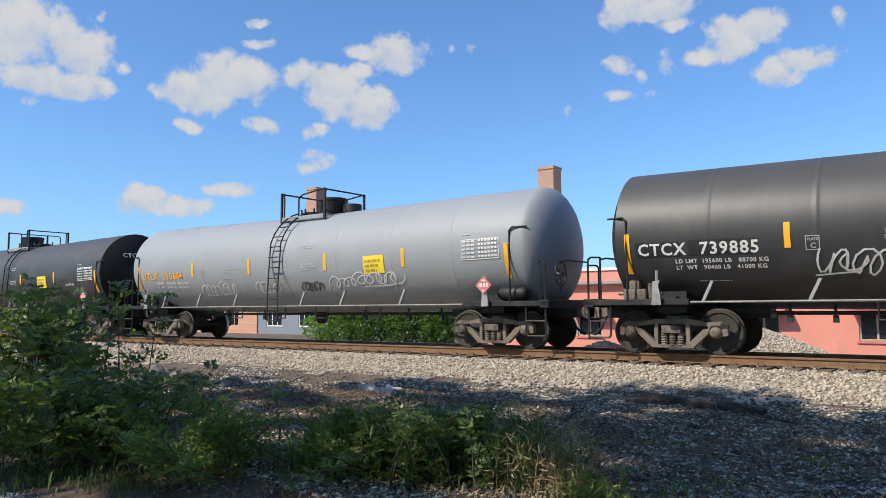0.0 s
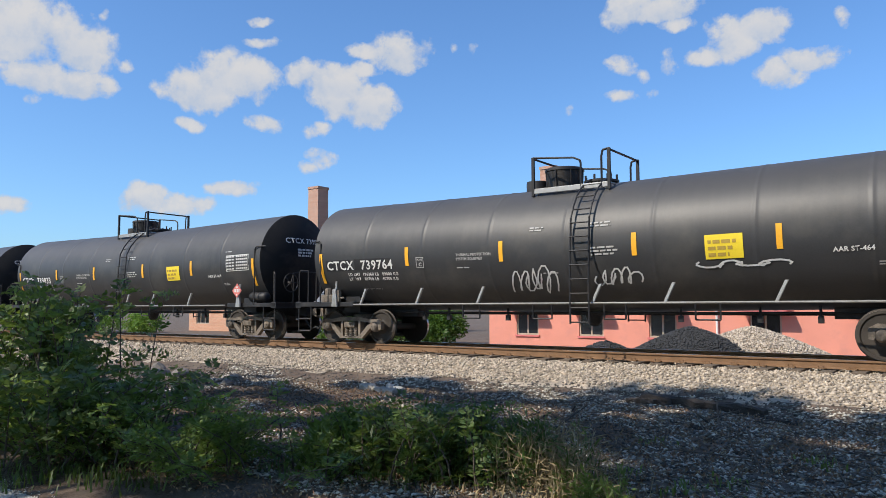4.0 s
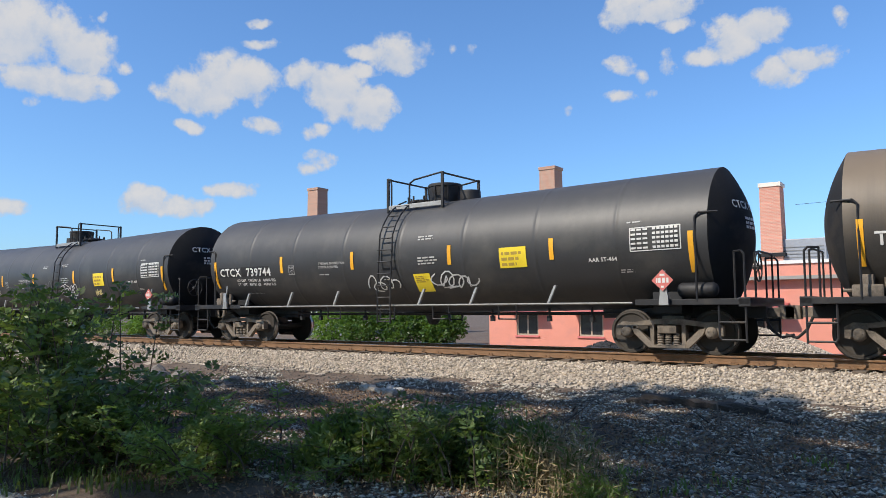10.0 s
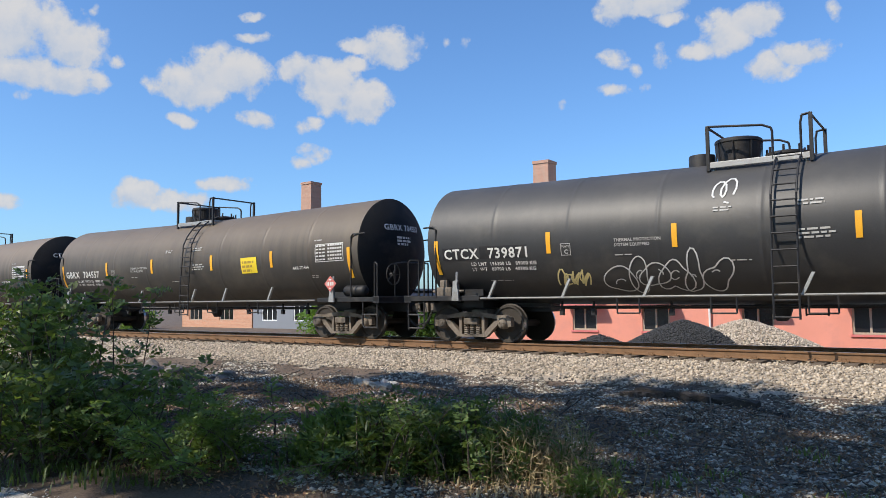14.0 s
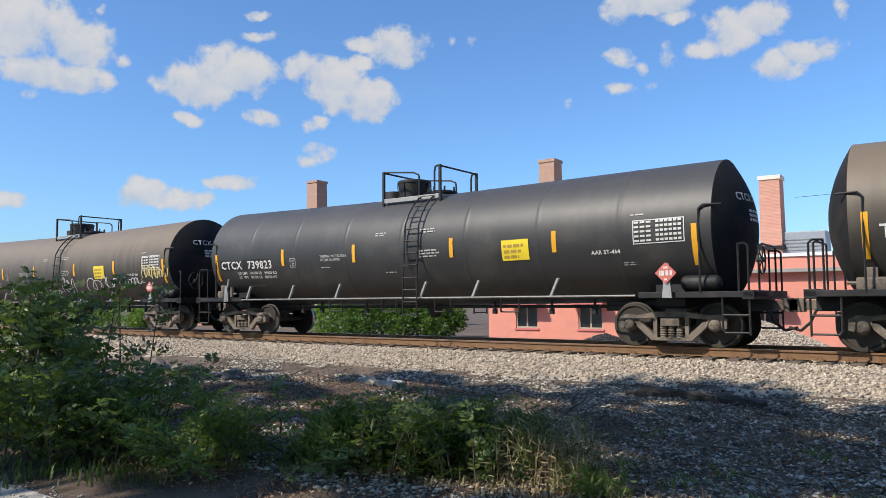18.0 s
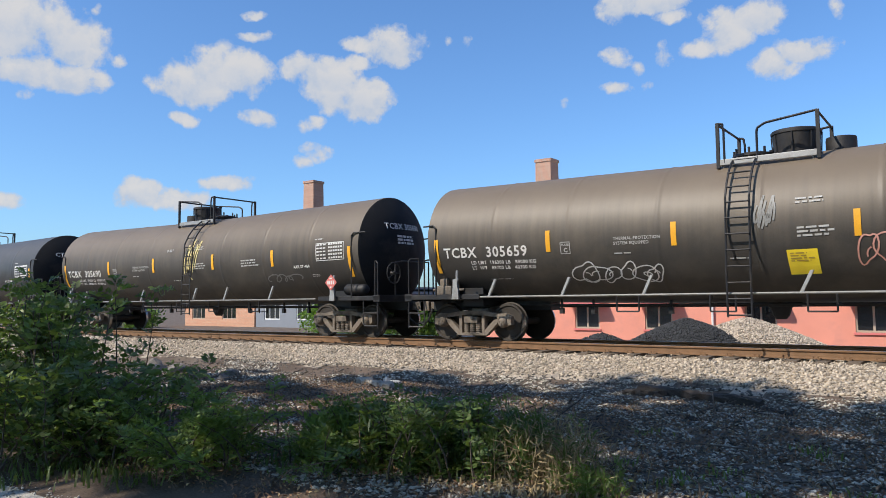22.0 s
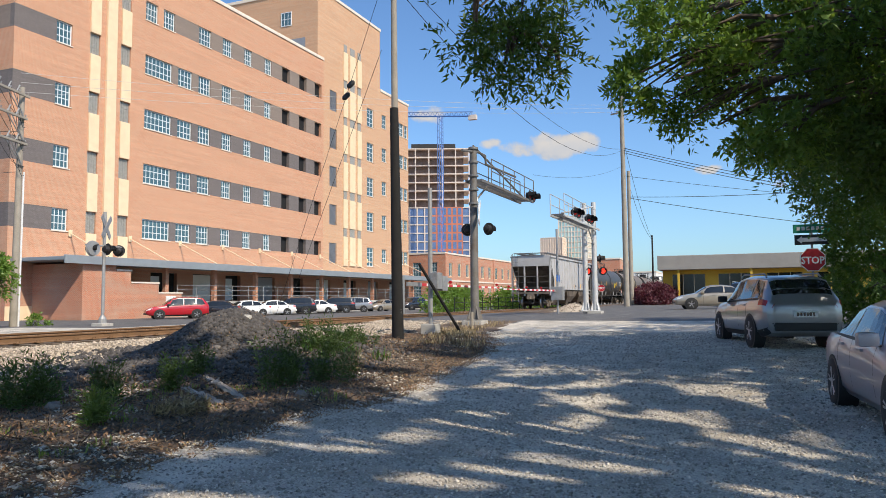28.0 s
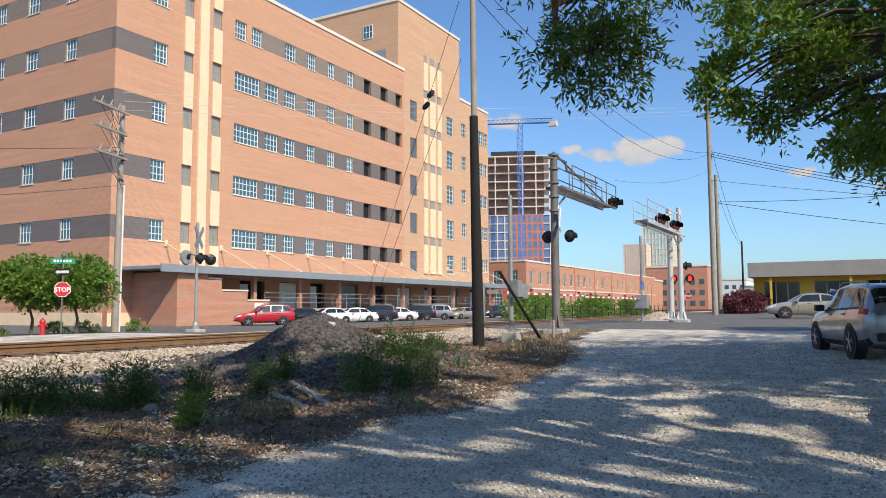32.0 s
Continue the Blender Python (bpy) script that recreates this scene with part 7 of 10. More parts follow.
rr = random.Random(9)
near = [(rr.gauss(-5.0, 0.9), rr.gauss(5.4, 0.35)) for _ in range(30)] + [(rr.gauss(-7.0, 0.6), rr.gauss(3.9, 0.25)) for _ in range(14)]
grass("grass_tufts", "green grass tufts along the road verge", near, 0.15, M["leaf_shade"], 1, 30, 0.18)
dry = [(rr.gauss(-3.1, 0.45), rr.gauss(5.6, 0.3)) for _ in range(34)]
grass("dry_grass", "dry straw-coloured grass", dry, 0.10, M["straw"], 2, 16, 0.2)
bank = [(x, road_edge(x) + rr.uniform(0.4, 2.0)) for x in (rr.uniform(18, 28) for _ in range(60))]
grass("dry_grass", "dry straw-coloured grass on the verge", bank, 0.16, M["straw"], 3, 30, 0.22)
bank = [(rr.gauss(5.6, 1.0), rr.gauss(9.7, 0.3)) for _ in range(14)] + [(rr.gauss(13.4, 0.6), rr.gauss(8.5, 0.3)) for _ in range(12)]
grass("grass_tufts", "green grass tufts on stony earth", bank, 0.25, M["leaf_dark"], 4, 40, 0.16)
spots = [(rr.uniform(-4, 10), rr.uniform(5.6, 9)) for _ in range(46)]
grass("grass_tufts", "sparse green weeds on rubble", spots, 0.10, M["leaf_lit"], 5, 18, 0.1)


def litter(seed, count, area, mat, name, label):
    """Dead leaves and twigs on the earth."""
    r = np.random.RandomState(seed)
    p = np.stack([area[0] + (area[1] - area[0]) * r.rand(count), area[2] + (area[3] - area[2]) * r.rand(count)], 1)
    p = p[[y > road_edge(x) - 0.2 for x, y in p]]
    o = np.array([(x, y, ground_z(x, y) + 0.012) for x, y in p])
    d = r.randn(len(o), 3)
    d[:, 2] = 0.15 * np.abs(d[:, 2])
    v, f = leaves((o, d), 2, 0.045, 0.018, seed, 0.0, 0.8)
    v[:, 2] = np.maximum(v[:, 2], np.repeat(o[:, 2], 8) - 0.005)
    tagged(new(name, fast_mesh(name, v, f, [mat])), label, "leaf litter", kind="stuff")


litter(3, 7000, (-12, 18, 4, 11.5), M["straw"], "leaf_litter", "pale dead leaves and straw on the earth")
litter(4, 46000, (-12, 22, 4, 11.3), M["dead_leaf"], "leaf_litter", "brown dead leaves and twigs on the earth")

# green growth across the track, and the dark gravel heap there
for i, (x, y, s, h, mat) in enumerate(((-36.5, 37.0, 1.9, 2.3, "leaf"), (-33.2, 36.5, 1.7, 2.0, "leaf_dark"), (-30.0, 37.0, 1.5, 2.0, "leaf_dark"), (-27.5, 37.4, 1.2, 2.0, "leaf_dark"), (-70, 38.5, 2.8, 2.2, "leaf"), (-64, 39.5, 1.8, 1.6, "leaf"))):
    shrub("bush", x, y, [((0, 0, h * 0.5), (s, s * 0.7, h * 0.5), 420), ((s * 0.5, 0.2, h * 0.7), (s * 0.6, s * 0.5, h * 0.35), 200), ((-s * 0.5, 0.1, h * 0.6), (s * 0.6, s * 0.5, h * 0.4), 200)], (0.22, 0.12, 7), mat, "rounded green bush beside low buildings", 80 + i, 8, "bush")


def heap(x, y, r, h, n, seed, label, mat="stone"):
    bm = bmesh.new()
    k, m = 28, 9
    rings = []
    for j in range(m):
        t = j / (m - 1)
        ring = []
        for i in range(k):
            a = 6.2832 * i / k
            q = r * (1 - t) * (1 + 0.12 * noise.noise((math.cos(a) * 1.5, math.sin(a) * 1.5, seed)))
            ring.append(bm.verts.new((q * math.cos(a), q * math.sin(a) * 0.8, h * (1 - (1 - t) ** 1.25) + 0.06 * noise.noise((q * math.cos(a) * 3, q * math.sin(a) * 3, seed)))))
        rings.append(ring)
    for a, b in zip(rings, rings[1:]):
        for i in range(k):
            j = (i + 1) % k
            bm.faces.new((a[i], a[j], b[j], b[i]))
    bm.faces.new(rings[-1])
    z = ground_z(x, y)
    t = thing("gravel_heap", pose(x, y, z - 0.05), label, "gravel heap", "gravel heaps across the track")
    part("gravel_mass", bm, M[mat], t, smooth=True)
    q = np.random.RandomState(seed)
    rad, ang = np.sqrt(q.rand(n)), q.rand(n) * 6.28
    px, py = rad * r * np.cos(ang), rad * r * 0.8 * np.sin(ang)
    pz = h * (1 - np.clip(rad, 0, 1) ** 1.25)
    v = OCTA[None] * (0.5 + q.rand(n, 6, 1)) * 0.042
    v = v + np.stack([px, py, pz + 0.03], 1)[:, None]
    f = OCTA_F[None] + 6 * np.arange(n)[:, None, None]
    part("stone_cover", fast_mesh("stone_cover", v.reshape(-1, 3), f.reshape(-1, 3), [M[mat]]), None, t, kind="stuff")


heap(-9.2, 29.0, 3.3, 1.5, 9000, 5, "conical heap of black crushed stone", "black_stone")
heap(-7.3, 30.4, 3.7, 1.5, 9000, 8, "broad heap of pale crushed stone", "stone")
heap(-12.9, 29.3, 2.1, 0.85, 1500, 6, "low heap of black crushed stone", "black_stone")

# ---- the brick warehouse beyond the track ----
_win = {}


def window_meshes(w, h, cols, rows, bar=0.045):
    rows = max(2, rows - 1)
    key = (round(w, 2), round(h, 2), cols, rows)
    if key not in _win:
        bm = bmesh.new()
        t = 0.07
        for a, b, c, d in ((0, w, 0, t), (0, w, h - t, h), (0, t, t, h - t), (w - t, w, t, h - t)):
            box(bm, a, b, 0.10, 0.17, c, d)
        for i in range(1, cols):
            x = w * i / cols
            box(bm, x - bar / 2, x + bar / 2, 0.11, 0.16, t, h - t)
        for i in range(1, rows):
            z = h * i / rows
            box(bm, t, w - t, 0.115, 0.155, z - bar / 2, z + bar / 2)
        f = finish("window", bm, M["frame_white"])
        bm = bmesh.new()
        box(bm, t, w - t, 0.132, 0.14, t, h - t)
        _win[key] = (f, finish("pane", bm, M["pane"]))
    return _win[key]


def put_window(parent, m, w, h, cols, rows):
    f, p = window_meshes(w, h, cols, rows)
    ob = part("window", f, None, parent, at=m)
    part("pane", p, None, ob)


def facade(parent, m, length, bottom, top, rows, wall, thick=0.35):
    """A wall with real openings. rows: (z0, z1, [(u0, u1, what, cols, lights)], [(u0, u1, band material)])."""
    z = bottom
    for z0, z1, holes, bands in rows:
        bm = bmesh.new()
        box(bm, 0, length, 0, thick, z, z0)
        part("wall_band", bm, wall, parent, at=m)
        edges = [0] + [e for h in holes for e in h[:2]] + [length]
        cover = {}
        for a, b in zip(edges[::2], edges[1::2]):
            if b - a < 0.01:
                continue
            mat = wall
            for ba, bb, bmat in bands:
                if ba - 0.01 <= a and b <= bb + 0.01:
                    mat = bmat
            if mat is wall:
                bm = bmesh.new()
                box(bm, a, b, 0, thick, z0, z1)
                part("pier", bm, wall, parent, at=m)
            else:
                cover.setdefault(mat, []).append((a, b))
        for mat, spans in cover.items():
            for a, b in spans:
                bm = bmesh.new()
                box(bm, a, b, 0.012, thick, z0, z1)
                part("band_panel", bm, mat, parent, at=m)
        for a, b, what, cols, lights in holes:
            if what == "window":
                put_window(parent, m @ Matrix.Translation((a, 0, z0)), b - a, z1 - z0, cols, lights)
                bm = bmesh.new()
                box(bm, a - 0.05, b + 0.05, -0.05, 0.1, z0 - 0.06, z0)
                part("sill", bm, M["stone_cap"], parent, at=m)
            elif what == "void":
                # a black panel stands for the darkness inside the opening
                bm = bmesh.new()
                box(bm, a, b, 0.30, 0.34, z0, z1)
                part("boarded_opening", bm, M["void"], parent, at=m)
            elif what == "louvre":
                bm = bmesh.new()
                box(bm, a, b, 0.12, 0.16, z0, z1)
                zz = z0 + 0.05
                while zz < z1 - 0.05:
                    box(bm, a + 0.03, b - 0.03, 0.07, 0.125, zz, zz + 0.035)
                    zz += 0.09
                part("louvre", bm, M["louvre"], parent, at=m)
            elif what == "block":
                bm = bmesh.new()
                box(bm, a, b, 0.10, 0.2, z0, z1)
                n = 4
                for i in range(n):
                    for j in range(6):
                        u, v = a + (b - a) * i / n, z0 + (z1 - z0) * j / 6
                        box(bm, u + 0.01, u + (b - a) / n - 0.01, 0.08, 0.1, v + 0.01, v + (z1 - z0) / 6 - 0.01)
                part("glass_block_panel", bm, M["glass_block"], parent, at=m)
        z = z1
    bm = bmesh.new()
    box(bm, 0, length, 0, thick, z, top)
    part("wall_band", bm, wall, parent, at=m)


BX, BY = 27.8, 38.0
STOREY = 3.78
BIG = 1.35                    # the drawing's units in metres
TOPS = [6.35 + STOREY * i for i in range(5)]
warehouse = thing("brick_warehouse", Matrix.Translation((BX * BIG, BY * BIG, -0.266)) @ Matrix.Scale(BIG, 4), "six-storey orange brick warehouse with grey window bands and cream pilasters", "building")
W1, WB = [], None
rows = []
for i, zt in enumerate(TOPS):
    z0, z1 = zt - 1.34, zt
    off = lambda v: v - BX
    holes = [(off(30.53), off(31.62), "window", 4, 4), (off(32.91), off(33.67), "block", 0, 0), (off(35.36), off(36.16), "block", 0, 0)]
    if i == 4:
        wins = [(37.43, 38.55, 4), (39.08, 40.17, 4)]
    else:
        wins = [(37.46, 39.98, 7), (40.58, 42.02, 4)]
    wins += [(42.69, 44.0, 4), (45.34, 46.46, 4), (48.0, 49.0, 4), (50.7, 51.66, 4)]
    for a, b, c in wins:
        holes.append((off(a), off(b), "window", c, 4))
    for a, b in ((53.24, 54.38), (55.88, 57.06), (58.45, 59.62)):
        holes.append((off(a), off(b), "void", 0, 0))
    dark = M["band_pale"] if i >= 3 else M["band_grey"]
    bands = [(0, off(30.53), M["band_grey"]), (off(40.17) if i == 4 else off(39.98), off(58.45), dark)]
    rows.append((z0, z1, holes, bands))
facade(warehouse, pose(0, 0, 0), 32.2, 2.9, 24.0, rows, M["brick_big"])
# cream pilaster and the cream panels between the glass-block lights
for a, b in ((34.14, 34.91),):
    bm = bmesh.new()
    bevelled(bm, a - BX, b - BX, -0.16, -0.003, 3.3, 22.6, 0.02)
    part("pilaster", bm, M["cream"], warehouse)
for a, b in ((32.91, 33.67), (35.36, 36.16)):
    for i, zt in enumerate(TOPS):
        top = TOPS[i + 1] - 1.34 if i < 4 else 22.6
        bm = bmesh.new()
        bevelled(bm, a - BX, b - BX, -0.10, -0.003, zt + 0.02, top - 0.02, 0.015)
        part("cream_panel", bm, M["cream"], warehouse)
    bm = bmesh.new()
    bevelled(bm, a - BX, b - BX, -0.10, -0.003, 3.3, TOPS[0] - 1.36, 0.015)
    part("cream_panel", bm, M["cream"], warehouse)
# the side wall
left_wins = [(41.70, 42.88), (45.72, 47.10), (49.52, 50.64), (51.73, 53.10), (54.01, 55.55), (57.18, 58.5), (61.2, 62.5), (64.8, 66.0), (68.4, 69.6), (72.5, 73.8), (76.2, 77.5), (80, 81.3), (84, 85.3), (87.6, 88.9)]
rows = []
L = 52.4
for i, zt in enumerate([2.57] + TOPS):
    holes = [(L - (b - BY), L - (a - BY), "window", 4, 3) for a, b in reversed(left_wins)]
    bands = [] if i == 0 else [(L - (58.5 - BY), L - 0.352, M["band_pale"] if i >= 4 else M["band_grey"]), (0, L - (58.5 - BY), M["band_grey"])]
    rows.append((zt - 1.34, zt, holes, bands))
facade(warehouse, pose(0, L, 0, 0, 0, -90), L - 0.352, -0.3, 24.0, rows, M["brick_big"])
# a plain rear wall closes the block; black sheets paint the darkness of its rooms
bm = bmesh.new()
box(bm, 0.35, 51.0, L - 0.35, L, -0.3, 24.0)
part("rear_wall", bm, M["brick_big"], warehouse)
bm = bmesh.new()
box(bm, 0.36, 32.2, 0.36, L - 0.36, 23.2, 23.4)
part("roof_deck", bm, M["grey_fascia"], warehouse)
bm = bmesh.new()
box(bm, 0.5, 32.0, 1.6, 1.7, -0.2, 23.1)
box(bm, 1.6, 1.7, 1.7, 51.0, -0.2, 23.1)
part("inner_wall", bm, M["void"], warehouse, "black sheet standing for the unlit interior behind the windows")
for a, b, c, d in ((-0.06, 32.2, -0.08, 0.45), (-0.06, 0.45, 0.45, L)):
    bm = bmesh.new()
    bevelled(bm, a, b, c, d, 24.0, 24.28, 0.03)
    part("coping", bm, M["stone_cap"], warehouse, "pale coping stone")
sign = bmesh.new()
for i in range(9):
    bevelled(sign, 0.9, 1.05, 14.4 + i * 1.5, 15.4 + i * 1.5, 24.3, 26.0, 0.04)
box(sign, 1.06, 1.2, 14.2, 27.6, 24.0, 24.6)
part("roof_sign", sign, M["sign_red"], warehouse, "red rooftop letter shapes")
# penthouse block and far wing
pent = pose(31.1, 0.0, 0)
rows = []
for i, zt in enumerate(TOPS):
    rows.append((zt - 2.0, zt, [(2.2, 3.55, "louvre", 0, 0), (9.7, 11.2, "window", 2, 5)], []))
bm = bmesh.new()
facade(warehouse, pose(32.2, 0.004, 0), 11.6, 2.9, 30.8, [(a, b, [(u0 - 1.1, u1 - 1.1, w, c, l) for u0, u1, w, c, l in h], bd) for a, b, h, bd in rows], M["brick_tan"])
for a, b in ((63.65, 64.43), (64.88, 65.99), (66.45, 67.29)):
    for i in range(6):
        z0 = 4.2 + i * STOREY
        bm = bmesh.new()
        bevelled(bm, a - BX, b - BX, -0.12, 0.0, z0, z0 + STOREY - 0.85, 0.02)
        part("cream_panel", bm, M["cream"], warehouse)
        bm = bmesh.new()
        box(bm, a - BX + 0.1, b - BX - 0.1, -0.05, -0.003, z0 + STOREY - 0.83, z0 + STOREY - 0.02)
        part("grille", bm, M["glass_block"], warehouse)
bm = bmesh.new()
box(bm, 31.1, 31.45, 0.36, 13.0, 23.4, 30.8)
box(bm, 43.45, 43.8, 0.36, 13.0, 2.9, 30.8)
box(bm, 31.45, 43.45, 12.65, 13.0, 23.4, 30.8)
part("penthouse_wall", bm, M["brick_tan"], warehouse)
bm = bmesh.new()
box(bm, 31.1, 32.2, 0.002, 0.36, 24.3, 30.8)
part("penthouse_corner", bm, M["brick_tan"], warehouse)
for m_, w, h, what in ((pose(31.09, 8.6, 27.3, 0, 0, -90), 1.3, 1.3, "louvre"), (pose(31.09, 4.2, 27.6, 0, 0, -90), 1.2, 1.4, "window"), (pose(31.09, 4.6, 24.4, 0, 0, -90), 3.2, 1.8, "louvre")):
    if what == "window":
        put_window(warehouse, m_ @ Matrix.Translation((0, -0.15, 0)), w, h, 3, 3)
    else:
        bm = bmesh.new()
        box(bm, 0, w, -0.03, 0.0, 0, h)
        part("vent_panel", bm, M["louvre"], warehouse, at=m_)
bm = bmesh.new()
bevelled(bm, 31.0, 43.9, -0.08, 13.1, 30.8, 31.1, 0.03)
part("coping", bm, M["stone_cap"], warehouse, "pale coping stone")
for x in (38.6, 40.0, 41.2):
    bm = bmesh.new()
    bevelled(bm, x, x + 0.7, 2.0, 2.6, 31.1, 32.4, 0.05)
    part("roof_unit", bm, M["louvre"], warehouse)
bm = bmesh.new()
spin(bm, [(-1.5, 0.45), (-1.4, 0.7), (0.0, 0.7), (0.1, 0.45), (1.6, 0.45), (1.65, 0.1)], "x", 16, (28.2, 3.0, 24.4))
part("roof_duct", bm, M["silver"], warehouse, "silver rooftop fan duct", smooth=True)
rows = [(zt - 1.5, zt, [(0.4, 1.5, "window", 2, 4), (4.6, 5.9, "window", 3, 4), (6.0, 7.0, "window", 2, 4)], []) for zt in TOPS]
facade(warehouse, pose(43.8, 0.0, 0), 7.2, 2.9, 24.0, rows, M["brick_tan"])
bm = bmesh.new()
box(bm, 50.65, 51.0, 0.36, L - 0.36, -0.3, 24.0)
part("end_wall", bm, M["brick_tan"], warehouse)
bm = bmesh.new()
bevelled(bm, 43.8, 51.08, -0.08, 0.45, 24.0, 24.28, 0.03)
part("coping", bm, M["stone_cap"], warehouse, "pale coping stone")
# black sheets added for the darkness of the rooms here too
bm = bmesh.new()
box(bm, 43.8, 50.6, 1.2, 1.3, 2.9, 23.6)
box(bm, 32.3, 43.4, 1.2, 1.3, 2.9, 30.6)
part("inner_wall", bm, M["void"], warehouse, "black sheet standing for the unlit interior behind the windows")
# loading dock: canopy, platform, doors and railings
bm = bmesh.new()
bevelled(bm, 0.2, 54.0, -4.2, -0.003, 3.02, 3.22, 0.03)
bevelled(bm, 0.2, 54.0, -4.28, -4.16, 2.84, 3.30, 0.02)
part("dock_canopy", bm, M["canopy_metal"], warehouse)
for i in range(11):
    x = 4.0 + i * 4.6
    bm = bmesh.new()
    rod(bm, (x, -3.7, 3.2), (x, -0.05, 4.9), 0.035, 6)
    bevelled(bm, x - 0.12, x + 0.12, -0.10, -0.003, 4.7, 5.1, 0.02)
    part("canopy_tie", bm, M["cream"], warehouse)
    bm = bmesh.new()
    bevelled(bm, x - 0.14, x + 0.14, -3.3, -3.0, 0.74, 3.02, 0.02)
    part("canopy_post", bm, M["brick_red"], warehouse)
bm = bmesh.new()
box(bm, 9.0, 54.0, -3.8, -0.003, -0.3, 0.74)
part("dock_platform", bm, M["concrete"], warehouse)
doors = [(10.5, 13.0), (14.6, 16.8), (18.2, 20.0), (22.0, 24.6), (26.5, 28.8), (31.0, 33.5), (36.0, 38.4), (41.0, 43.2), (46.0, 48.4)]
facade(warehouse, pose(0, 0, 0), 51.0, -0.3, 2.898, [(0.78, 2.75, [(a, b, "void", 0, 0) for a, b in doors], [])], M["brick_red"])
for i, (a, b) in enumerate(doors):
    bm = bmesh.new()
    if i % 2:
        box(bm, a + 0.1, b - 0.1, 0.2, 0.26, 0.80, 2.70)
        part("dock_door", bm, M["white_wall"] if i % 4 == 1 else M["louvre"], warehouse)
    else:
        box(bm, a + 0.2, a + 1.0, 0.2, 0.26, 0.80, 2.5)
        part("dock_door", bm, M["frame_white"], warehouse)
bm = bmesh.new()
for z in (1.15, 1.5, 1.8):
    rod(bm, (9.0, -3.75, z), (54.0, -3.75, z), 0.022, 6)
for i in range(26):
    rod(bm, (9.0 + i * 1.8, -3.75, 0.74), (9.0 + i * 1.8, -3.75, 1.8), 0.022, 6)
part("dock_railing", bm, M["silver"], warehouse)
for x0, x1, h in ((1.6, 3.9, 2.9), (3.9, 5.0, 2.55), (5.0, 7.2, 1.85), (7.2, 9.2, 1.25)):
    bm = bmesh.new()
    box(bm, x0, x1, -3.95, -3.6, -0.3, h)
    part("ramp_wall", bm, M["brick_red"], warehouse)
    bm = bmesh.new()
    box(bm, x0 - 0.003, x1 + 0.05, -4.0, -3.55, h, h + 0.09)
    part("wall_cap", bm, M["stone_cap"], warehouse)
bm = bmesh.new()
box(bm, 1.6, 1.95, -3.6, -0.003, -0.3, 2.9)
part("ramp_wall", bm, M["brick_red"], warehouse)
bm = bmesh.new()
box(bm, -0.03, 0.0, 0.5, L, -0.32, 0.55)
box(bm, -0.03, 2.0, -0.03, -0.004, -0.32, 0.55)
part("plinth", bm, M["cream"], warehouse)
bm = bmesh.new()
box(bm, 7.8, 8.6, -4.02, -3.96, 0.5, 1.1)
part("notice_plate", bm, M["sign_white"], warehouse)

# ---- low buildings straight across the track ----
pink = thing("pink_building", pose(-24.0, 37.6, -1.3), "low salmon-painted masonry building with red awnings", "building")
pw, ph = 28.0, 4.3
spots = [1.9, 5.9, 9.9, 14.9, 19.6]
wins = [(u, u + 1.45, "none", 0, 0) for u in spots] + [(24.4, 25.6, "none", 0, 0)]
rows = [(0.72, 2.22, [w for w in wins], [])]
facade(pink, pose(0, 0, 0), pw, 0, ph, rows, M["pink"], 0.3)
for u in spots:
    bm = bmesh.new()
    for a, b, c, d in ((0, 1.45, 0, 0.09), (0, 1.45, 1.41, 1.5), (0, 0.09, 0.09, 1.41), (1.36, 1.45, 0.09, 1.41), (0.68, 0.77, 0.09, 1.41)):
        box(bm, a, b, 0.06, 0.16, c, d)
    w = part("window", bm, M["tan_frame"], pink, at=Matrix.Translation((u, 0, 0.72)))
    bm = bmesh.new()
    box(bm, 0.09, 1.36, 0.10, 0.12, 0.09, 1.41)
    part("pane", bm, M["dark_pane"], w)
    bm = bmesh.new()
    box(bm, -0.08, 1.53, -0.08, 0.05, -0.10, 0.0)
    part("sill", bm, M["pink_dark"], w)
    bm = bmesh.new()
    v = [bm.verts.new(p) for p in ((-0.4, 0, 1.75), (1.85, 0, 1.75), (1.85, -0.9, 1.52), (-0.4, -0.9, 1.52))]
    bm.faces.new(v)
    bmesh.ops.solidify(bm, geom=bm.faces[:], thickness=0.05)
    box(bm, -0.4, 1.85, -0.92, -0.88, 1.36, 1.54)
    part("awning", bm, M["pink_dark"], w, "rose-red awning")
bm = bmesh.new()
box(bm, 24.42, 25.58, 0.10, 0.16, 0.0, 2.4)
part("door", bm, M["blue_door"], pink, "blue door")
bm = bmesh.new()
box(bm, 24.4, 25.6, 0.05, 0.09, 2.0, 2.42)
part("door_head", bm, M["void"], pink)
t = lettering("Suite 7", 0.16, 1.1, 0.004)
part("door_sign", t, M["sign_white"], pink, "white suite lettering", at=Matrix.Translation((24.65, 0.04, 2.14)))
for a, b, c, d, z0, z1, mat, nm in ((0, pw, 0.3, 12, ph - 0.25, ph - 0.1, "white_wall", "roof_deck"), (-0.1, pw + 0.1, -0.08, 0.35, ph, ph + 0.16, "white_wall", "coping"),
                                   (0.0, 0.3, 0.3, 12, 0, ph, "pink", "side_wall"), (pw - 0.3, pw, 0.3, 12, 0, ph, "pink", "side_wall"), (0.3, pw - 0.3, 11.7, 12, 0, ph, "pink", "rear_wall")):
    bm = bmesh.new()
    box(bm, a, b, c, d, z0, z1)
    part(nm, bm, M[mat], pink)
bm = bmesh.new()
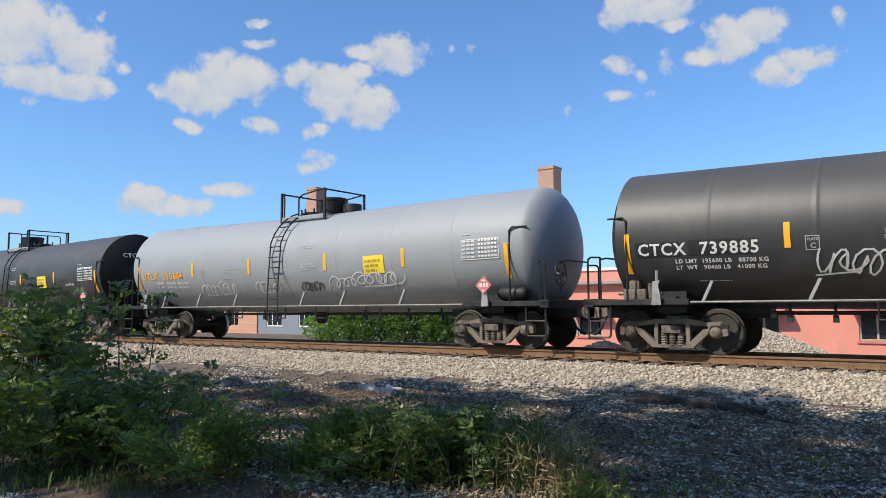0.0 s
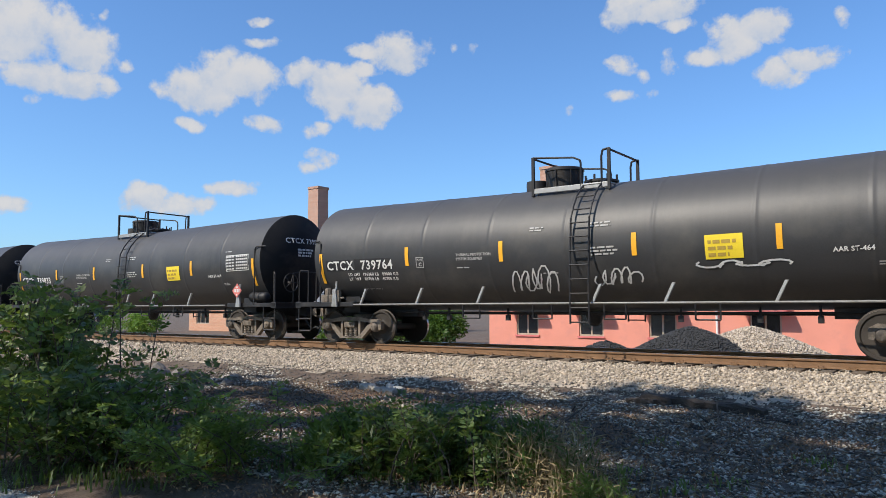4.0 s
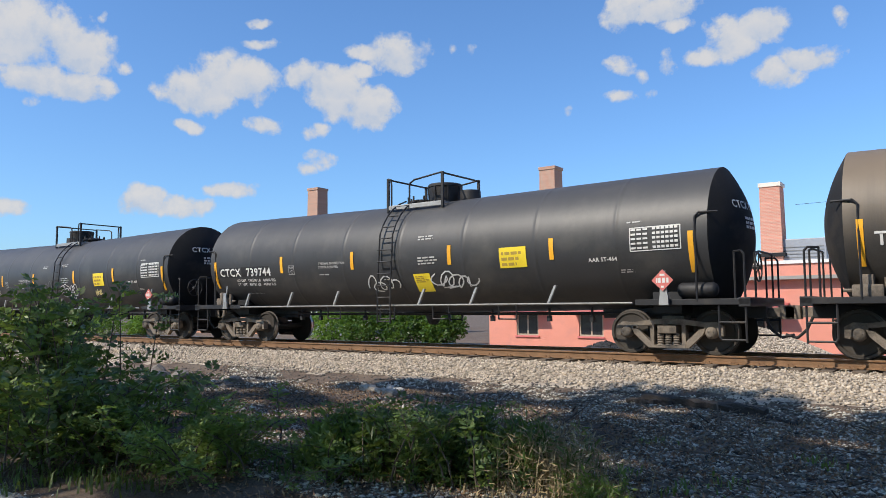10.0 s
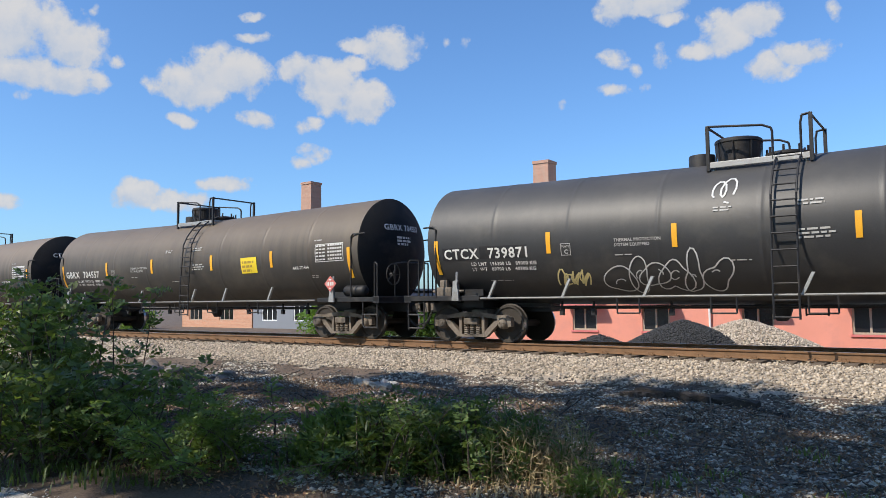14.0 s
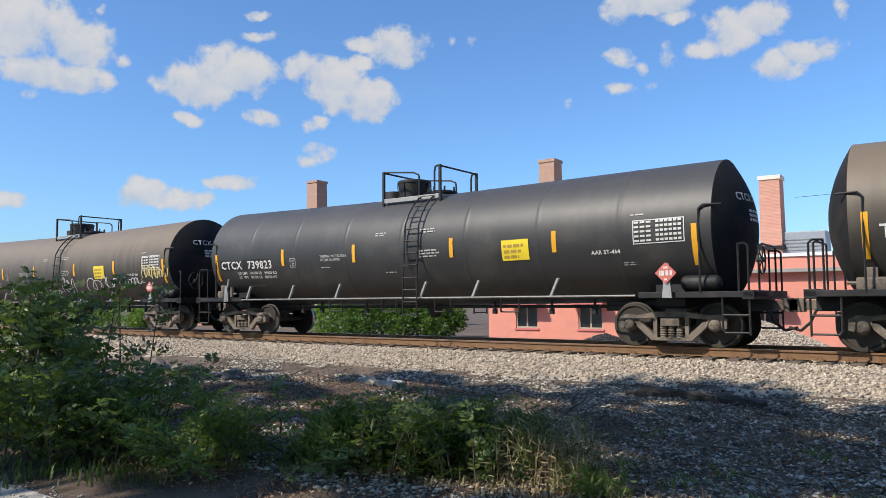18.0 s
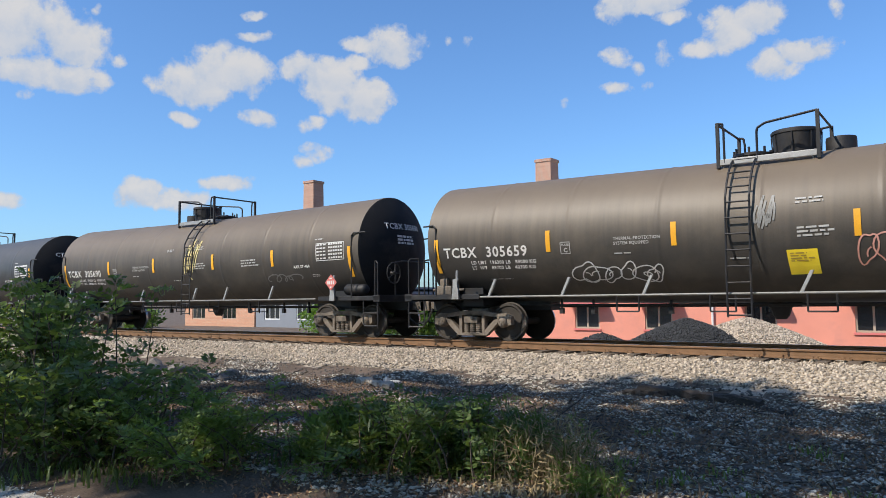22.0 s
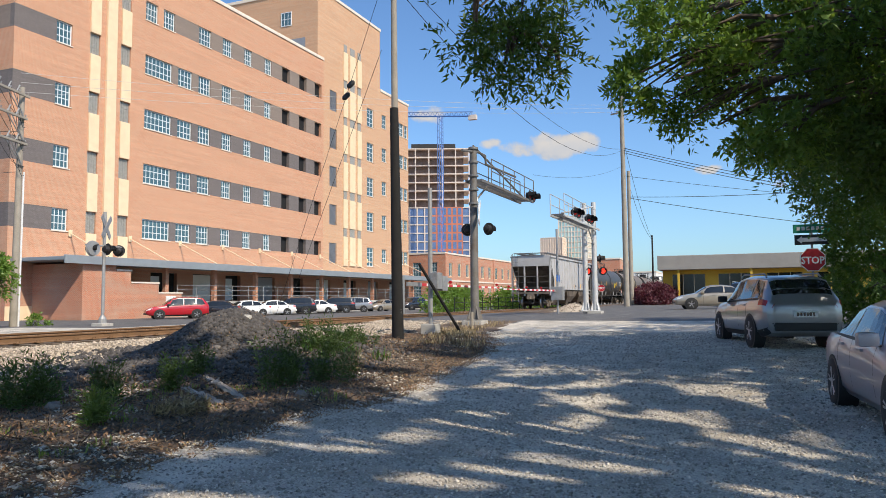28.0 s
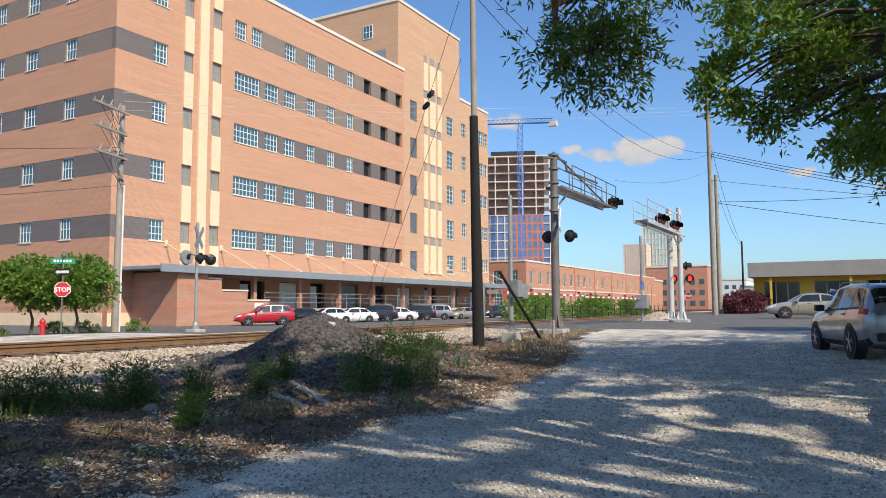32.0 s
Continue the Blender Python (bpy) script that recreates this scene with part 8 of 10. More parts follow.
bevelled(bm, -0.1, pw + 0.1, -0.42, -0.004, 3.55, 3.72, 0.02)
part("ledge", bm, M["grey_fascia"], pink, "pale weathered ledge")
bm = bmesh.new()
rod(bm, (13.4, -0.12, 0), (13.4, -0.12, 3.5), 0.06, 8)
part("downpipe", bm, M["white_wall"], pink)
for u, w, d, h in ((6.5, 2.2, 1.6, 1.3), (10.2, 1.4, 1.2, 0.9), (15.2, 2.6, 1.6, 1.5), (19.0, 1.0, 1.0, 1.0), (22.8, 1.8, 1.4, 1.2)):
    bm = bmesh.new()
    bevelled(bm, u, u + w, 4.0, 4.0 + d, ph - 0.1, ph + h, 0.04)
    unit = part("roof_unit", bm, M["louvre"], pink, "grey rooftop air unit")
    bm = bmesh.new()
    for i in range(6):
        box(bm, u + 0.1, u + w - 0.1, 3.97, 3.995, ph + 0.15 + i * h * 0.12, ph + 0.19 + i * h * 0.12)
    part("unit_grille", bm, M["hand_grey"], unit)

# two tapered brick chimneys behind it
def chimney(x, y, top, w, mat="brick_old", label="square tapered weathered brick chimney"):
    c = thing("brick_chimney", pose(x, y, -0.3), label, "chimney", "brick chimneys")
    bm = bmesh.new()
    b, t = w * 0.58, w * 0.5
    low = [bm.verts.new(p) for p in ((-b, -b, 0), (b, -b, 0), (b, b, 0), (-b, b, 0))]
    up = [bm.verts.new(p) for p in ((-t, -t, top), (t, -t, top), (t, t, top), (-t, t, top))]
    for i in range(4):
        j = (i + 1) % 4
        bm.faces.new((low[i], low[j], up[j], up[i]))
    bm.faces.new(up)
    part("shaft", bm, M[mat], c)
    bm = bmesh.new()
    bevelled(bm, -t - 0.06, t + 0.06, -t - 0.06, t + 0.06, top - 0.12, top + 0.1, 0.02)
    part("cap", bm, M[mat if mat == "brick_old" else "stone_cap"], c)
    bm = bmesh.new()
    bevelled(bm, -b - 0.1, b + 0.1, -b - 0.1, b + 0.1, 3.9, 4.1, 0.02)
    part("collar", bm, M["void"], c, "dark roof collar")


chimney(-24.6, 47.0, 11.3, 1.2)
chimney(-48.4, 47.0, 12.2, 1.25)
chimney(-8.75, 41.9, 7.75, 1.0, "brick_pink", "salmon brick chimney with a pale cap above a low roof")

# grey shop to its right with a green sign, and a grey shop far to the left
def shop(name, label, x0, x1, y, z1, wall, trim):
    s = thing(name, pose(x0, y, -1.3), label, "building")
    n = int((x1 - x0) / 3.6)
    holes = []
    for i in range(n):
        u = 1.2 + i * (x1 - x0 - 1.2) / n
        holes.append((u, u + 2.1, "none", 0, 0))
    facade(s, pose(0, 0, 0), x1 - x0, 0, z1, [(0.75, 2.5, holes, [])], wall, 0.3)
    for a, b, *_ in holes:
        bm = bmesh.new()
        for p, q, c, d in ((0, 2.1, 0, 0.1), (0, 2.1, 1.65, 1.75), (0, 0.1, 0.1, 1.65), (2.0, 2.1, 0.1, 1.65), (0.66, 0.73, 0.1, 1.65), (1.37, 1.44, 0.1, 1.65)):
            box(bm, p, q, 0.06, 0.14, c, d)
        w = part("window", bm, trim, s, at=Matrix.Translation((a, 0, 0.75)))
        bm = bmesh.new()
        box(bm, 0.1, 2.0, 0.09, 0.11, 0.1, 1.65)
        part("pane", bm, M["dark_pane"], w)
    for a, b, c, d, e, f, nm in ((-0.1, x1 - x0 + 0.1, -0.1, 0.4, z1, z1 + 0.2, "coping"), (0, x1 - x0, 0.3, 12, z1 - 0.4, z1 - 0.2, "roof_deck"), (0, 0.3, 0.3, 12, 0, z1, "side_wall"), (x1 - x0 - 0.3, x1 - x0, 0.3, 12, 0, z1, "side_wall"), (0.3, x1 - x0 - 0.3, 11.7, 12, 0, z1, "rear_wall")):
        bm = bmesh.new()
        box(bm, a, b, c, d, e, f)
        part(nm, bm, wall, s)
    return s


bri = shop("grey_shop", "blue-grey painted shop with green letter shapes on its wall", 4.1, 17.4, 37.9, 6.7, M["grey_wall"], M["white_wall"])
# green sign: a rounded monogram and upright strokes
bm = bmesh.new()
for k in range(2):
    cx, cz, rr = 0.35, 0.35 + k * 0.62, 0.36 - 0.04 * k
    for i in range(20):
        a, b = 6.2832 * i / 20, 6.2832 * (i + 1) / 20
        rod(bm, (cx + rr * math.cos(a), 0, cz + rr * math.sin(a)), (cx + rr * math.cos(b), 0, cz + rr * math.sin(b)), 0.06, 6)
part("sign_ring", bm, M["green_sign"], bri, "green outlined sign shape", at=Matrix.Translation((1.0, -0.1, 4.2)))
for i, w in enumerate((0.5, 0.16, 0.5, 0.5, 0.16)):
    bm = bmesh.new()
    bevelled(bm, 0, w, -0.06, 0.0, 0, 1.0, 0.03)
    part("sign_bar", bm, M["green_sign"], bri, "green sign bar", at=Matrix.Translation((2.0 + i * 0.75, -0.06, 4.2)))
shop("blue_grey_shop", "low blue-grey shop with wide dark windows", -55.0, -41.0, 46.0, 3.6, M["grey_wall"], M["white_wall"])
shop("brick_shop", "low orange brick shop front", -66.0, -55.2, 46.0, 3.6, M["brick_big"], M["tan_frame"])

# ---- crossing signals, poles and signs ----
def lamp_parts(parent, x, y, z, facing, lit=False, r=0.15, back=0.25):
    """A crossing lamp: round black background, hooded lens. facing: degrees, 0 looks to -y."""
    m = pose(x, y, z, 0, 0, facing)
    bm = bmesh.new()
    spin(bm, [(-0.02, back), (0.0, back)], "y", 24)
    body = part("lamp_background", bm, M["trim_black"], parent, at=m)
    bm = bmesh.new()
    spin(bm, [(0.0, 0.17), (0.16, 0.15), (0.2, 0.06)], "y", 16)
    part("lamp_housing", bm, M["black_iron"], body)
    bm = bmesh.new()
    n = 14
    for i in range(n):
        a, b = math.pi * (-0.15 + 1.3 * i / n), math.pi * (-0.15 + 1.3 * (i + 1) / n)
        v = [(0.18 * math.cos(a), -0.02, 0.18 * math.sin(a)), (0.18 * math.cos(b), -0.02, 0.18 * math.sin(b)), (0.17 * math.cos(b), -0.30, 0.17 * math.sin(b)), (0.17 * math.cos(a), -0.30, 0.17 * math.sin(a))]
        bm.faces.new([bm.verts.new(p) for p in v])
    bmesh.ops.solidify(bm, geom=bm.faces[:], thickness=0.008)
    part("lamp_hood", bm, M["trim_black"], body)
    bm = bmesh.new()
    spin(bm, [(-0.06, 0.05), (-0.045, 0.12), (-0.02, 0.155)], "y", 18)
    part("lens", bm, M["lamp_lit"] if lit else M["lamp_red"], body, "lit red lens" if lit else "dull red lens")


def crossbuck(parent, x, y, z, facing, mat="sign_white"):
    for a in (-45, 45):
        bm = bmesh.new()
        bevelled(bm, -0.62, 0.62, -0.012, 0.012, -0.115, 0.115, 0.004)
        part("crossbuck_blade", bm, M[mat], parent, at=pose(x, y, z, 0, 0, facing) @ pose(0, 0.014 if a > 0 else -0.014, 0, 0, a, 0))


def base_box(parent, w, h):
    bm = bmesh.new()
    bevelled(bm, -w, w, -w, w, -0.1, h, 0.03)
    part("footing", bm, M["concrete"], parent)


# far-side flashing light signal
x, y = 22.8, 25.2
sig = thing("crossing_signal", pose(x, y, ground_z(x, y)), "grey flashing-light crossing signal with crossbuck and dark lamps", "crossing signal", "crossing signals")
base_box(sig, 0.3, 0.12)
bm = bmesh.new()
rod(bm, (0, 0, 0), (0, 0, 4.8), 0.07, 12)
spin(bm, [(0.1, 0.17), (0.3, 0.16), (0.45, 0.08)], "z", 12)
part("mast", bm, M["silver"], sig)
crossbuck(sig, 0, -0.1, 4.15, 25, "silver")
bm = bmesh.new()
rod(bm, (-0.95, 0, 3.35), (0.95, 0, 3.35), 0.035, 8)
part("lamp_arm", bm, M["silver"], sig)
lamp_parts(sig, -0.75, -0.08, 3.2, 30)
lamp_parts(sig, 0.1, -0.08, 3.22, 80)
lamp_parts(sig, 0.85, 0.08, 3.2, 120)
bm = bmesh.new()
spin(bm, [(-0.1, 0.30), (0.02, 0.33), (0.04, 0.1)], "y", 18, (-0.75, -0.18, 3.2))
part("lamp_shield", bm, M["silver"], sig)


def cantilever(x, y, s, height, arm, reach, label, seed, lit):
    """A flashing-light mast with a walkway arm over the street. s: which way along x the arm reaches."""
    c = thing("cantilever_signal", pose(x, y, ground_z(x, y)), label, "cantilever signal", "crossing signals")
    g = -ground_z(x, y)
    steel = M["aged_steel"] if seed == 1 else M["pale_steel"]
    base_box(c, 0.4, 0.15)
    for dy in ((0.0,) if seed == 1 else (-0.0, 0.55)):
        bm = bmesh.new()
        rod(bm, (0, dy, 0), (0, dy, height + g), 0.17, 16, 0.14)
        spin(bm, [(0.1, 0.36), (0.16, 0.36), (0.2, 0.2)], "z", 16, (0, dy, 0))
        part("mast", bm, steel, c, smooth=True)
        for k in range(4):
            bm = bmesh.new()
            slab(bm, [(0.17, 0.2), (0.34, 0.2), (0.17, 0.7)], -0.02, 0.02)
            part("base_gusset", bm, steel, c, at=pose(0, dy, 0, 0, 0, 90 * k + 45))
    z = arm + g
    for y0 in (-0.32, 0.32):
        bm = bmesh.new()
        a, b = sorted((0, s * reach))
        bevelled(bm, a, b, y0 - 0.035, y0 + 0.035, z - 0.05, z + 0.06, 0.01)
        part("walkway_beam", bm, steel, c)
    bm = bmesh.new()
    n = int(reach / 0.12)
    for i in range(n):
        xx = s * (0.2 + i * 0.12)
        box(bm, min(xx, xx + 0.03), max(xx, xx + 0.03), -0.3, 0.3, z + 0.05, z + 0.08)
    part("walkway_grating", bm, M["hand_grey"], c, "steel grating")
    for y0 in (-0.34, 0.34):
        bm = bmesh.new()
        for dz in (0.55, 1.05):
            rod(bm, (s * 1.2, y0, z + dz), (s * reach, y0, z + dz), 0.022, 6)
        part("handrail", bm, steel, c)
        for i in range(5):
            xx = s * (1.2 + (reach - 1.2) * i / 4)
            bm = bmesh.new()
            rod(bm, (xx, y0, z), (xx, y0, z + 1.05), 0.022, 6)
            part("handrail_post", bm, steel, c)
    bm = bmesh.new()
    rod(bm, (0, 0, z + 1.4), (s * reach * 0.9, 0, z + 0.2), 0.04, 8)
    rod(bm, (0, 0, z - 0.9), (s * 1.6, 0, z), 0.04, 8)
    part("brace", bm, steel, c)
    spots = [(s * reach, -0.35, z + 0.25), (s * (reach - 0.7), -0.35, z + 0.25)] if seed == 1 else [(s * reach * 0.3, -0.4, z + 0.35), (s * (reach * 0.3 + 0.75), -0.4, z + 0.35), (s * reach * 0.68, -0.4, z + 0.35), (s * (reach * 0.68 + 0.75), -0.4, z + 0.35)]
    for i, (px, py, pz) in enumerate(spots):
        lamp_parts(c, px, py, pz, 0 if seed == 1 else -25)
    if seed == 1:
        crossbuck(c, 0.0, -0.22, 4.2 + g, 15)
    for i, dx in enumerate((-0.5, 0.5)):
        lamp_parts(c, 0.15 if seed == 2 else 0.45, dx * 0.9, (3.55 if seed == 1 else 2.35) + g, -62 if seed == 2 else 75 + 40 * i, lit)
    if seed == 2:
        lamp_parts(c, 0.5, -0.2, 3.1 + g, 30)
    if seed == 1:
        bm = bmesh.new()
        pipe(bm, [(-1.2, 0, height + g - 0.35), (0.6, 0, height + g - 0.1), (1.4, 0, height + g - 0.1), (1.5, 0, height + g - 0.45), (reach * 0.75, 0, z + 1.0)], 0.05, 8)
        part("mast_arm", bm, steel, c)
        for k in range(5):
            bm = bmesh.new()
            spin(bm, [(0, 0.20), (0.08, 0.20)], "z", 16, (0, 0, 4.5 + k * 0.55 + g))
            part("mast_band", bm, M["hand_grey"], c)
    return c


cantilever(27.1, 10.2, 1, 6.8, 5.45, 7.4, "grey steel cantilever crossing signal with a walkway arm", 1, False)
cantilever(43.1, 8.7, -1, 6.4, 4.75, 8.6, "pale steel cantilever crossing signal with lit red lamp", 2, True)

# gate mechanism with its striped arm
GX, GY = 42.6, 10.8
gate = thing("crossing_gate", pose(GX, GY, ground_z(GX, GY)), "crossing gate mast with grey mechanism box", "crossing gate")
bm = bmesh.new()
rod(bm, (0, 0, 0), (0, 0, 5.0), 0.07, 10)
part("mast", bm, M["silver"], gate)
bm = bmesh.new()
bevelled(bm, -0.25, 0.25, -0.35, 0.35, 0.8, 1.6, 0.04)
part("mechanism", bm, M["silver"], gate)
bm = bmesh.new()
bevelled(bm, -0.35, 0.35, -0.05, -0.02, 1.9, 2.3, 0.01)
part("blue_plate", bm, M["blue_door"], gate, "small blue notice")


def gate_boom(owner, at, length, turn):
    """A lowered boom of red and white pieces with small lamps."""
    bm = bmesh.new()
    bevelled(bm, -0.7, 0.5, -0.025, 0.025, -0.07, 0.07, 0.005)
    boom = part("gate_arm", bm, M["silver"], owner, "red and white striped arm", at=pose(*at) @ pose(0, 0, 0, 0, 0, turn))
    n = int(length / 0.42)
    for i in range(n):
        h = 0.05 - 0.02 * i / n
        bm = bmesh.new()
        bevelled(bm, 0.5 + i * length / n, 0.5 + (i + 1) * length / n, -0.02, 0.02, -h, h, 0.004)
        part("arm_stripe", bm, M["stripe_red"] if i % 2 == 0 else M["sign_white"], boom)
    for q in (0.35, 0.65, 0.97):
        bm = bmesh.new()
        spin(bm, [(-0.05, 0.055), (0.05, 0.055)], "x", 12, (length * q, 0, 0.13))
        part("arm_lamp", bm, M["lamp_red"], boom, "small red lamp")


gate_boom(gate, (0, 0.1, 1.22 - ground_z(GX, GY)), 9.3, 180)


def pole(x, y, h, r, mat, label, arms=(), lean=(0, 0), name="utility_pole", face=0, shift=0.0, pins=6):
    g = ground_z(x, y)
    p = thing(name, pose(x, y, g), label, "utility pole" if name == "utility_pole" else "post", "utility poles" if name == "utility_pole" else "")
    bm = bmesh.new()
    n, k = 8, 14
    rings = [[bm.verts.new((lean[0] * i / n + r * (1 - 0.3 * i / n) * math.cos(6.2832 * j / k), lean[1] * i / n + r * (1 - 0.3 * i / n) * math.sin(6.2832 * j / k), -0.2 + (h + 0.2) * i / n)) for j in range(k)] for i in range(n + 1)]
    for lo, hi in zip(rings, rings[1:]):
        for j in range(k):
            bm.faces.new((lo[j], lo[(j + 1) % k], hi[(j + 1) % k], hi[j]))
    bm.faces.new(rings[-1])
    part("shaft", bm, M[mat], p, smooth=True)
    for z, w in arms:
        m = pose(lean[0] * z / h, lean[1] * z / h, z, 0, 0, face)
        bm = bmesh.new()
        bevelled(bm, -w + shift, w + shift, -r - 0.11, -r, -0.06, 0.06, 0.01)
        a = part("crossarm", bm, M["wood_grey"], p, at=m)
        for k in range(pins):
            xx = shift - w + 0.1 + k * (2 * w - 0.2) / (pins - 1)
            bm = bmesh.new()
            spin(bm, [(0.06, 0.012), (0.10, 0.012), (0.11, 0.04), (0.14, 0.045), (0.155, 0.03), (0.18, 0.04), (0.21, 0.015)], "z", 10, (xx, -r - 0.05, 0))
            part("insulator", bm, M["silver"], a, "pale insulator")
        bm = bmesh.new()
        if shift:
            rod(bm, (shift - w * 0.15, -r - 0.05, -0.05), (0, -r, -1.25), 0.03, 6)
            rod(bm, (shift + w * 0.15, -r - 0.05, -0.05), (0, -r, -1.25), 0.03, 6)
        else:
            rod(bm, (-w * 0.6, -r - 0.05, -0.05), (0, -r, -0.7), 0.015, 6)
            rod(bm, (w * 0.6, -r - 0.05, -0.05), (0, -r, -0.7), 0.015, 6)
        part("arm_brace", bm, M["silver"], a)
    return p


pole(20.17, 10.14, 12.0, 0.125, "wood_grey", "tall weathered grey timber utility pole", (), (-0.36, -0.10))
pole(19.78, 9.90, 6.95, 0.185, "wood_black", "blackened creosoted timber post beside a pole", (), (-0.22, 0.0), "timber_post")
loaded = pole(26.0, 34.9, 12.45, 0.19, "wood_grey", "grey timber utility pole with three loaded crossarms", ((11.98, 1.55), (10.78, 1.4), (9.45, 1.45)), (0.1, 0), face=20, shift=-1.3, pins=5)
for z, w in ((11.98, 1.55), (10.78, 1.4), (9.45, 1.45)):
    # a steel fuse and arrester stand on each arm, and jumpers droop from it to the pole
    for k, xx in enumerate((-2.3, -1.5, -0.8)):
        m = pose(0.1, 0, z, 0, 0, 20)
        bm = bmesh.new()
        rod(bm, (xx, -0.24, 0.06), (xx + 0.22, -0.24, 0.42), 0.035, 8)
        part("fuse", bm, M["silver"], loaded, "pale fuse on the crossarm", at=m)
        bm = bmesh.new()
        pts = [(xx * (1 - u) , -0.22, 0.05 - (1.1 + 0.25 * k) * math.sin(3.1416 * min(u * 0.62, 1)) - 0.2 * u) for u in (0, 0.15, 0.3, 0.45, 0.6, 0.8, 1.0)]
        for p, q in zip(pts, pts[1:]):
            rod(bm, p, q, 0.014, 5)
        part("jumper_cable", bm, M["trim_black"], loaded, "drooping black cable", at=m)
bm = bmesh.new()
rod(bm, (0.17, -0.16, 0), (0.22, -0.14, 8.0), 0.05, 10)
part("riser_pipe", bm, M["lamp_white"], loaded, "white cable riser pipe")
pole(63.2, 10.1, 18.2, 0.24, "wood_grey", "tall timber utility pole with crossarm", ((16.6, 1.2),), (-0.4, 0), face=70)
pole(69.2, 10.6, 12.4, 0.22, "wood_grey", "plain timber utility pole", (), (-0.2, 0))
pole(84.0, 10.5, 7.5, 0.12, "wood_black", "thin dark timber pole", ())
bm = bmesh.new()
bevelled(bm, -0.13, 0.13, -0.24, -0.12, 0.75, 1.9, 0.02)
solo("meter_box", bm, M["silver"], "grey steel meter box on a post", "meter box", at=pose(19.8, 9.98, ground_z(19.8, 9.95)))
x, y = 22.4, 10.0
t = thing("signal_box", pose(x, y, ground_z(x, y)), "slim grey mast with small cabinet and leaning brace", "signal mast")
bm = bmesh.new()
rod(bm, (0, 0, -0.1), (0, 0, 4.9), 0.075, 12)
part("mast", bm, M["silver"], t)
base_box(t, 0.25, 0.35)
for dx, z0, z1 in ((0.0, 1.5, 2.05), (0.45, 1.45, 1.95)):
    bm = bmesh.new()
    bevelled(bm, dx - 0.22, dx + 0.22, -0.35, -0.08, z0, z1, 0.03)
    part("cabinet", bm, M["silver"], t)
bm = bmesh.new()
rod(bm, (-1.1, -0.1, 2.3), (0.5, -0.9, 0.0), 0.05, 8)
part("brace", bm, M["wood_black"], t, "leaning dark brace")
gate_boom(t, (0.0, 0.55, 1.27 - ground_z(22.4, 10.0)), 9.4, 1.5)
bm = bmesh.new()
rod(bm, (0, 0, -0.1), (0, 0, 0.62), 0.06, 8)
solo("marker_post", bm, M["wood_grey"], "short timber marker post on the verge", "post", at=pose(25.2, 9.6, ground_z(25.2, 9.6)))


def sign_pole(x, y, h, label, boards):
    s = thing("street_sign", pose(x, y, ground_z(x, y)), label, "sign", "street signs")
    bm = bmesh.new()
    rod(bm, (0, 0, -0.1), (0, 0, h), 0.032, 8)
    part("post", bm, M["hand_grey"], s)
    for kind, z, face in boards:
        m = pose(0, 0, z, 0, 0, face)
        if kind == "stop":
            bm = bmesh.new()
            slab(bm, [(0.34 * math.cos(a) / math.cos(math.pi / 8), 0.34 * math.sin(a) / math.cos(math.pi / 8)) for a in [math.pi / 8 + i * math.pi / 4 for i in range(8)]], -0.05, -0.042)
            b = part("stop_board", bm, M["sign_white"], s, at=m)
            bm = bmesh.new()
            slab(bm, [(0.316 * math.cos(a) / math.cos(math.pi / 8), 0.316 * math.sin(a) / math.cos(math.pi / 8)) for a in [math.pi / 8 + i * math.pi / 4 for i in range(8)]], -0.054, -0.051)
            part("stop_face", bm, M["sign_red"], b)
            t = lettering("STOP", 0.20, 1.0, 0.008)
            w = max(v.co.x for v in t.verts)
            part("stop_word", t, M["sign_white"], b, at=Matrix.Translation((-w * 0.45, -0.058, -0.11)) @ Matrix.Diagonal((0.9, 1, 1, 1)))
        elif kind == "oneway":
            bm = bmesh.new()
            bevelled(bm, -0.46, 0.46, -0.05, -0.04, -0.15, 0.15, 0.004)
            b = part("arrow_board", bm, M["trim_black"], s, at=m)
            bm = bmesh.new()
            slab(bm, [(-0.40, 0.0), (-0.26, 0.11), (-0.26, 0.06), (0.40, 0.06), (0.40, -0.06), (-0.26, -0.06), (-0.26, -0.11)], -0.056, -0.052)
            part("arrow", bm, M["sign_white"], b)
        else:
            bm = bmesh.new()
            bevelled(bm, -0.5, 0.5, -0.03, -0.02, -0.13, 0.13, 0.004)
            b = part("name_board", bm, M["sign_green"], s, at=m)
            bm = bmesh.new()
            for i in range(6):
                bm.faces.new([bm.verts.new(p) for p in ((-0.4 + i * 0.13, -0.034, -0.05), (-0.31 + i * 0.13, -0.034, -0.05), (-0.31 + i * 0.13, -0.034, 0.06), (-0.4 + i * 0.13, -0.034, 0.06))])
            part("name_bars", bm, M["sign_white"], b)


sign_pole(20.9, 31.8, 3.75, "street corner post with stop, arrow and green name boards", (("stop", 2.05, -38), ("oneway", 2.85, -80), ("name", 3.35, -40), ("name", 3.65, 50)))
sign_pole(24.3, -1.55, 3.2, "stop sign post with arrow board and green name boards", (("stop", 2.12, -85), ("oneway", 2.72, -95), ("name", 3.05, -85), ("name", 3.25, -5)))
sign_pole(72.0, 13.9, 2.0, "small red and white road sign", (("stop", 1.6, -80),))

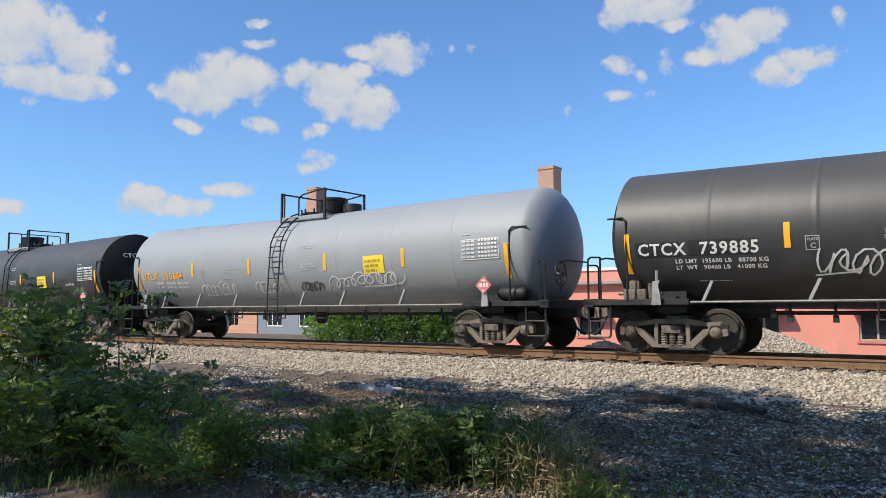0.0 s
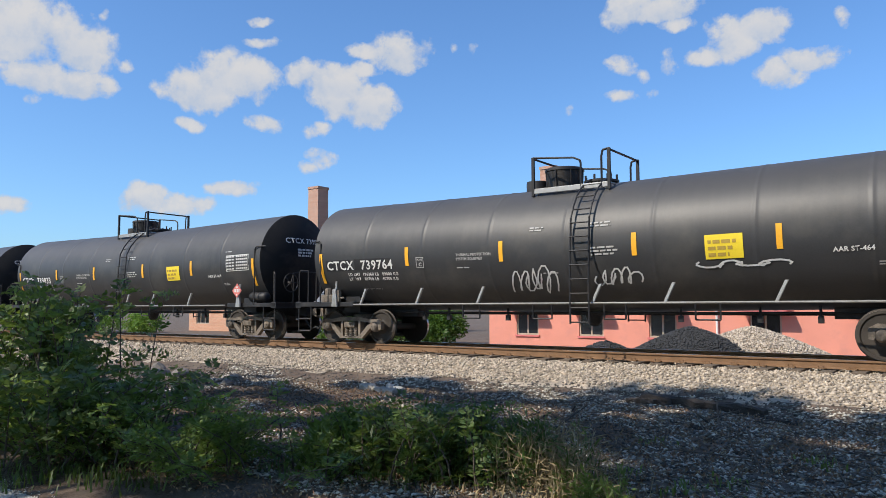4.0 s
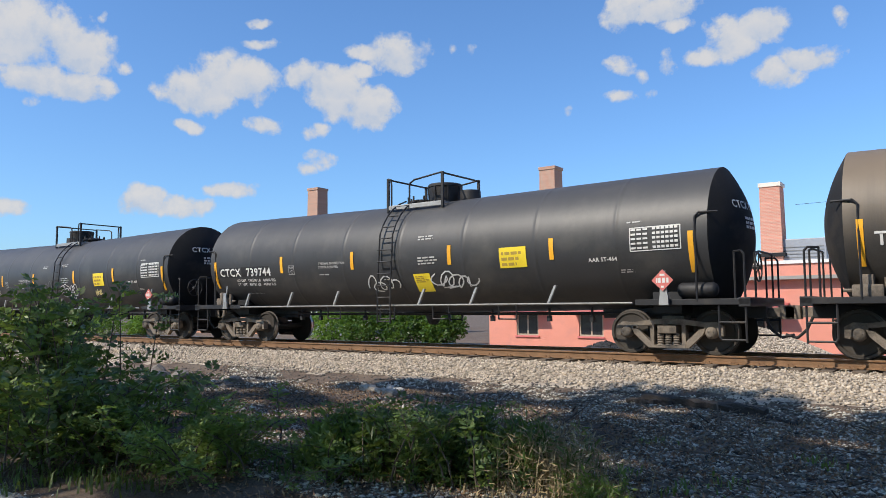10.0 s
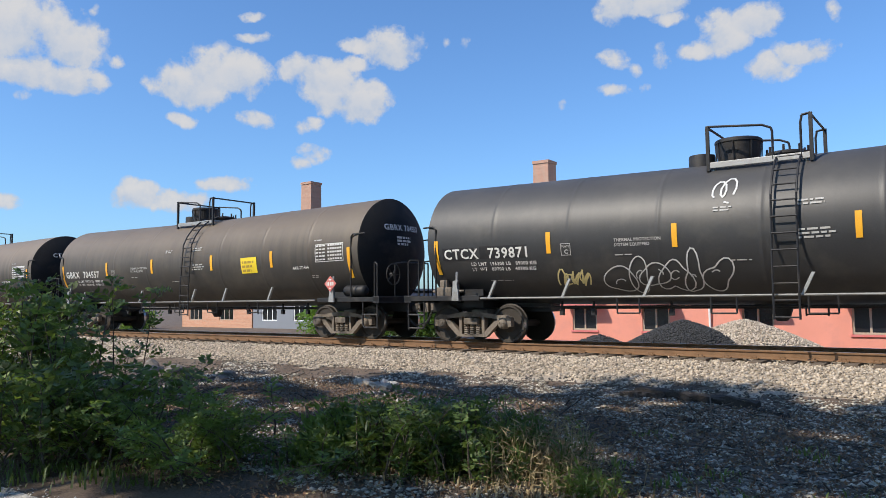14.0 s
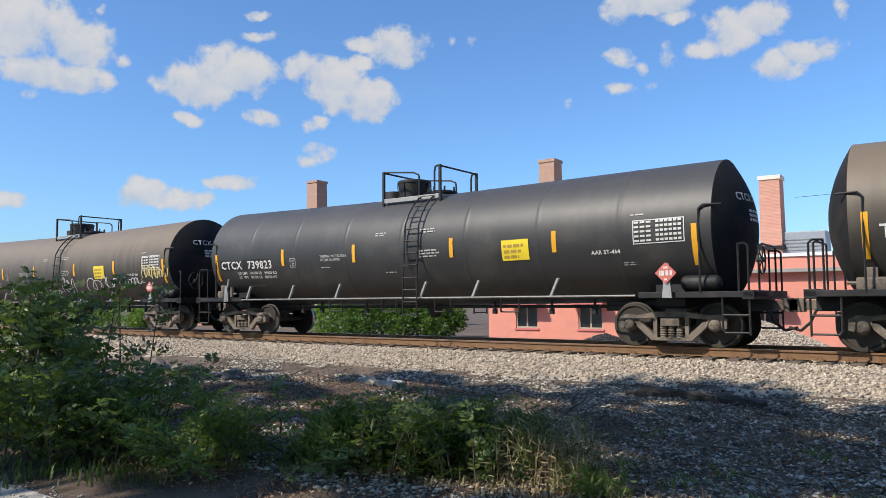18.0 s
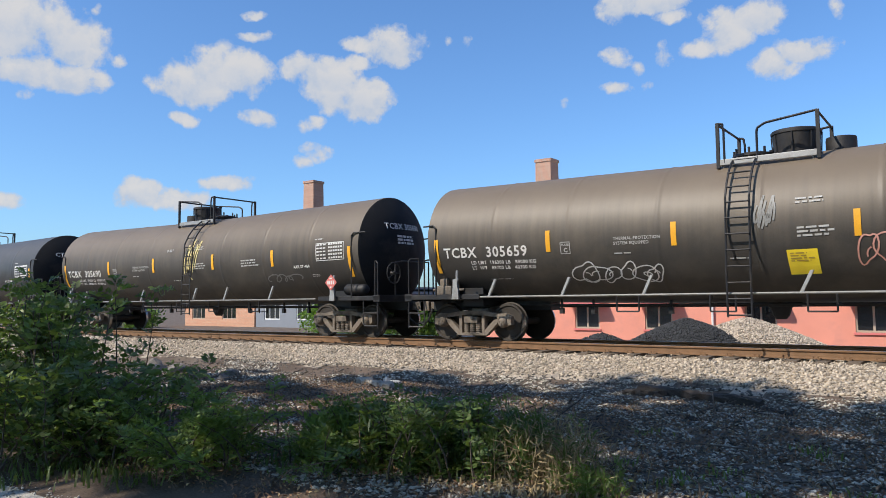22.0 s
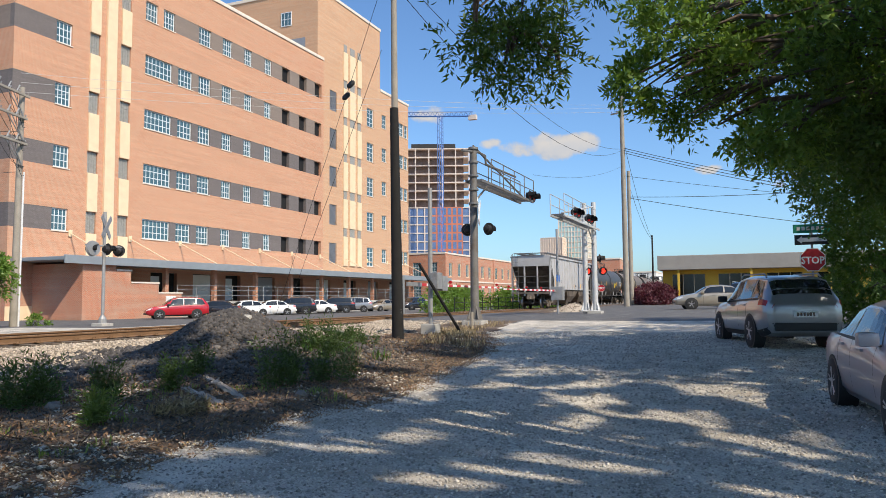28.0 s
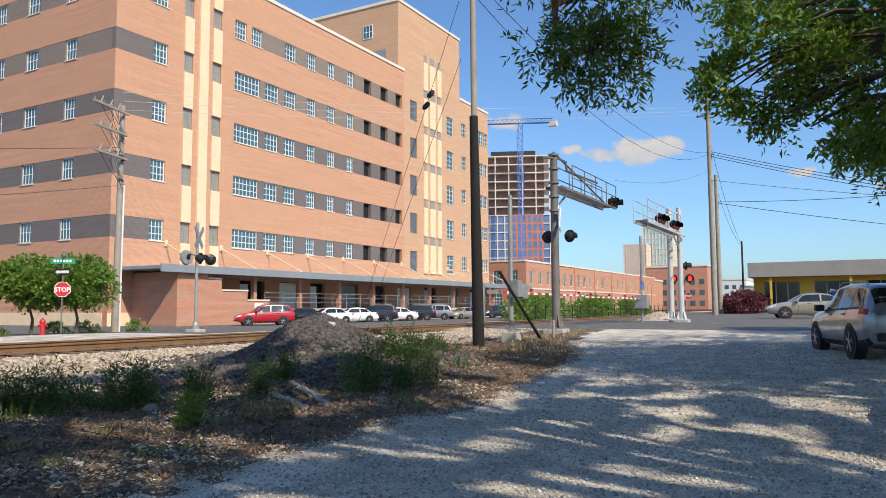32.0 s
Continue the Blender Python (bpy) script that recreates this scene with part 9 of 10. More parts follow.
# hydrant, kerb planting and round street trees by the corner
hx, hy = 20.4, 32.4
h = thing("fire_hydrant", pose(hx, hy, ground_z(hx, hy)), "red fire hydrant on the pavement", "hydrant")
bm = bmesh.new()
spin(bm, [(0, 0.15), (0.05, 0.15), (0.06, 0.10), (0.55, 0.10), (0.56, 0.14), (0.60, 0.14), (0.70, 0.08), (0.76, 0.03)], "z", 14)
part("barrel", bm, M["sign_red"], h, smooth=True)
bm = bmesh.new()
rod(bm, (-0.2, 0, 0.42), (0.2, 0, 0.42), 0.06, 10)
part("outlets", bm, M["sign_red"], h)
for i, (x, y, s) in enumerate(((18.2, 36.0, 1.55), (21.2, 34.6, 1.6), (23.0, 33.8, 1.5))):
    tree(x, y, 3.0, [((0, 0, 2.75), (s, s, 1.0), 1150), ((0.5, -0.3, 2.35), (s * 0.85, s * 0.75, 0.7), 620), ((-0.5, 0.2, 2.3), (s * 0.85, s * 0.75, 0.7), 620)], (0.17, 0.11, 7), "small round-headed street tree with bright green crown", 90 + i, 0.09, "leaf")
for i, (x, y) in enumerate(((20.0, 35.6), (22.6, 34.6), (24.0, 34.2), (26.4, 33.5))):
    shrub("low_bush", x, y, [((0, 0, 0.25), (0.5, 0.4, 0.28), 160)], (0.12, 0.07, 7), "leaf", "clipped low green bush", 120 + i, 4, "bush")

# ---- overhead wires ----
def wire(name, pts, sag, r=0.014, n=14, mat="trim_black"):
    bm = bmesh.new()
    for a, b in zip(pts, pts[1:]):
        a, b = Vector(a), Vector(b)
        p = [a.lerp(b, i / n) - Vector((0, 0, sag * 4 * (i / n) * (1 - i / n))) for i in range(n + 1)]
        pipe(bm, p, r, 5)
    solo(name, bm, M[mat], ("pale bare" if mat == "pale_steel" else "black") + " overhead wire sagging between poles", "wire", "overhead wires", "structure")


for i, z in enumerate((17.2, 16.9, 16.6)):
    wire("overhead_wire", [(26.0, 34.9, 12.7 - i * 0.5), (62.8, 10.1, z)], 0.5, 0.010, mat="pale_steel")
wire("overhead_wire", [(19.5, 10.3, 11.4), (62.8, 10.1, 13.4)], 1.7, 0.012)
wire("overhead_wire", [(19.5, 10.3, 10.9), (62.8, 10.1, 13.3)], 2.4, 0.012)
for z0, z1 in ((13.5, 6.6), (13.3, 6.3), (13.1, 6.0)):
    wire("overhead_wire", [(62.8, 10.1, z0), (60.5, -15, z1)], 0.5, 0.024)
wire("overhead_wire", [(62.8, 10.1, 11.1), (61, -16, 6.7)], 0.3, 0.016)
wire("overhead_wire", [(69.0, 10.6, 10.1), (66, -16, 9.8)], 0.5, 0.024)
wire("overhead_wire", [(69.0, 10.6, 10.0), (66, -16, 4.8)], 0.3, 0.024)
wire("overhead_wire", [(63.0, 10.1, 14.6), (84.0, 10.5, 7.3)], 1.0, 0.017)
wire("overhead_wire", [(69.1, 10.6, 11.4), (84.0, 10.5, 7.2)], 0.8, 0.017)
wire("overhead_wire", [(35.6, 10.2, 7.0), (63, 10.1, 12.0)], 0.5, 0.008)
wire("overhead_wire", [(26.0, 34.9, 9.6), (-10, 55, 8.0)], 1.0, 0.014)
wire("overhead_wire", [(26.0, 34.9, 7.5), (2, 48, 5.0)], 0.7, 0.014)
wire("guy_wire", [(19.5, 10.35, 10.2), (26.6, 19.2, 0.2)], 0.0, 0.008, 4)
wire("guy_wire", [(19.6, 10.35, 8.4), (27.6, 19.4, 0.2)], 0.0, 0.008, 4)
for p in ((21.3, 12.6, 7.66), (21.1, 12.3, 7.98)):
    bm = bmesh.new()
    spin(bm, [(-0.16, 0.04), (-0.1, 0.09), (0.1, 0.09), (0.16, 0.04)], "z", 10)
    solo("guy_insulator", bm, M["trim_black"], "dark insulator on a guy wire", "insulator", at=pose(*p, 30, 30, 0))

# ---- parked cars ----
# stations along a car: place, sill, belt, roof line, half width, half width of roof
SHAPES = {
    "sedan": [(-2.28, .45, .76, .78, .60, .46), (-2.21, .34, .88, .91, .75, .60), (-2.02, .26, .95, .985, .84, .68), (-1.58, .20, .965, 1.01, .88, .68), (-1.28, .20, .96, 1.19, .88, .64), (-0.95, .20, .95, 1.36, .88, .60), (-0.4, .20, .935, 1.43, .88, .61),
              (0.15, .20, .925, 1.41, .88, .61), (0.45, .20, .92, 1.33, .88, .61), (0.78, .20, .915, 1.15, .88, .65), (1.08, .20, .905, .955, .88, .70), (1.5, .20, .85, .89, .865, .68), (1.9, .24, .76, .80, .82, .62), (2.15, .28, .66, .69, .74, .54), (2.28, .38, .56, .58, .58, .42)],
    "suv": [(-2.33, .52, .96, .99, .68, .58), (-2.27, .36, 1.06, 1.12, .81, .65), (-2.12, .30, 1.10, 1.36, .88, .66), (-1.88, .25, 1.10, 1.61, .91, .64), (-1.4, .24, 1.085, 1.67, .92, .65), (-.5, .24, 1.06, 1.69, .92, .67),
            (.1, .24, 1.04, 1.66, .92, .66), (.42, .24, 1.03, 1.57, .92, .65), (.75, .24, 1.03, 1.33, .92, .69), (1.06, .24, 1.03, 1.08, .92, .75), (1.5, .25, .99, 1.03, .91, .73), (1.95, .28, .90, .93, .87, .66), (2.2, .34, .78, .80, .78, .56), (2.33, .44, .66, .68, .62, .44)],
}


def car_point(kind, x, v, lift=0.0):
    """A point of a car's skin: v runs from sill (0) over belt (4) and roof edge (5) to the middle of the roof (7)."""
    st = SHAPES[kind]
    x = min(max(x, st[0][0]), st[-1][0])
    i = max(k for k in range(len(st) - 1) if st[k][0] <= x + 1e-9)
    t = (x - st[i][0]) / (st[i + 1][0] - st[i][0])
    zb, be, zr, w, wr = [p + (q - p) * t for p, q in zip(st[i][1:], st[i + 1][1:])]
    d, k = be - zb, min(1.0, (zr - be) / 0.4)
    sec = [(w * 0.86, zb), (w * 0.96, zb + d * 0.14), (w, zb + d * 0.5), (w * 0.985, zb + d * 0.82), (w * (0.90 + 0.04 * k), be), (wr, zr - 0.03 - 0.04 * k), (wr * 0.78, zr - 0.012), (0.0, zr)]
    j = min(6, int(v))
    y, z = [p + (q - p) * (v - j) for p, q in zip(sec[j], sec[j + 1])]
    ny, nz = sec[j + 1][1] - sec[j][1], sec[j][0] - sec[j + 1][0]
    m = math.hypot(ny, nz) or 1
    return Vector((x, y + lift * ny / m, z + lift * nz / m))


def car_patch(kind, s, x0, x1, v0, v1, lift, nx=6, nv=3, slant0=0.0, slant1=0.0):
    """A piece of skin lifted off the body; s picks the side, slant leans its upright ends."""
    bm = bmesh.new()
    grid = []
    for i in range(nx + 1):
        row = []
        for j in range(nv + 1):
            q = j / nv
            a, b = x0 + slant0 * q, x1 + slant1 * q
            p = car_point(kind, a + (b - a) * i / nx, v0 + (v1 - v0) * q, lift)
            row.append(bm.verts.new((p.x, s * p.y, p.z)))
        grid.append(row)
    for i in range(nx):
        for j in range(nv):
            f = [grid[i][j], grid[i + 1][j], grid[i + 1][j + 1], grid[i][j + 1]]
            bm.faces.new(f if s < 0 else f[::-1])
    return bm


def vehicle(name, paint, label, m, kind="sedan", detail=True):
    """kind: sedan or suv. Built along +x (front), centred, wheels on z = 0."""
    st = SHAPES[kind]
    suv = kind == "suv"
    L, hw = 2 * st[-1][0], max(p[4] for p in st)
    car = thing(name, m, label, "car", "parked cars")
    xs = sorted(set([p[0] for p in st] + [p[0] + (q[0] - p[0]) * k / 3 for p, q in zip(st, st[1:]) for k in (1, 2)]))
    vs = [0, 0.5, 1, 2, 3, 3.6, 4, 4.5, 5, 5.5, 6, 7]
    bm = bmesh.new()
    rings = []
    for x in xs:
        right = [car_point(kind, x, v) for v in vs]
        rings.append([bm.verts.new((p.x, -p.y, p.z)) for p in right] + [bm.verts.new(p) for p in reversed(right[:-1])])
    k = len(rings[0])
    for a, b in zip(rings, rings[1:]):
        for i in range(k):
            j = (i + 1) % k
            bm.faces.new((a[i], a[j], b[j], b[i]))
    bm.faces.new(rings[0])
    bm.faces.new(rings[-1][::-1])
    bmesh.ops.recalc_face_normals(bm, faces=bm.faces[:])
    part("body", bm, paint, car, smooth=True)
    sides = ((-2.0, -1.36, 0.22, 0.0), (-1.27, -0.42, 0.0, 0.0), (-0.34, 0.72, 0.0, -0.30)) if suv else ((-1.40, -0.50, 0.28, 0.0), (-0.42, 0.80, 0.0, -0.36))
    for s in (-1, 1):
        for x0, x1, s0, s1 in sides:
            part("side_window", car_patch(kind, s, x0, x1, 4.1, 4.93, 0.006, 6, 3, s0, s1), M["car_glass"], car, "dark car window")
        part("window_trim", car_patch(kind, s, sides[0][0] - 0.03, sides[-1][1] + 0.05, 3.99, 4.08, 0.008, 10, 1), M["trim_black"], car)
        for x in ((-0.38, 0.70) if not suv else (-0.38, 0.66)):
            part("door_gap", car_patch(kind, s, x - 0.006, x + 0.006, 0.7, 4.0, 0.003, 1, 6), M["trim_black"], car)
        part("door_gap", car_patch(kind, s, -1.06, -1.045, 2.2, 4.0, 0.003, 1, 5), M["trim_black"], car)
        part("sill_trim", car_patch(kind, s, -0.95, 0.95, 0.0, 1.0 if suv else 0.6, 0.012, 6, 2), M["trim_black"] if suv else paint, car)
        for x in (-0.86, 0.12):
            p = car_point(kind, x, 3.35)
            bm = bmesh.new()
            bevelled(bm, x - 0.10, x + 0.10, min(s * p.y, s * (p.y + 0.035)), max(s * p.y, s * (p.y + 0.035)), p.z - 0.015, p.z + 0.02, 0.01)
            part("door_handle", bm, paint, car)
        p = car_point(kind, 0.72, 4.0)
        bm = bmesh.new()
        bevelled(bm, 0.66, 0.84, min(s * p.y, s * (p.y + 0.22)), max(s * p.y, s * (p.y + 0.22)), p.z, p.z + 0.16, 0.05)
        part("mirror", bm, M["trim_black"] if suv else paint, car, smooth=True)
        if suv:
            bm = bmesh.new()
            pipe(bm, [(-1.7, s * 0.60, 1.62), (-1.55, s * 0.60, 1.70), (0.0, s * 0.61, 1.72), (0.2, s * 0.61, 1.65)], 0.02, 6)
            part("roof_rail", bm, M["silver"], car)
        e = -L / 2
        part("tail_lamp", car_patch(kind, s, e + 0.015, e + (0.42 if suv else 0.34), 3.15 if suv else 2.75, 4.0 if suv else 3.75, 0.008, 4, 2), M["lamp_red"], car, "red tail lamp")
        part("head_lamp", car_patch(kind, s, -e - 0.45, -e - 0.03, 2.9, 4.3, 0.008, 4, 2), M["lamp_white"], car, "clear head lamp")
        for x in (-1.36, 1.37):
            r = 0.315 if not suv else 0.36
            bm = bmesh.new()
            spin(bm, [(hw - 0.24, r + 0.055), (hw + 0.004, r + 0.055)] if s > 0 else [(-hw - 0.004, r + 0.055), (-hw + 0.24, r + 0.055)], "y", 28, (x, 0, r))
            part("wheel_arch", bm, M["trim_black"], car)
            bm = bmesh.new()
            spin(bm, [(s * (hw - 0.2), r * 0.7), (s * (hw - 0.2), r), (s * (hw + 0.005), r), (s * (hw + 0.02), r * 0.93), (s * (hw + 0.02), r * 0.68)], "y", 28, (x, 0, r))
            w = part("wheel", bm, M["tyre"], car, smooth=True)
            bm = bmesh.new()
            spin(bm, [(s * (hw - 0.1), r * 0.66), (s * (hw + 0.012), r * 0.68), (s * (hw + 0.015), r * 0.62), (s * (hw - 0.03), r * 0.58)], "y", 26, (x, 0, r))
            for i in range(5):
                a = i * 1.2566 + 0.4
                for off in (-0.16, 0.16):
                    rod(bm, (x + 0.03 * math.cos(a), s * (hw + 0.005), r + 0.03 * math.sin(a)), (x + r * 0.64 * math.cos(a + off), s * (hw + 0.008), r + r * 0.64 * math.sin(a + off)), 0.02, 5)
            spin(bm, [(s * (hw - 0.01), 0.07), (s * (hw + 0.022), 0.06), (s * (hw + 0.025), 0.01)], "y", 12, (x, 0, r))
            part("rim", bm, M["alloy"], w)
            bm = bmesh.new()
            spin(bm, [(s * (hw - 0.06), r * 0.64), (s * (hw - 0.06), 0.02)], "y", 20, (x, 0, r))
            part("brake_disc", bm, M["trim_black"], w)
    for nm, x0, x1 in (("windscreen", 0.50 if not suv else 0.46, 1.03), ("rear_window", -2.20 if suv else -1.54, -1.93 if suv else -1.0)):
        bm = car_patch(kind, -1, x0, x1, 5.12, 7.0, 0.006, 5, 5)
        join(bm, car_patch(kind, 1, x0, x1, 5.12, 7.0, 0.006, 5, 5))
        part(nm, bm, M["car_glass"], car, "dark car window")
    bm = car_patch(kind, -1, -L / 2 + 0.01, -1.8, 0.0, 1.1 if suv else 0.7, 0.014, 6, 2)
    join(bm, car_patch(kind, 1, -L / 2 + 0.01, -1.8, 0.0, 1.1 if suv else 0.7, 0.014, 6, 2))
    bevelled(bm, -L / 2 - 0.03, -L / 2 + 0.10, -0.66, 0.66, 0.40, 0.58, 0.03)
    part("rear_bumper", bm, M["trim_black"] if suv else paint, car)
    bm = bmesh.new()
    bevelled(bm, L / 2 - 0.06, L / 2 + 0.025, -0.5, 0.5, 0.36, 0.48, 0.02)
    part("grille", bm, M["trim_black"], car)
    bm = bmesh.new()
    bevelled(bm, -L / 2 - 0.03, -L / 2 - 0.01, -0.26, 0.26, 0.70, 0.84, 0.005)
    pl = part("number_plate", bm, M["sign_white"], car)
    for i in range(6):
        bm = bmesh.new()
        bm.faces.new([bm.verts.new(p) for p in ((-L / 2 - 0.034, -0.2 + i * 0.068, 0.73), (-L / 2 - 0.034, -0.15 + i * 0.068, 0.73), (-L / 2 - 0.034, -0.15 + i * 0.068, 0.81), (-L / 2 - 0.034, -0.2 + i * 0.068, 0.81))])
        part("plate_bar", bm, M["black_car"], pl)
    return car


def parked(name, paint, label, x, y, turn, kind):
    vehicle(name, M[paint], label, pose(x, y, ground_z(x, y) - 0.01, 0, 0, turn), kind)


parked("parked_car", "lilac_car", "dusty pale rose compact saloon parked on gravel", 10.15, -1.94, 186, "sedan")
parked("parked_car", "silver_car", "silver sport utility car parked on gravel", 20.55, -0.30, 17, "suv")
parked("parked_car", "tan_car", "champagne saloon waiting by the corner", 46.2, 2.35, 102, "sedan")
parked("parked_car", "black_car", "dark blue-black car behind a saloon", 55.0, 0.9, 172, "suv")
ROW = [("red_paint", 33.1, "suv", "red crossover car parked by the loading dock", 142), ("black_car", 36.4, "sedan", "black saloon parked by the loading dock", 120), ("white_car", 39.2, "sedan", "white saloon parked by the loading dock", 150),
       ("white_car", 42.0, "sedan", "white saloon parked by the loading dock", 140), ("black_car", 44.6, "suv", "black utility car parked by the loading dock", 120), ("white_car", 47.4, "sedan", "white hatch parked by the loading dock", 130),
       ("black_car", 50.2, "suv", "dark car parked by the loading dock", 120), ("silver_car", 53.0, "suv", "silver car parked by the loading dock", 120), ("tan_car", 58.6, "sedan", "champagne saloon parked by the loading dock", 165),
       ("black_car", 64.6, "suv", "black van-like car parked by the loading dock", 170), ("black_car", 70.0, "sedan", "dark saloon parked by the loading dock", 170), ("silver_car", 76, "sedan", "silver saloon parked by the loading dock", 165)]
for paint, x, kind, label, turn in ROW:
    parked("parked_car", paint, label, x * 1.35, 41.6, turn, kind)
parked("parked_car", "black_car", "black saloon parked behind the tracks", 7.2, 26.6, 170, "sedan")
bm = bmesh.new()
bmesh.ops.create_uvsphere(bm, u_segments=20, v_segments=10, radius=1)
for v in bm.verts:
    v.co = Vector((v.co.x * 1.9, v.co.y * 0.9, max(0, v.co.z) * 0.62 + 0.08 * noise.noise(v.co * 2)))
solo("tarpaulin", bm, M["blue_tarp"], "crumpled blue tarpaulin over low goods", "tarpaulin", at=pose(-2.9, 27.0, -1.27), smooth=True)

# ---- distance ----
mill = thing("brick_mill", pose(120.5, 51.0, -0.3), "long two-storey red brick mill with arched windows", "building")
holes_lo, holes_hi = [], []
ML = 96.0
for i in range(22):
    u = 2.0 + i * 4.25
    holes_lo.append((u, u + 1.7, "none", 0, 0))
facade(mill, pose(0, 0, 0), ML, 0, 9.2, [(1.3, 3.6, holes_lo, []), (5.2, 7.7, holes_lo, [])], M["brick_red"], 0.4)
for z, h in ((1.3, 2.3), (5.2, 2.5)):
    for a, b, *_ in holes_lo:
        bm = bmesh.new()
        for p, q, c, d in ((0, 1.7, 0, 0.12), (0, 1.7, h - 0.12, h), (0, 0.12, 0.12, h - 0.12), (1.58, 1.7, 0.12, h - 0.12), (0.8, 0.9, 0.12, h - 0.12)):
            box(bm, p, q, 0.1, 0.2, c, d)
        w = part("window", bm, M["cream"], mill, at=Matrix.Translation((a, 0, z)))
        bm = bmesh.new()
        box(bm, 0.12, 1.58, 0.14, 0.16, 0.12, h - 0.12)
        part("pane", bm, M["pane"], w)
end_holes = [(1.2, 2.9, "window", 3, 4), (4.6, 6.0, "window", 3, 4)]
facade(mill, pose(0, 7.5, 0, 0, 0, -90), 7.1, 0, 9.2, [(1.3, 3.6, end_holes, []), (5.2, 7.7, end_holes, [])], M["brick_red"], 0.4)
for i in range(8):
    bm = bmesh.new()
    box(bm, i * 13.0 + 0.0, i * 13.0 + 1.0, -0.18, -0.004, 0, 9.3)
    part("pier", bm, M["brick_red"], mill)
for z0, z1, mat, nm in ((9.2, 9.5, "stone_cap", "coping"), (4.3, 4.55, "stone_cap", "string_course")):
    bm = bmesh.new()
    box(bm, -0.1, ML, -0.12, -0.006 if nm != "coping" else 8, z0, z1)
    part(nm, bm, M[mat], mill)

# tower under construction, with its crane
def tower(name, label, x, y, w, d, floors, storey, slab_mat, mid=None, z0=0.0, split=None, other=None, turn=0):
    t = thing(name, pose(x, y, 0, 0, 0, turn), label, "tower")
    for i in range(floors):
        z = z0 + i * storey
        bm = bmesh.new()
        box(bm, 0, w, 0, d, z + storey - 0.45, z + storey)
        part("floor_slab", bm, slab_mat, t)
        mat = mid if split is None or i >= split else other
        bm = bmesh.new()
        q = 2.4 if split and i >= split else 0.3
        box(bm, q, w - q, q, d - q, z, z + storey - 0.45)
        part("storey", bm, mat, t)
    # columns run through the storeys of each section
    for lo, hi, n in (((0, split, 9), (split, floors, 5)) if split else ((0, floors, 9),)):
        za, zb = z0 + lo * storey, z0 + hi * storey - 0.46
        for k in range(n + 1):
            bm = bmesh.new()
            box(bm, w * k / n - 0.25, w * k / n + 0.25, -0.02, 0.29, za, zb)
            part("column", bm, slab_mat, t)
        for k in range(1, n + 1):
            bm = bmesh.new()
            box(bm, -0.02, 0.29, d * k / n - 0.25, d * k / n + 0.25, za, zb)
            part("column", bm, slab_mat, t)
    return t


ct = tower("unfinished_tower", "concrete tower under construction, blue glazing below", 292.8, 144.3, 30, 16, 18, 3.8, M["slab"], M["tower_core"], 0, 11, M["tower_blue"], turn=-67)
for i in range(11):
    bm = bmesh.new()
    box(bm, 12.5, 27.0, -0.6, -0.05, i * 3.8, i * 3.8 + 3.79)
    part("cladding_panel", bm, M["tower_rust"], ct)
    for k in range(6):
        bm = bmesh.new()
        box(bm, 13.4 + k * 2.3, 14.9 + k * 2.3, -0.66, -0.61, i * 3.8 + 0.3, i * 3.8 + 3.3)
        part("glazing", bm, M["tower_blue"], ct)
bm = bmesh.new()
box(bm, 4, 24, 3, 13, 68.4, 71)
part("roof_plant", bm, M["trim_black"], ct)
crane = thing("tower_crane", pose(285.0, 122.2, 0), "blue steel lattice tower crane", "crane")
bm = bmesh.new()
for dx, dy in ((-0.9, -0.9), (0.9, -0.9), (0.9, 0.9), (-0.9, 0.9)):
    rod(bm, (dx, dy, 0), (dx, dy, 79), 0.16, 4)
for i in range(27):
    z = i * 2.93
    rod(bm, (-0.9, -0.9, z), (0.9, -0.9, z + 2.93), 0.1, 4)
    rod(bm, (0.9, -0.9, z), (0.9, 0.9, z + 2.93), 0.1, 4)
    rod(bm, (-0.9, -0.9, z), (-0.9, 0.9, z + 2.93), 0.1, 4)
part("mast", bm, M["crane_blue"], crane)
ja, jb = Vector((-5.5, 13.4, 79)), Vector((5.8, -12.8, 79))
bm = bmesh.new()
for off in (Vector((-0.6, -0.3, 0)), Vector((0.6, 0.3, 0)), Vector((0, 0, 1.9))):
    rod(bm, ja + off, jb + off, 0.17, 4)
for i in range(14):
    p, q, r_ = ja.lerp(jb, i / 14), ja.lerp(jb, (i + 0.5) / 14), ja.lerp(jb, (i + 1) / 14)
    rod(bm, p, q + Vector((0, 0, 1.9)), 0.12, 4)
    rod(bm, q + Vector((0, 0, 1.9)), r_, 0.12, 4)
part("jib", bm, M["crane_blue"], crane)
bm = bmesh.new()
box(bm, 4.6, 6.6, -14.5, -11.0, 77.4, 79.4)
part("counterweight", bm, M["slab"], crane)
tower("pale_tower", "pale limestone office tower block", 484, 119.0, 12, 15, 12, 3.5, M["tower_pale"], M["tower_pale"])
tower("glass_tower", "pale teal glass office tower", 498, 105.0, 22, 20, 16, 3.6, M["tower_pale"], M["tower_teal"])
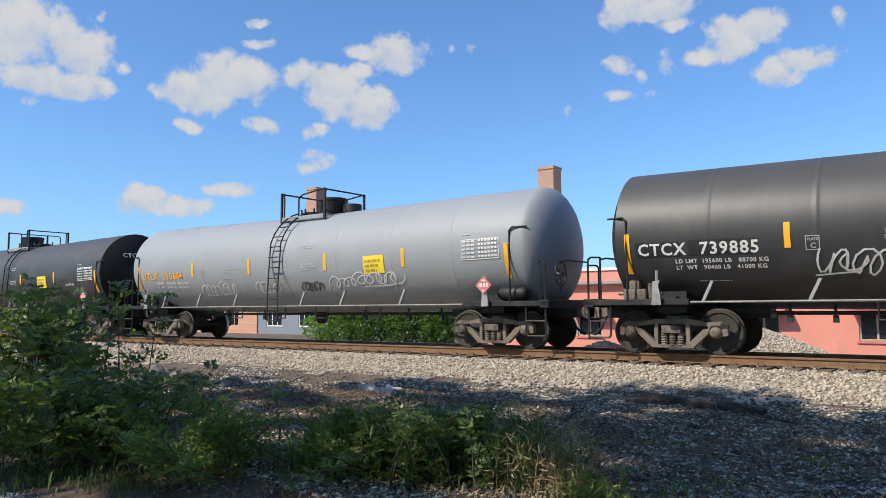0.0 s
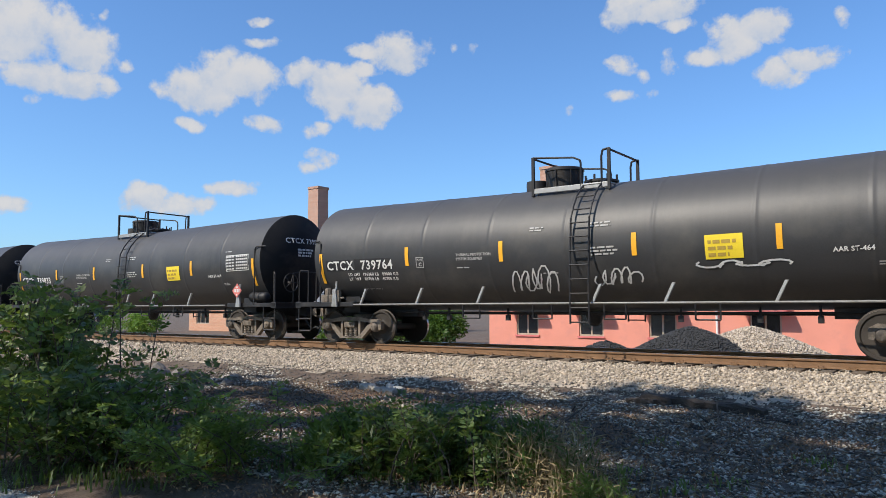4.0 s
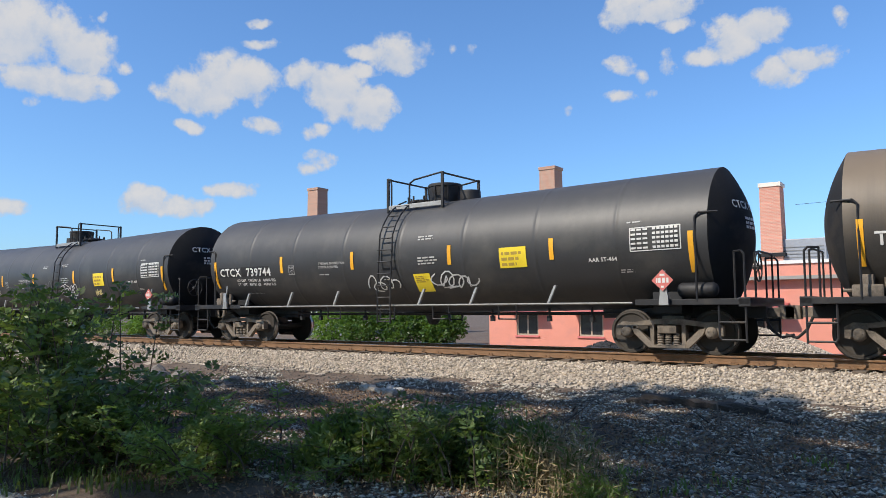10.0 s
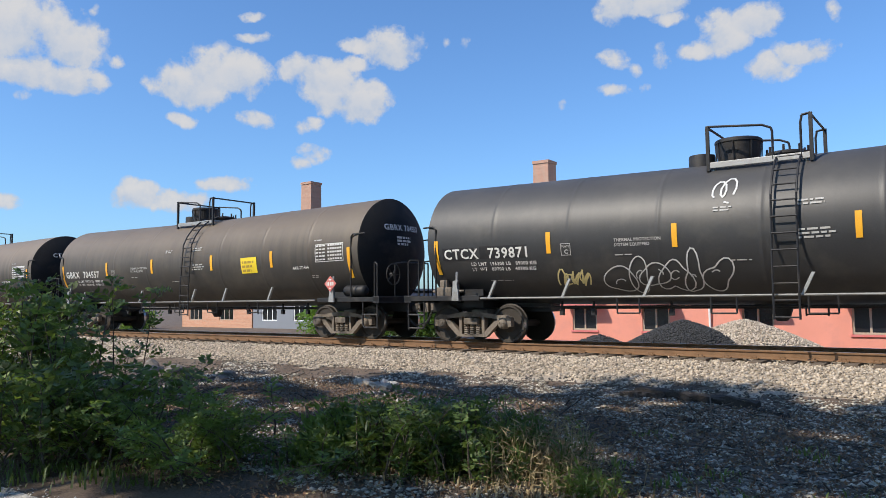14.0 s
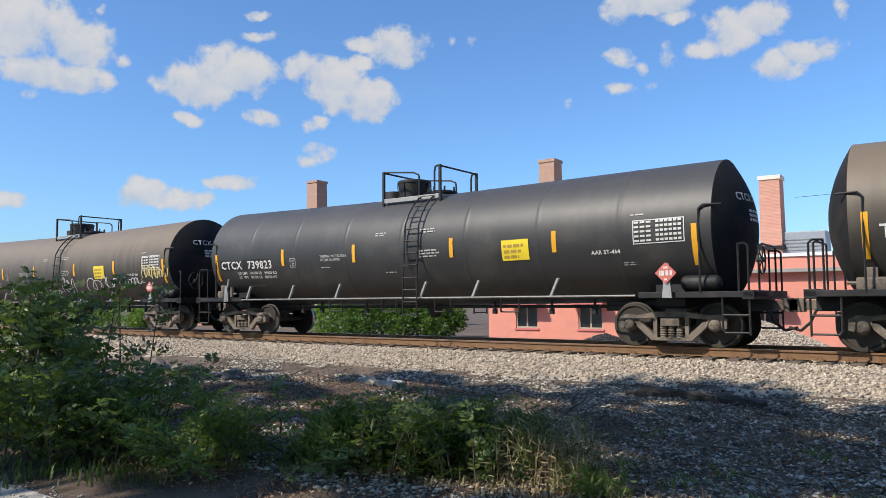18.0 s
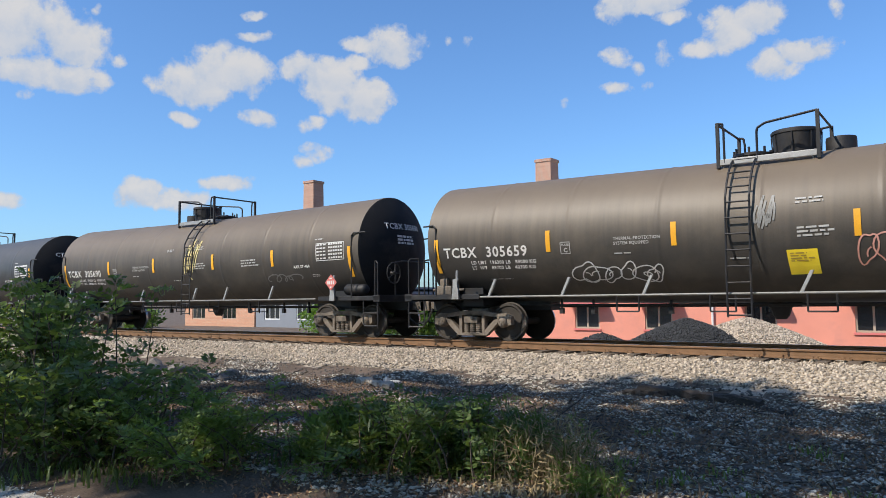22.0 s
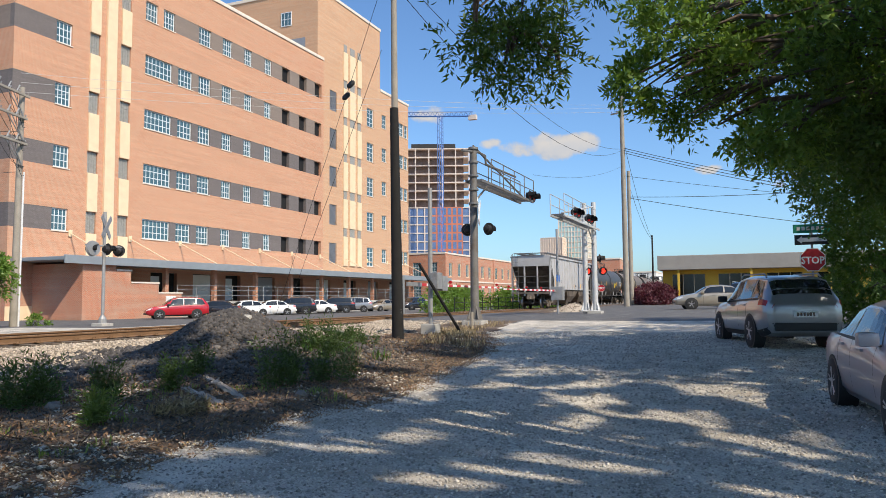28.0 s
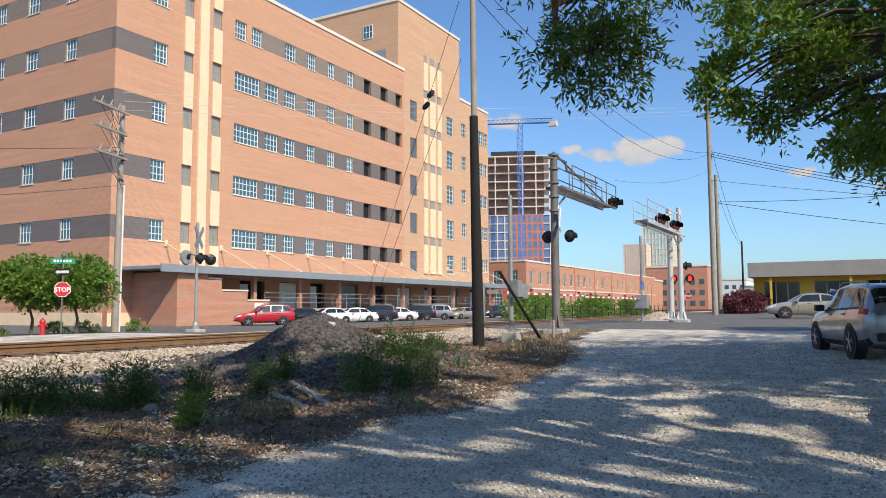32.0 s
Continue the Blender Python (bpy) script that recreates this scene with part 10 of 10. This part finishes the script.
for i, (x, y, w, d, h, mat, lab) in enumerate(((250, 42, 26, 20, 14, "brick_red", "plain red brick commercial block"), (330, 40, 34, 20, 12, "white_wall", "pale low office block"), (230, 55, 14, 18, 9, "brick_red", "low plain red brick block"), (380, 70, 30, 20, 16, "tower_pale", "pale plain stone office block"), (150, -8, 40, 14, 4.5, "white_wall", "low pale painted shed"))):
    b = thing("distant_block", pose(x, y, -0.2), lab, "building")
    bm = bmesh.new()
    box(bm, 0, w, 0, d, 0, h)
    part("wall", bm, M[mat], b)
    bm = bmesh.new()
    box(bm, -0.2, w + 0.2, -0.2, d + 0.2, h, h + 0.5)
    part("coping", bm, M["stone_cap"], b)
    for fl in range(int(h // 3.6)):
        for k in range(int(d // 3)):
            bm = bmesh.new()
            box(bm, -0.06, -0.01, 1 + k * 3, 2.6 + k * 3, 1.2 + fl * 3.5, 2.9 + fl * 3.5)
            part("window", bm, M["pane"], b)

# mustard shop across the street
sx, sy = 74.5, -14.0
ys = thing("mustard_shop", pose(sx, sy, ground_z(sx, 0)), "single-storey mustard shop with a stained grey fascia", "building")
SL = 22.4
holes = [(0.9 + i * 4.2, 3.9 + i * 4.2, "none", 0, 0) for i in range(5)]
facade(ys, pose(0, SL, 0, 0, 0, -90), SL, 0, 3.0, [(0.0, 2.6, holes, [])], M["yellow_wall"], 0.35)
for a, b, *_ in holes:
    bm = bmesh.new()
    box(bm, 0.1, 0.16, SL - b, SL - a, 0.0, 2.6)
    part("shopfront", bm, M["dark_pane"], ys)
    bm = bmesh.new()
    for k in range(4):
        y = SL - b + 3.0 * k / 3
        box(bm, 0.04, 0.1, y - 0.04, y + 0.04, 0, 2.6)
    part("mullions", bm, M["tan_frame"], ys)
bm = bmesh.new()
bevelled(bm, -1.6, 8, -0.3, SL + 0.3, 3.0, 4.35, 0.05)
part("fascia", bm, M["grey_fascia"], ys)
bm = bmesh.new()
box(bm, 0.36, 8, SL - 0.35, SL, 0, 3.0)
part("side_wall", bm, M["yellow_wall"], ys)
for k in range(4):
    bm = bmesh.new()
    bevelled(bm, -1.45, -1.25, 1.5 + k * 6.4, 1.7 + k * 6.4, 0, 3.0, 0.02)
    part("post", bm, M["yellow_wall"], ys)

# planting by the street beyond the crossing
for i in range(5):
    x = 68.5 + i * 1.3
    shrub("plum_shrub", x, 8.4 + (i % 3) * 0.5, [((0, 0, 0.85), (1.7, 1.3, 0.85), 330)], (0.24, 0.14, 7), "leaf_red", "rounded plum-red shrub beside the street", 200 + i, 5, "shrub")
for i in range(9):
    x = 52 + i * 5
    shrub("hedge_bush", x, 22.0 + (i % 3), [((0, 0, 0.9), (2.3, 1.4, 0.95), 330)], (0.26, 0.15, 7), "leaf", "unclipped green hedge bush behind the tracks", 220 + i, 5, "bush")
for i in range(5):
    shrub("verge_bush", 31 + i * 6.5, -9 - (i % 2) * 2, [((0, 0, 1.6), (2.6, 2.0, 1.7), 500)], (0.24, 0.12, 7), "leaf_dark", "dense green bush at the roadside", 240 + i, 5, "bush")
heap(48.5, 11.2, 1.9, 0.62, 300, 9, "small heap of sandy spoil")
# low board fence with a railing before the mill
bm = bmesh.new()
for z in (0.4, 0.8, 1.15):
    rod(bm, (0, 0, z), (44, 0, z), 0.03, 5)
for i in range(23):
    rod(bm, (i * 2, 0, 0), (i * 2, 0, 1.2), 0.035, 5)
solo("rail_fence", bm, M["black_iron"], "black tube fence along the far verge", "fence", at=pose(50, 20.4, -0.3))
# distant tree line
rl = random.Random(77)
V, F, k = [], [], 0
for i in range(70):
    a = radians(rl.uniform(0, 360))
    D = rl.uniform(260, 420)
    x, y = D * math.cos(a), D * math.sin(a)
    if y > 20 and x > 60 and D < 420:
        continue
    sp = in_blob((x, y, rl.uniform(2, 4)), (rl.uniform(9, 16), rl.uniform(9, 16), rl.uniform(4, 7)), 150, 900 + i)
    v, f = leaves(sp, 6, 1.3, 0.9, 900 + i)
    V.append(v), F.append(f + k)
    k += len(v)
tagged(new("distant_woods", fast_mesh("distant_woods", np.concatenate(V), np.concatenate(F), [M["leaf_dark"]])), "distant line of green trees", "woods", kind="stuff")


def motions():
    """The train rolls past; the crossing gates stay down."""
    # seconds, and how far the train is ahead of an even speed
    ahead = ((0, 0.02), (1, 0.16), (2, 0.16), (3, 0.11), (6, 0.05), (7, 0.0), (10, 0.02), (12, 0.10), (14, 0.08), (17, 0.28), (18, 0.31), (19, 0.35), (20, 0.27), (21, 0.33), (22, 0.22), (23, 0.12), (24, 0.0), (24.5, 0.0), (26.5, -1.8), (28, -1.8), (32, -1.8))
    for car, x in train:
        walk(car, [(t, pose(x + SPEED * (t - 24.5) + more, TRACK_Y, 0)) for t, more in ahead])


motions()
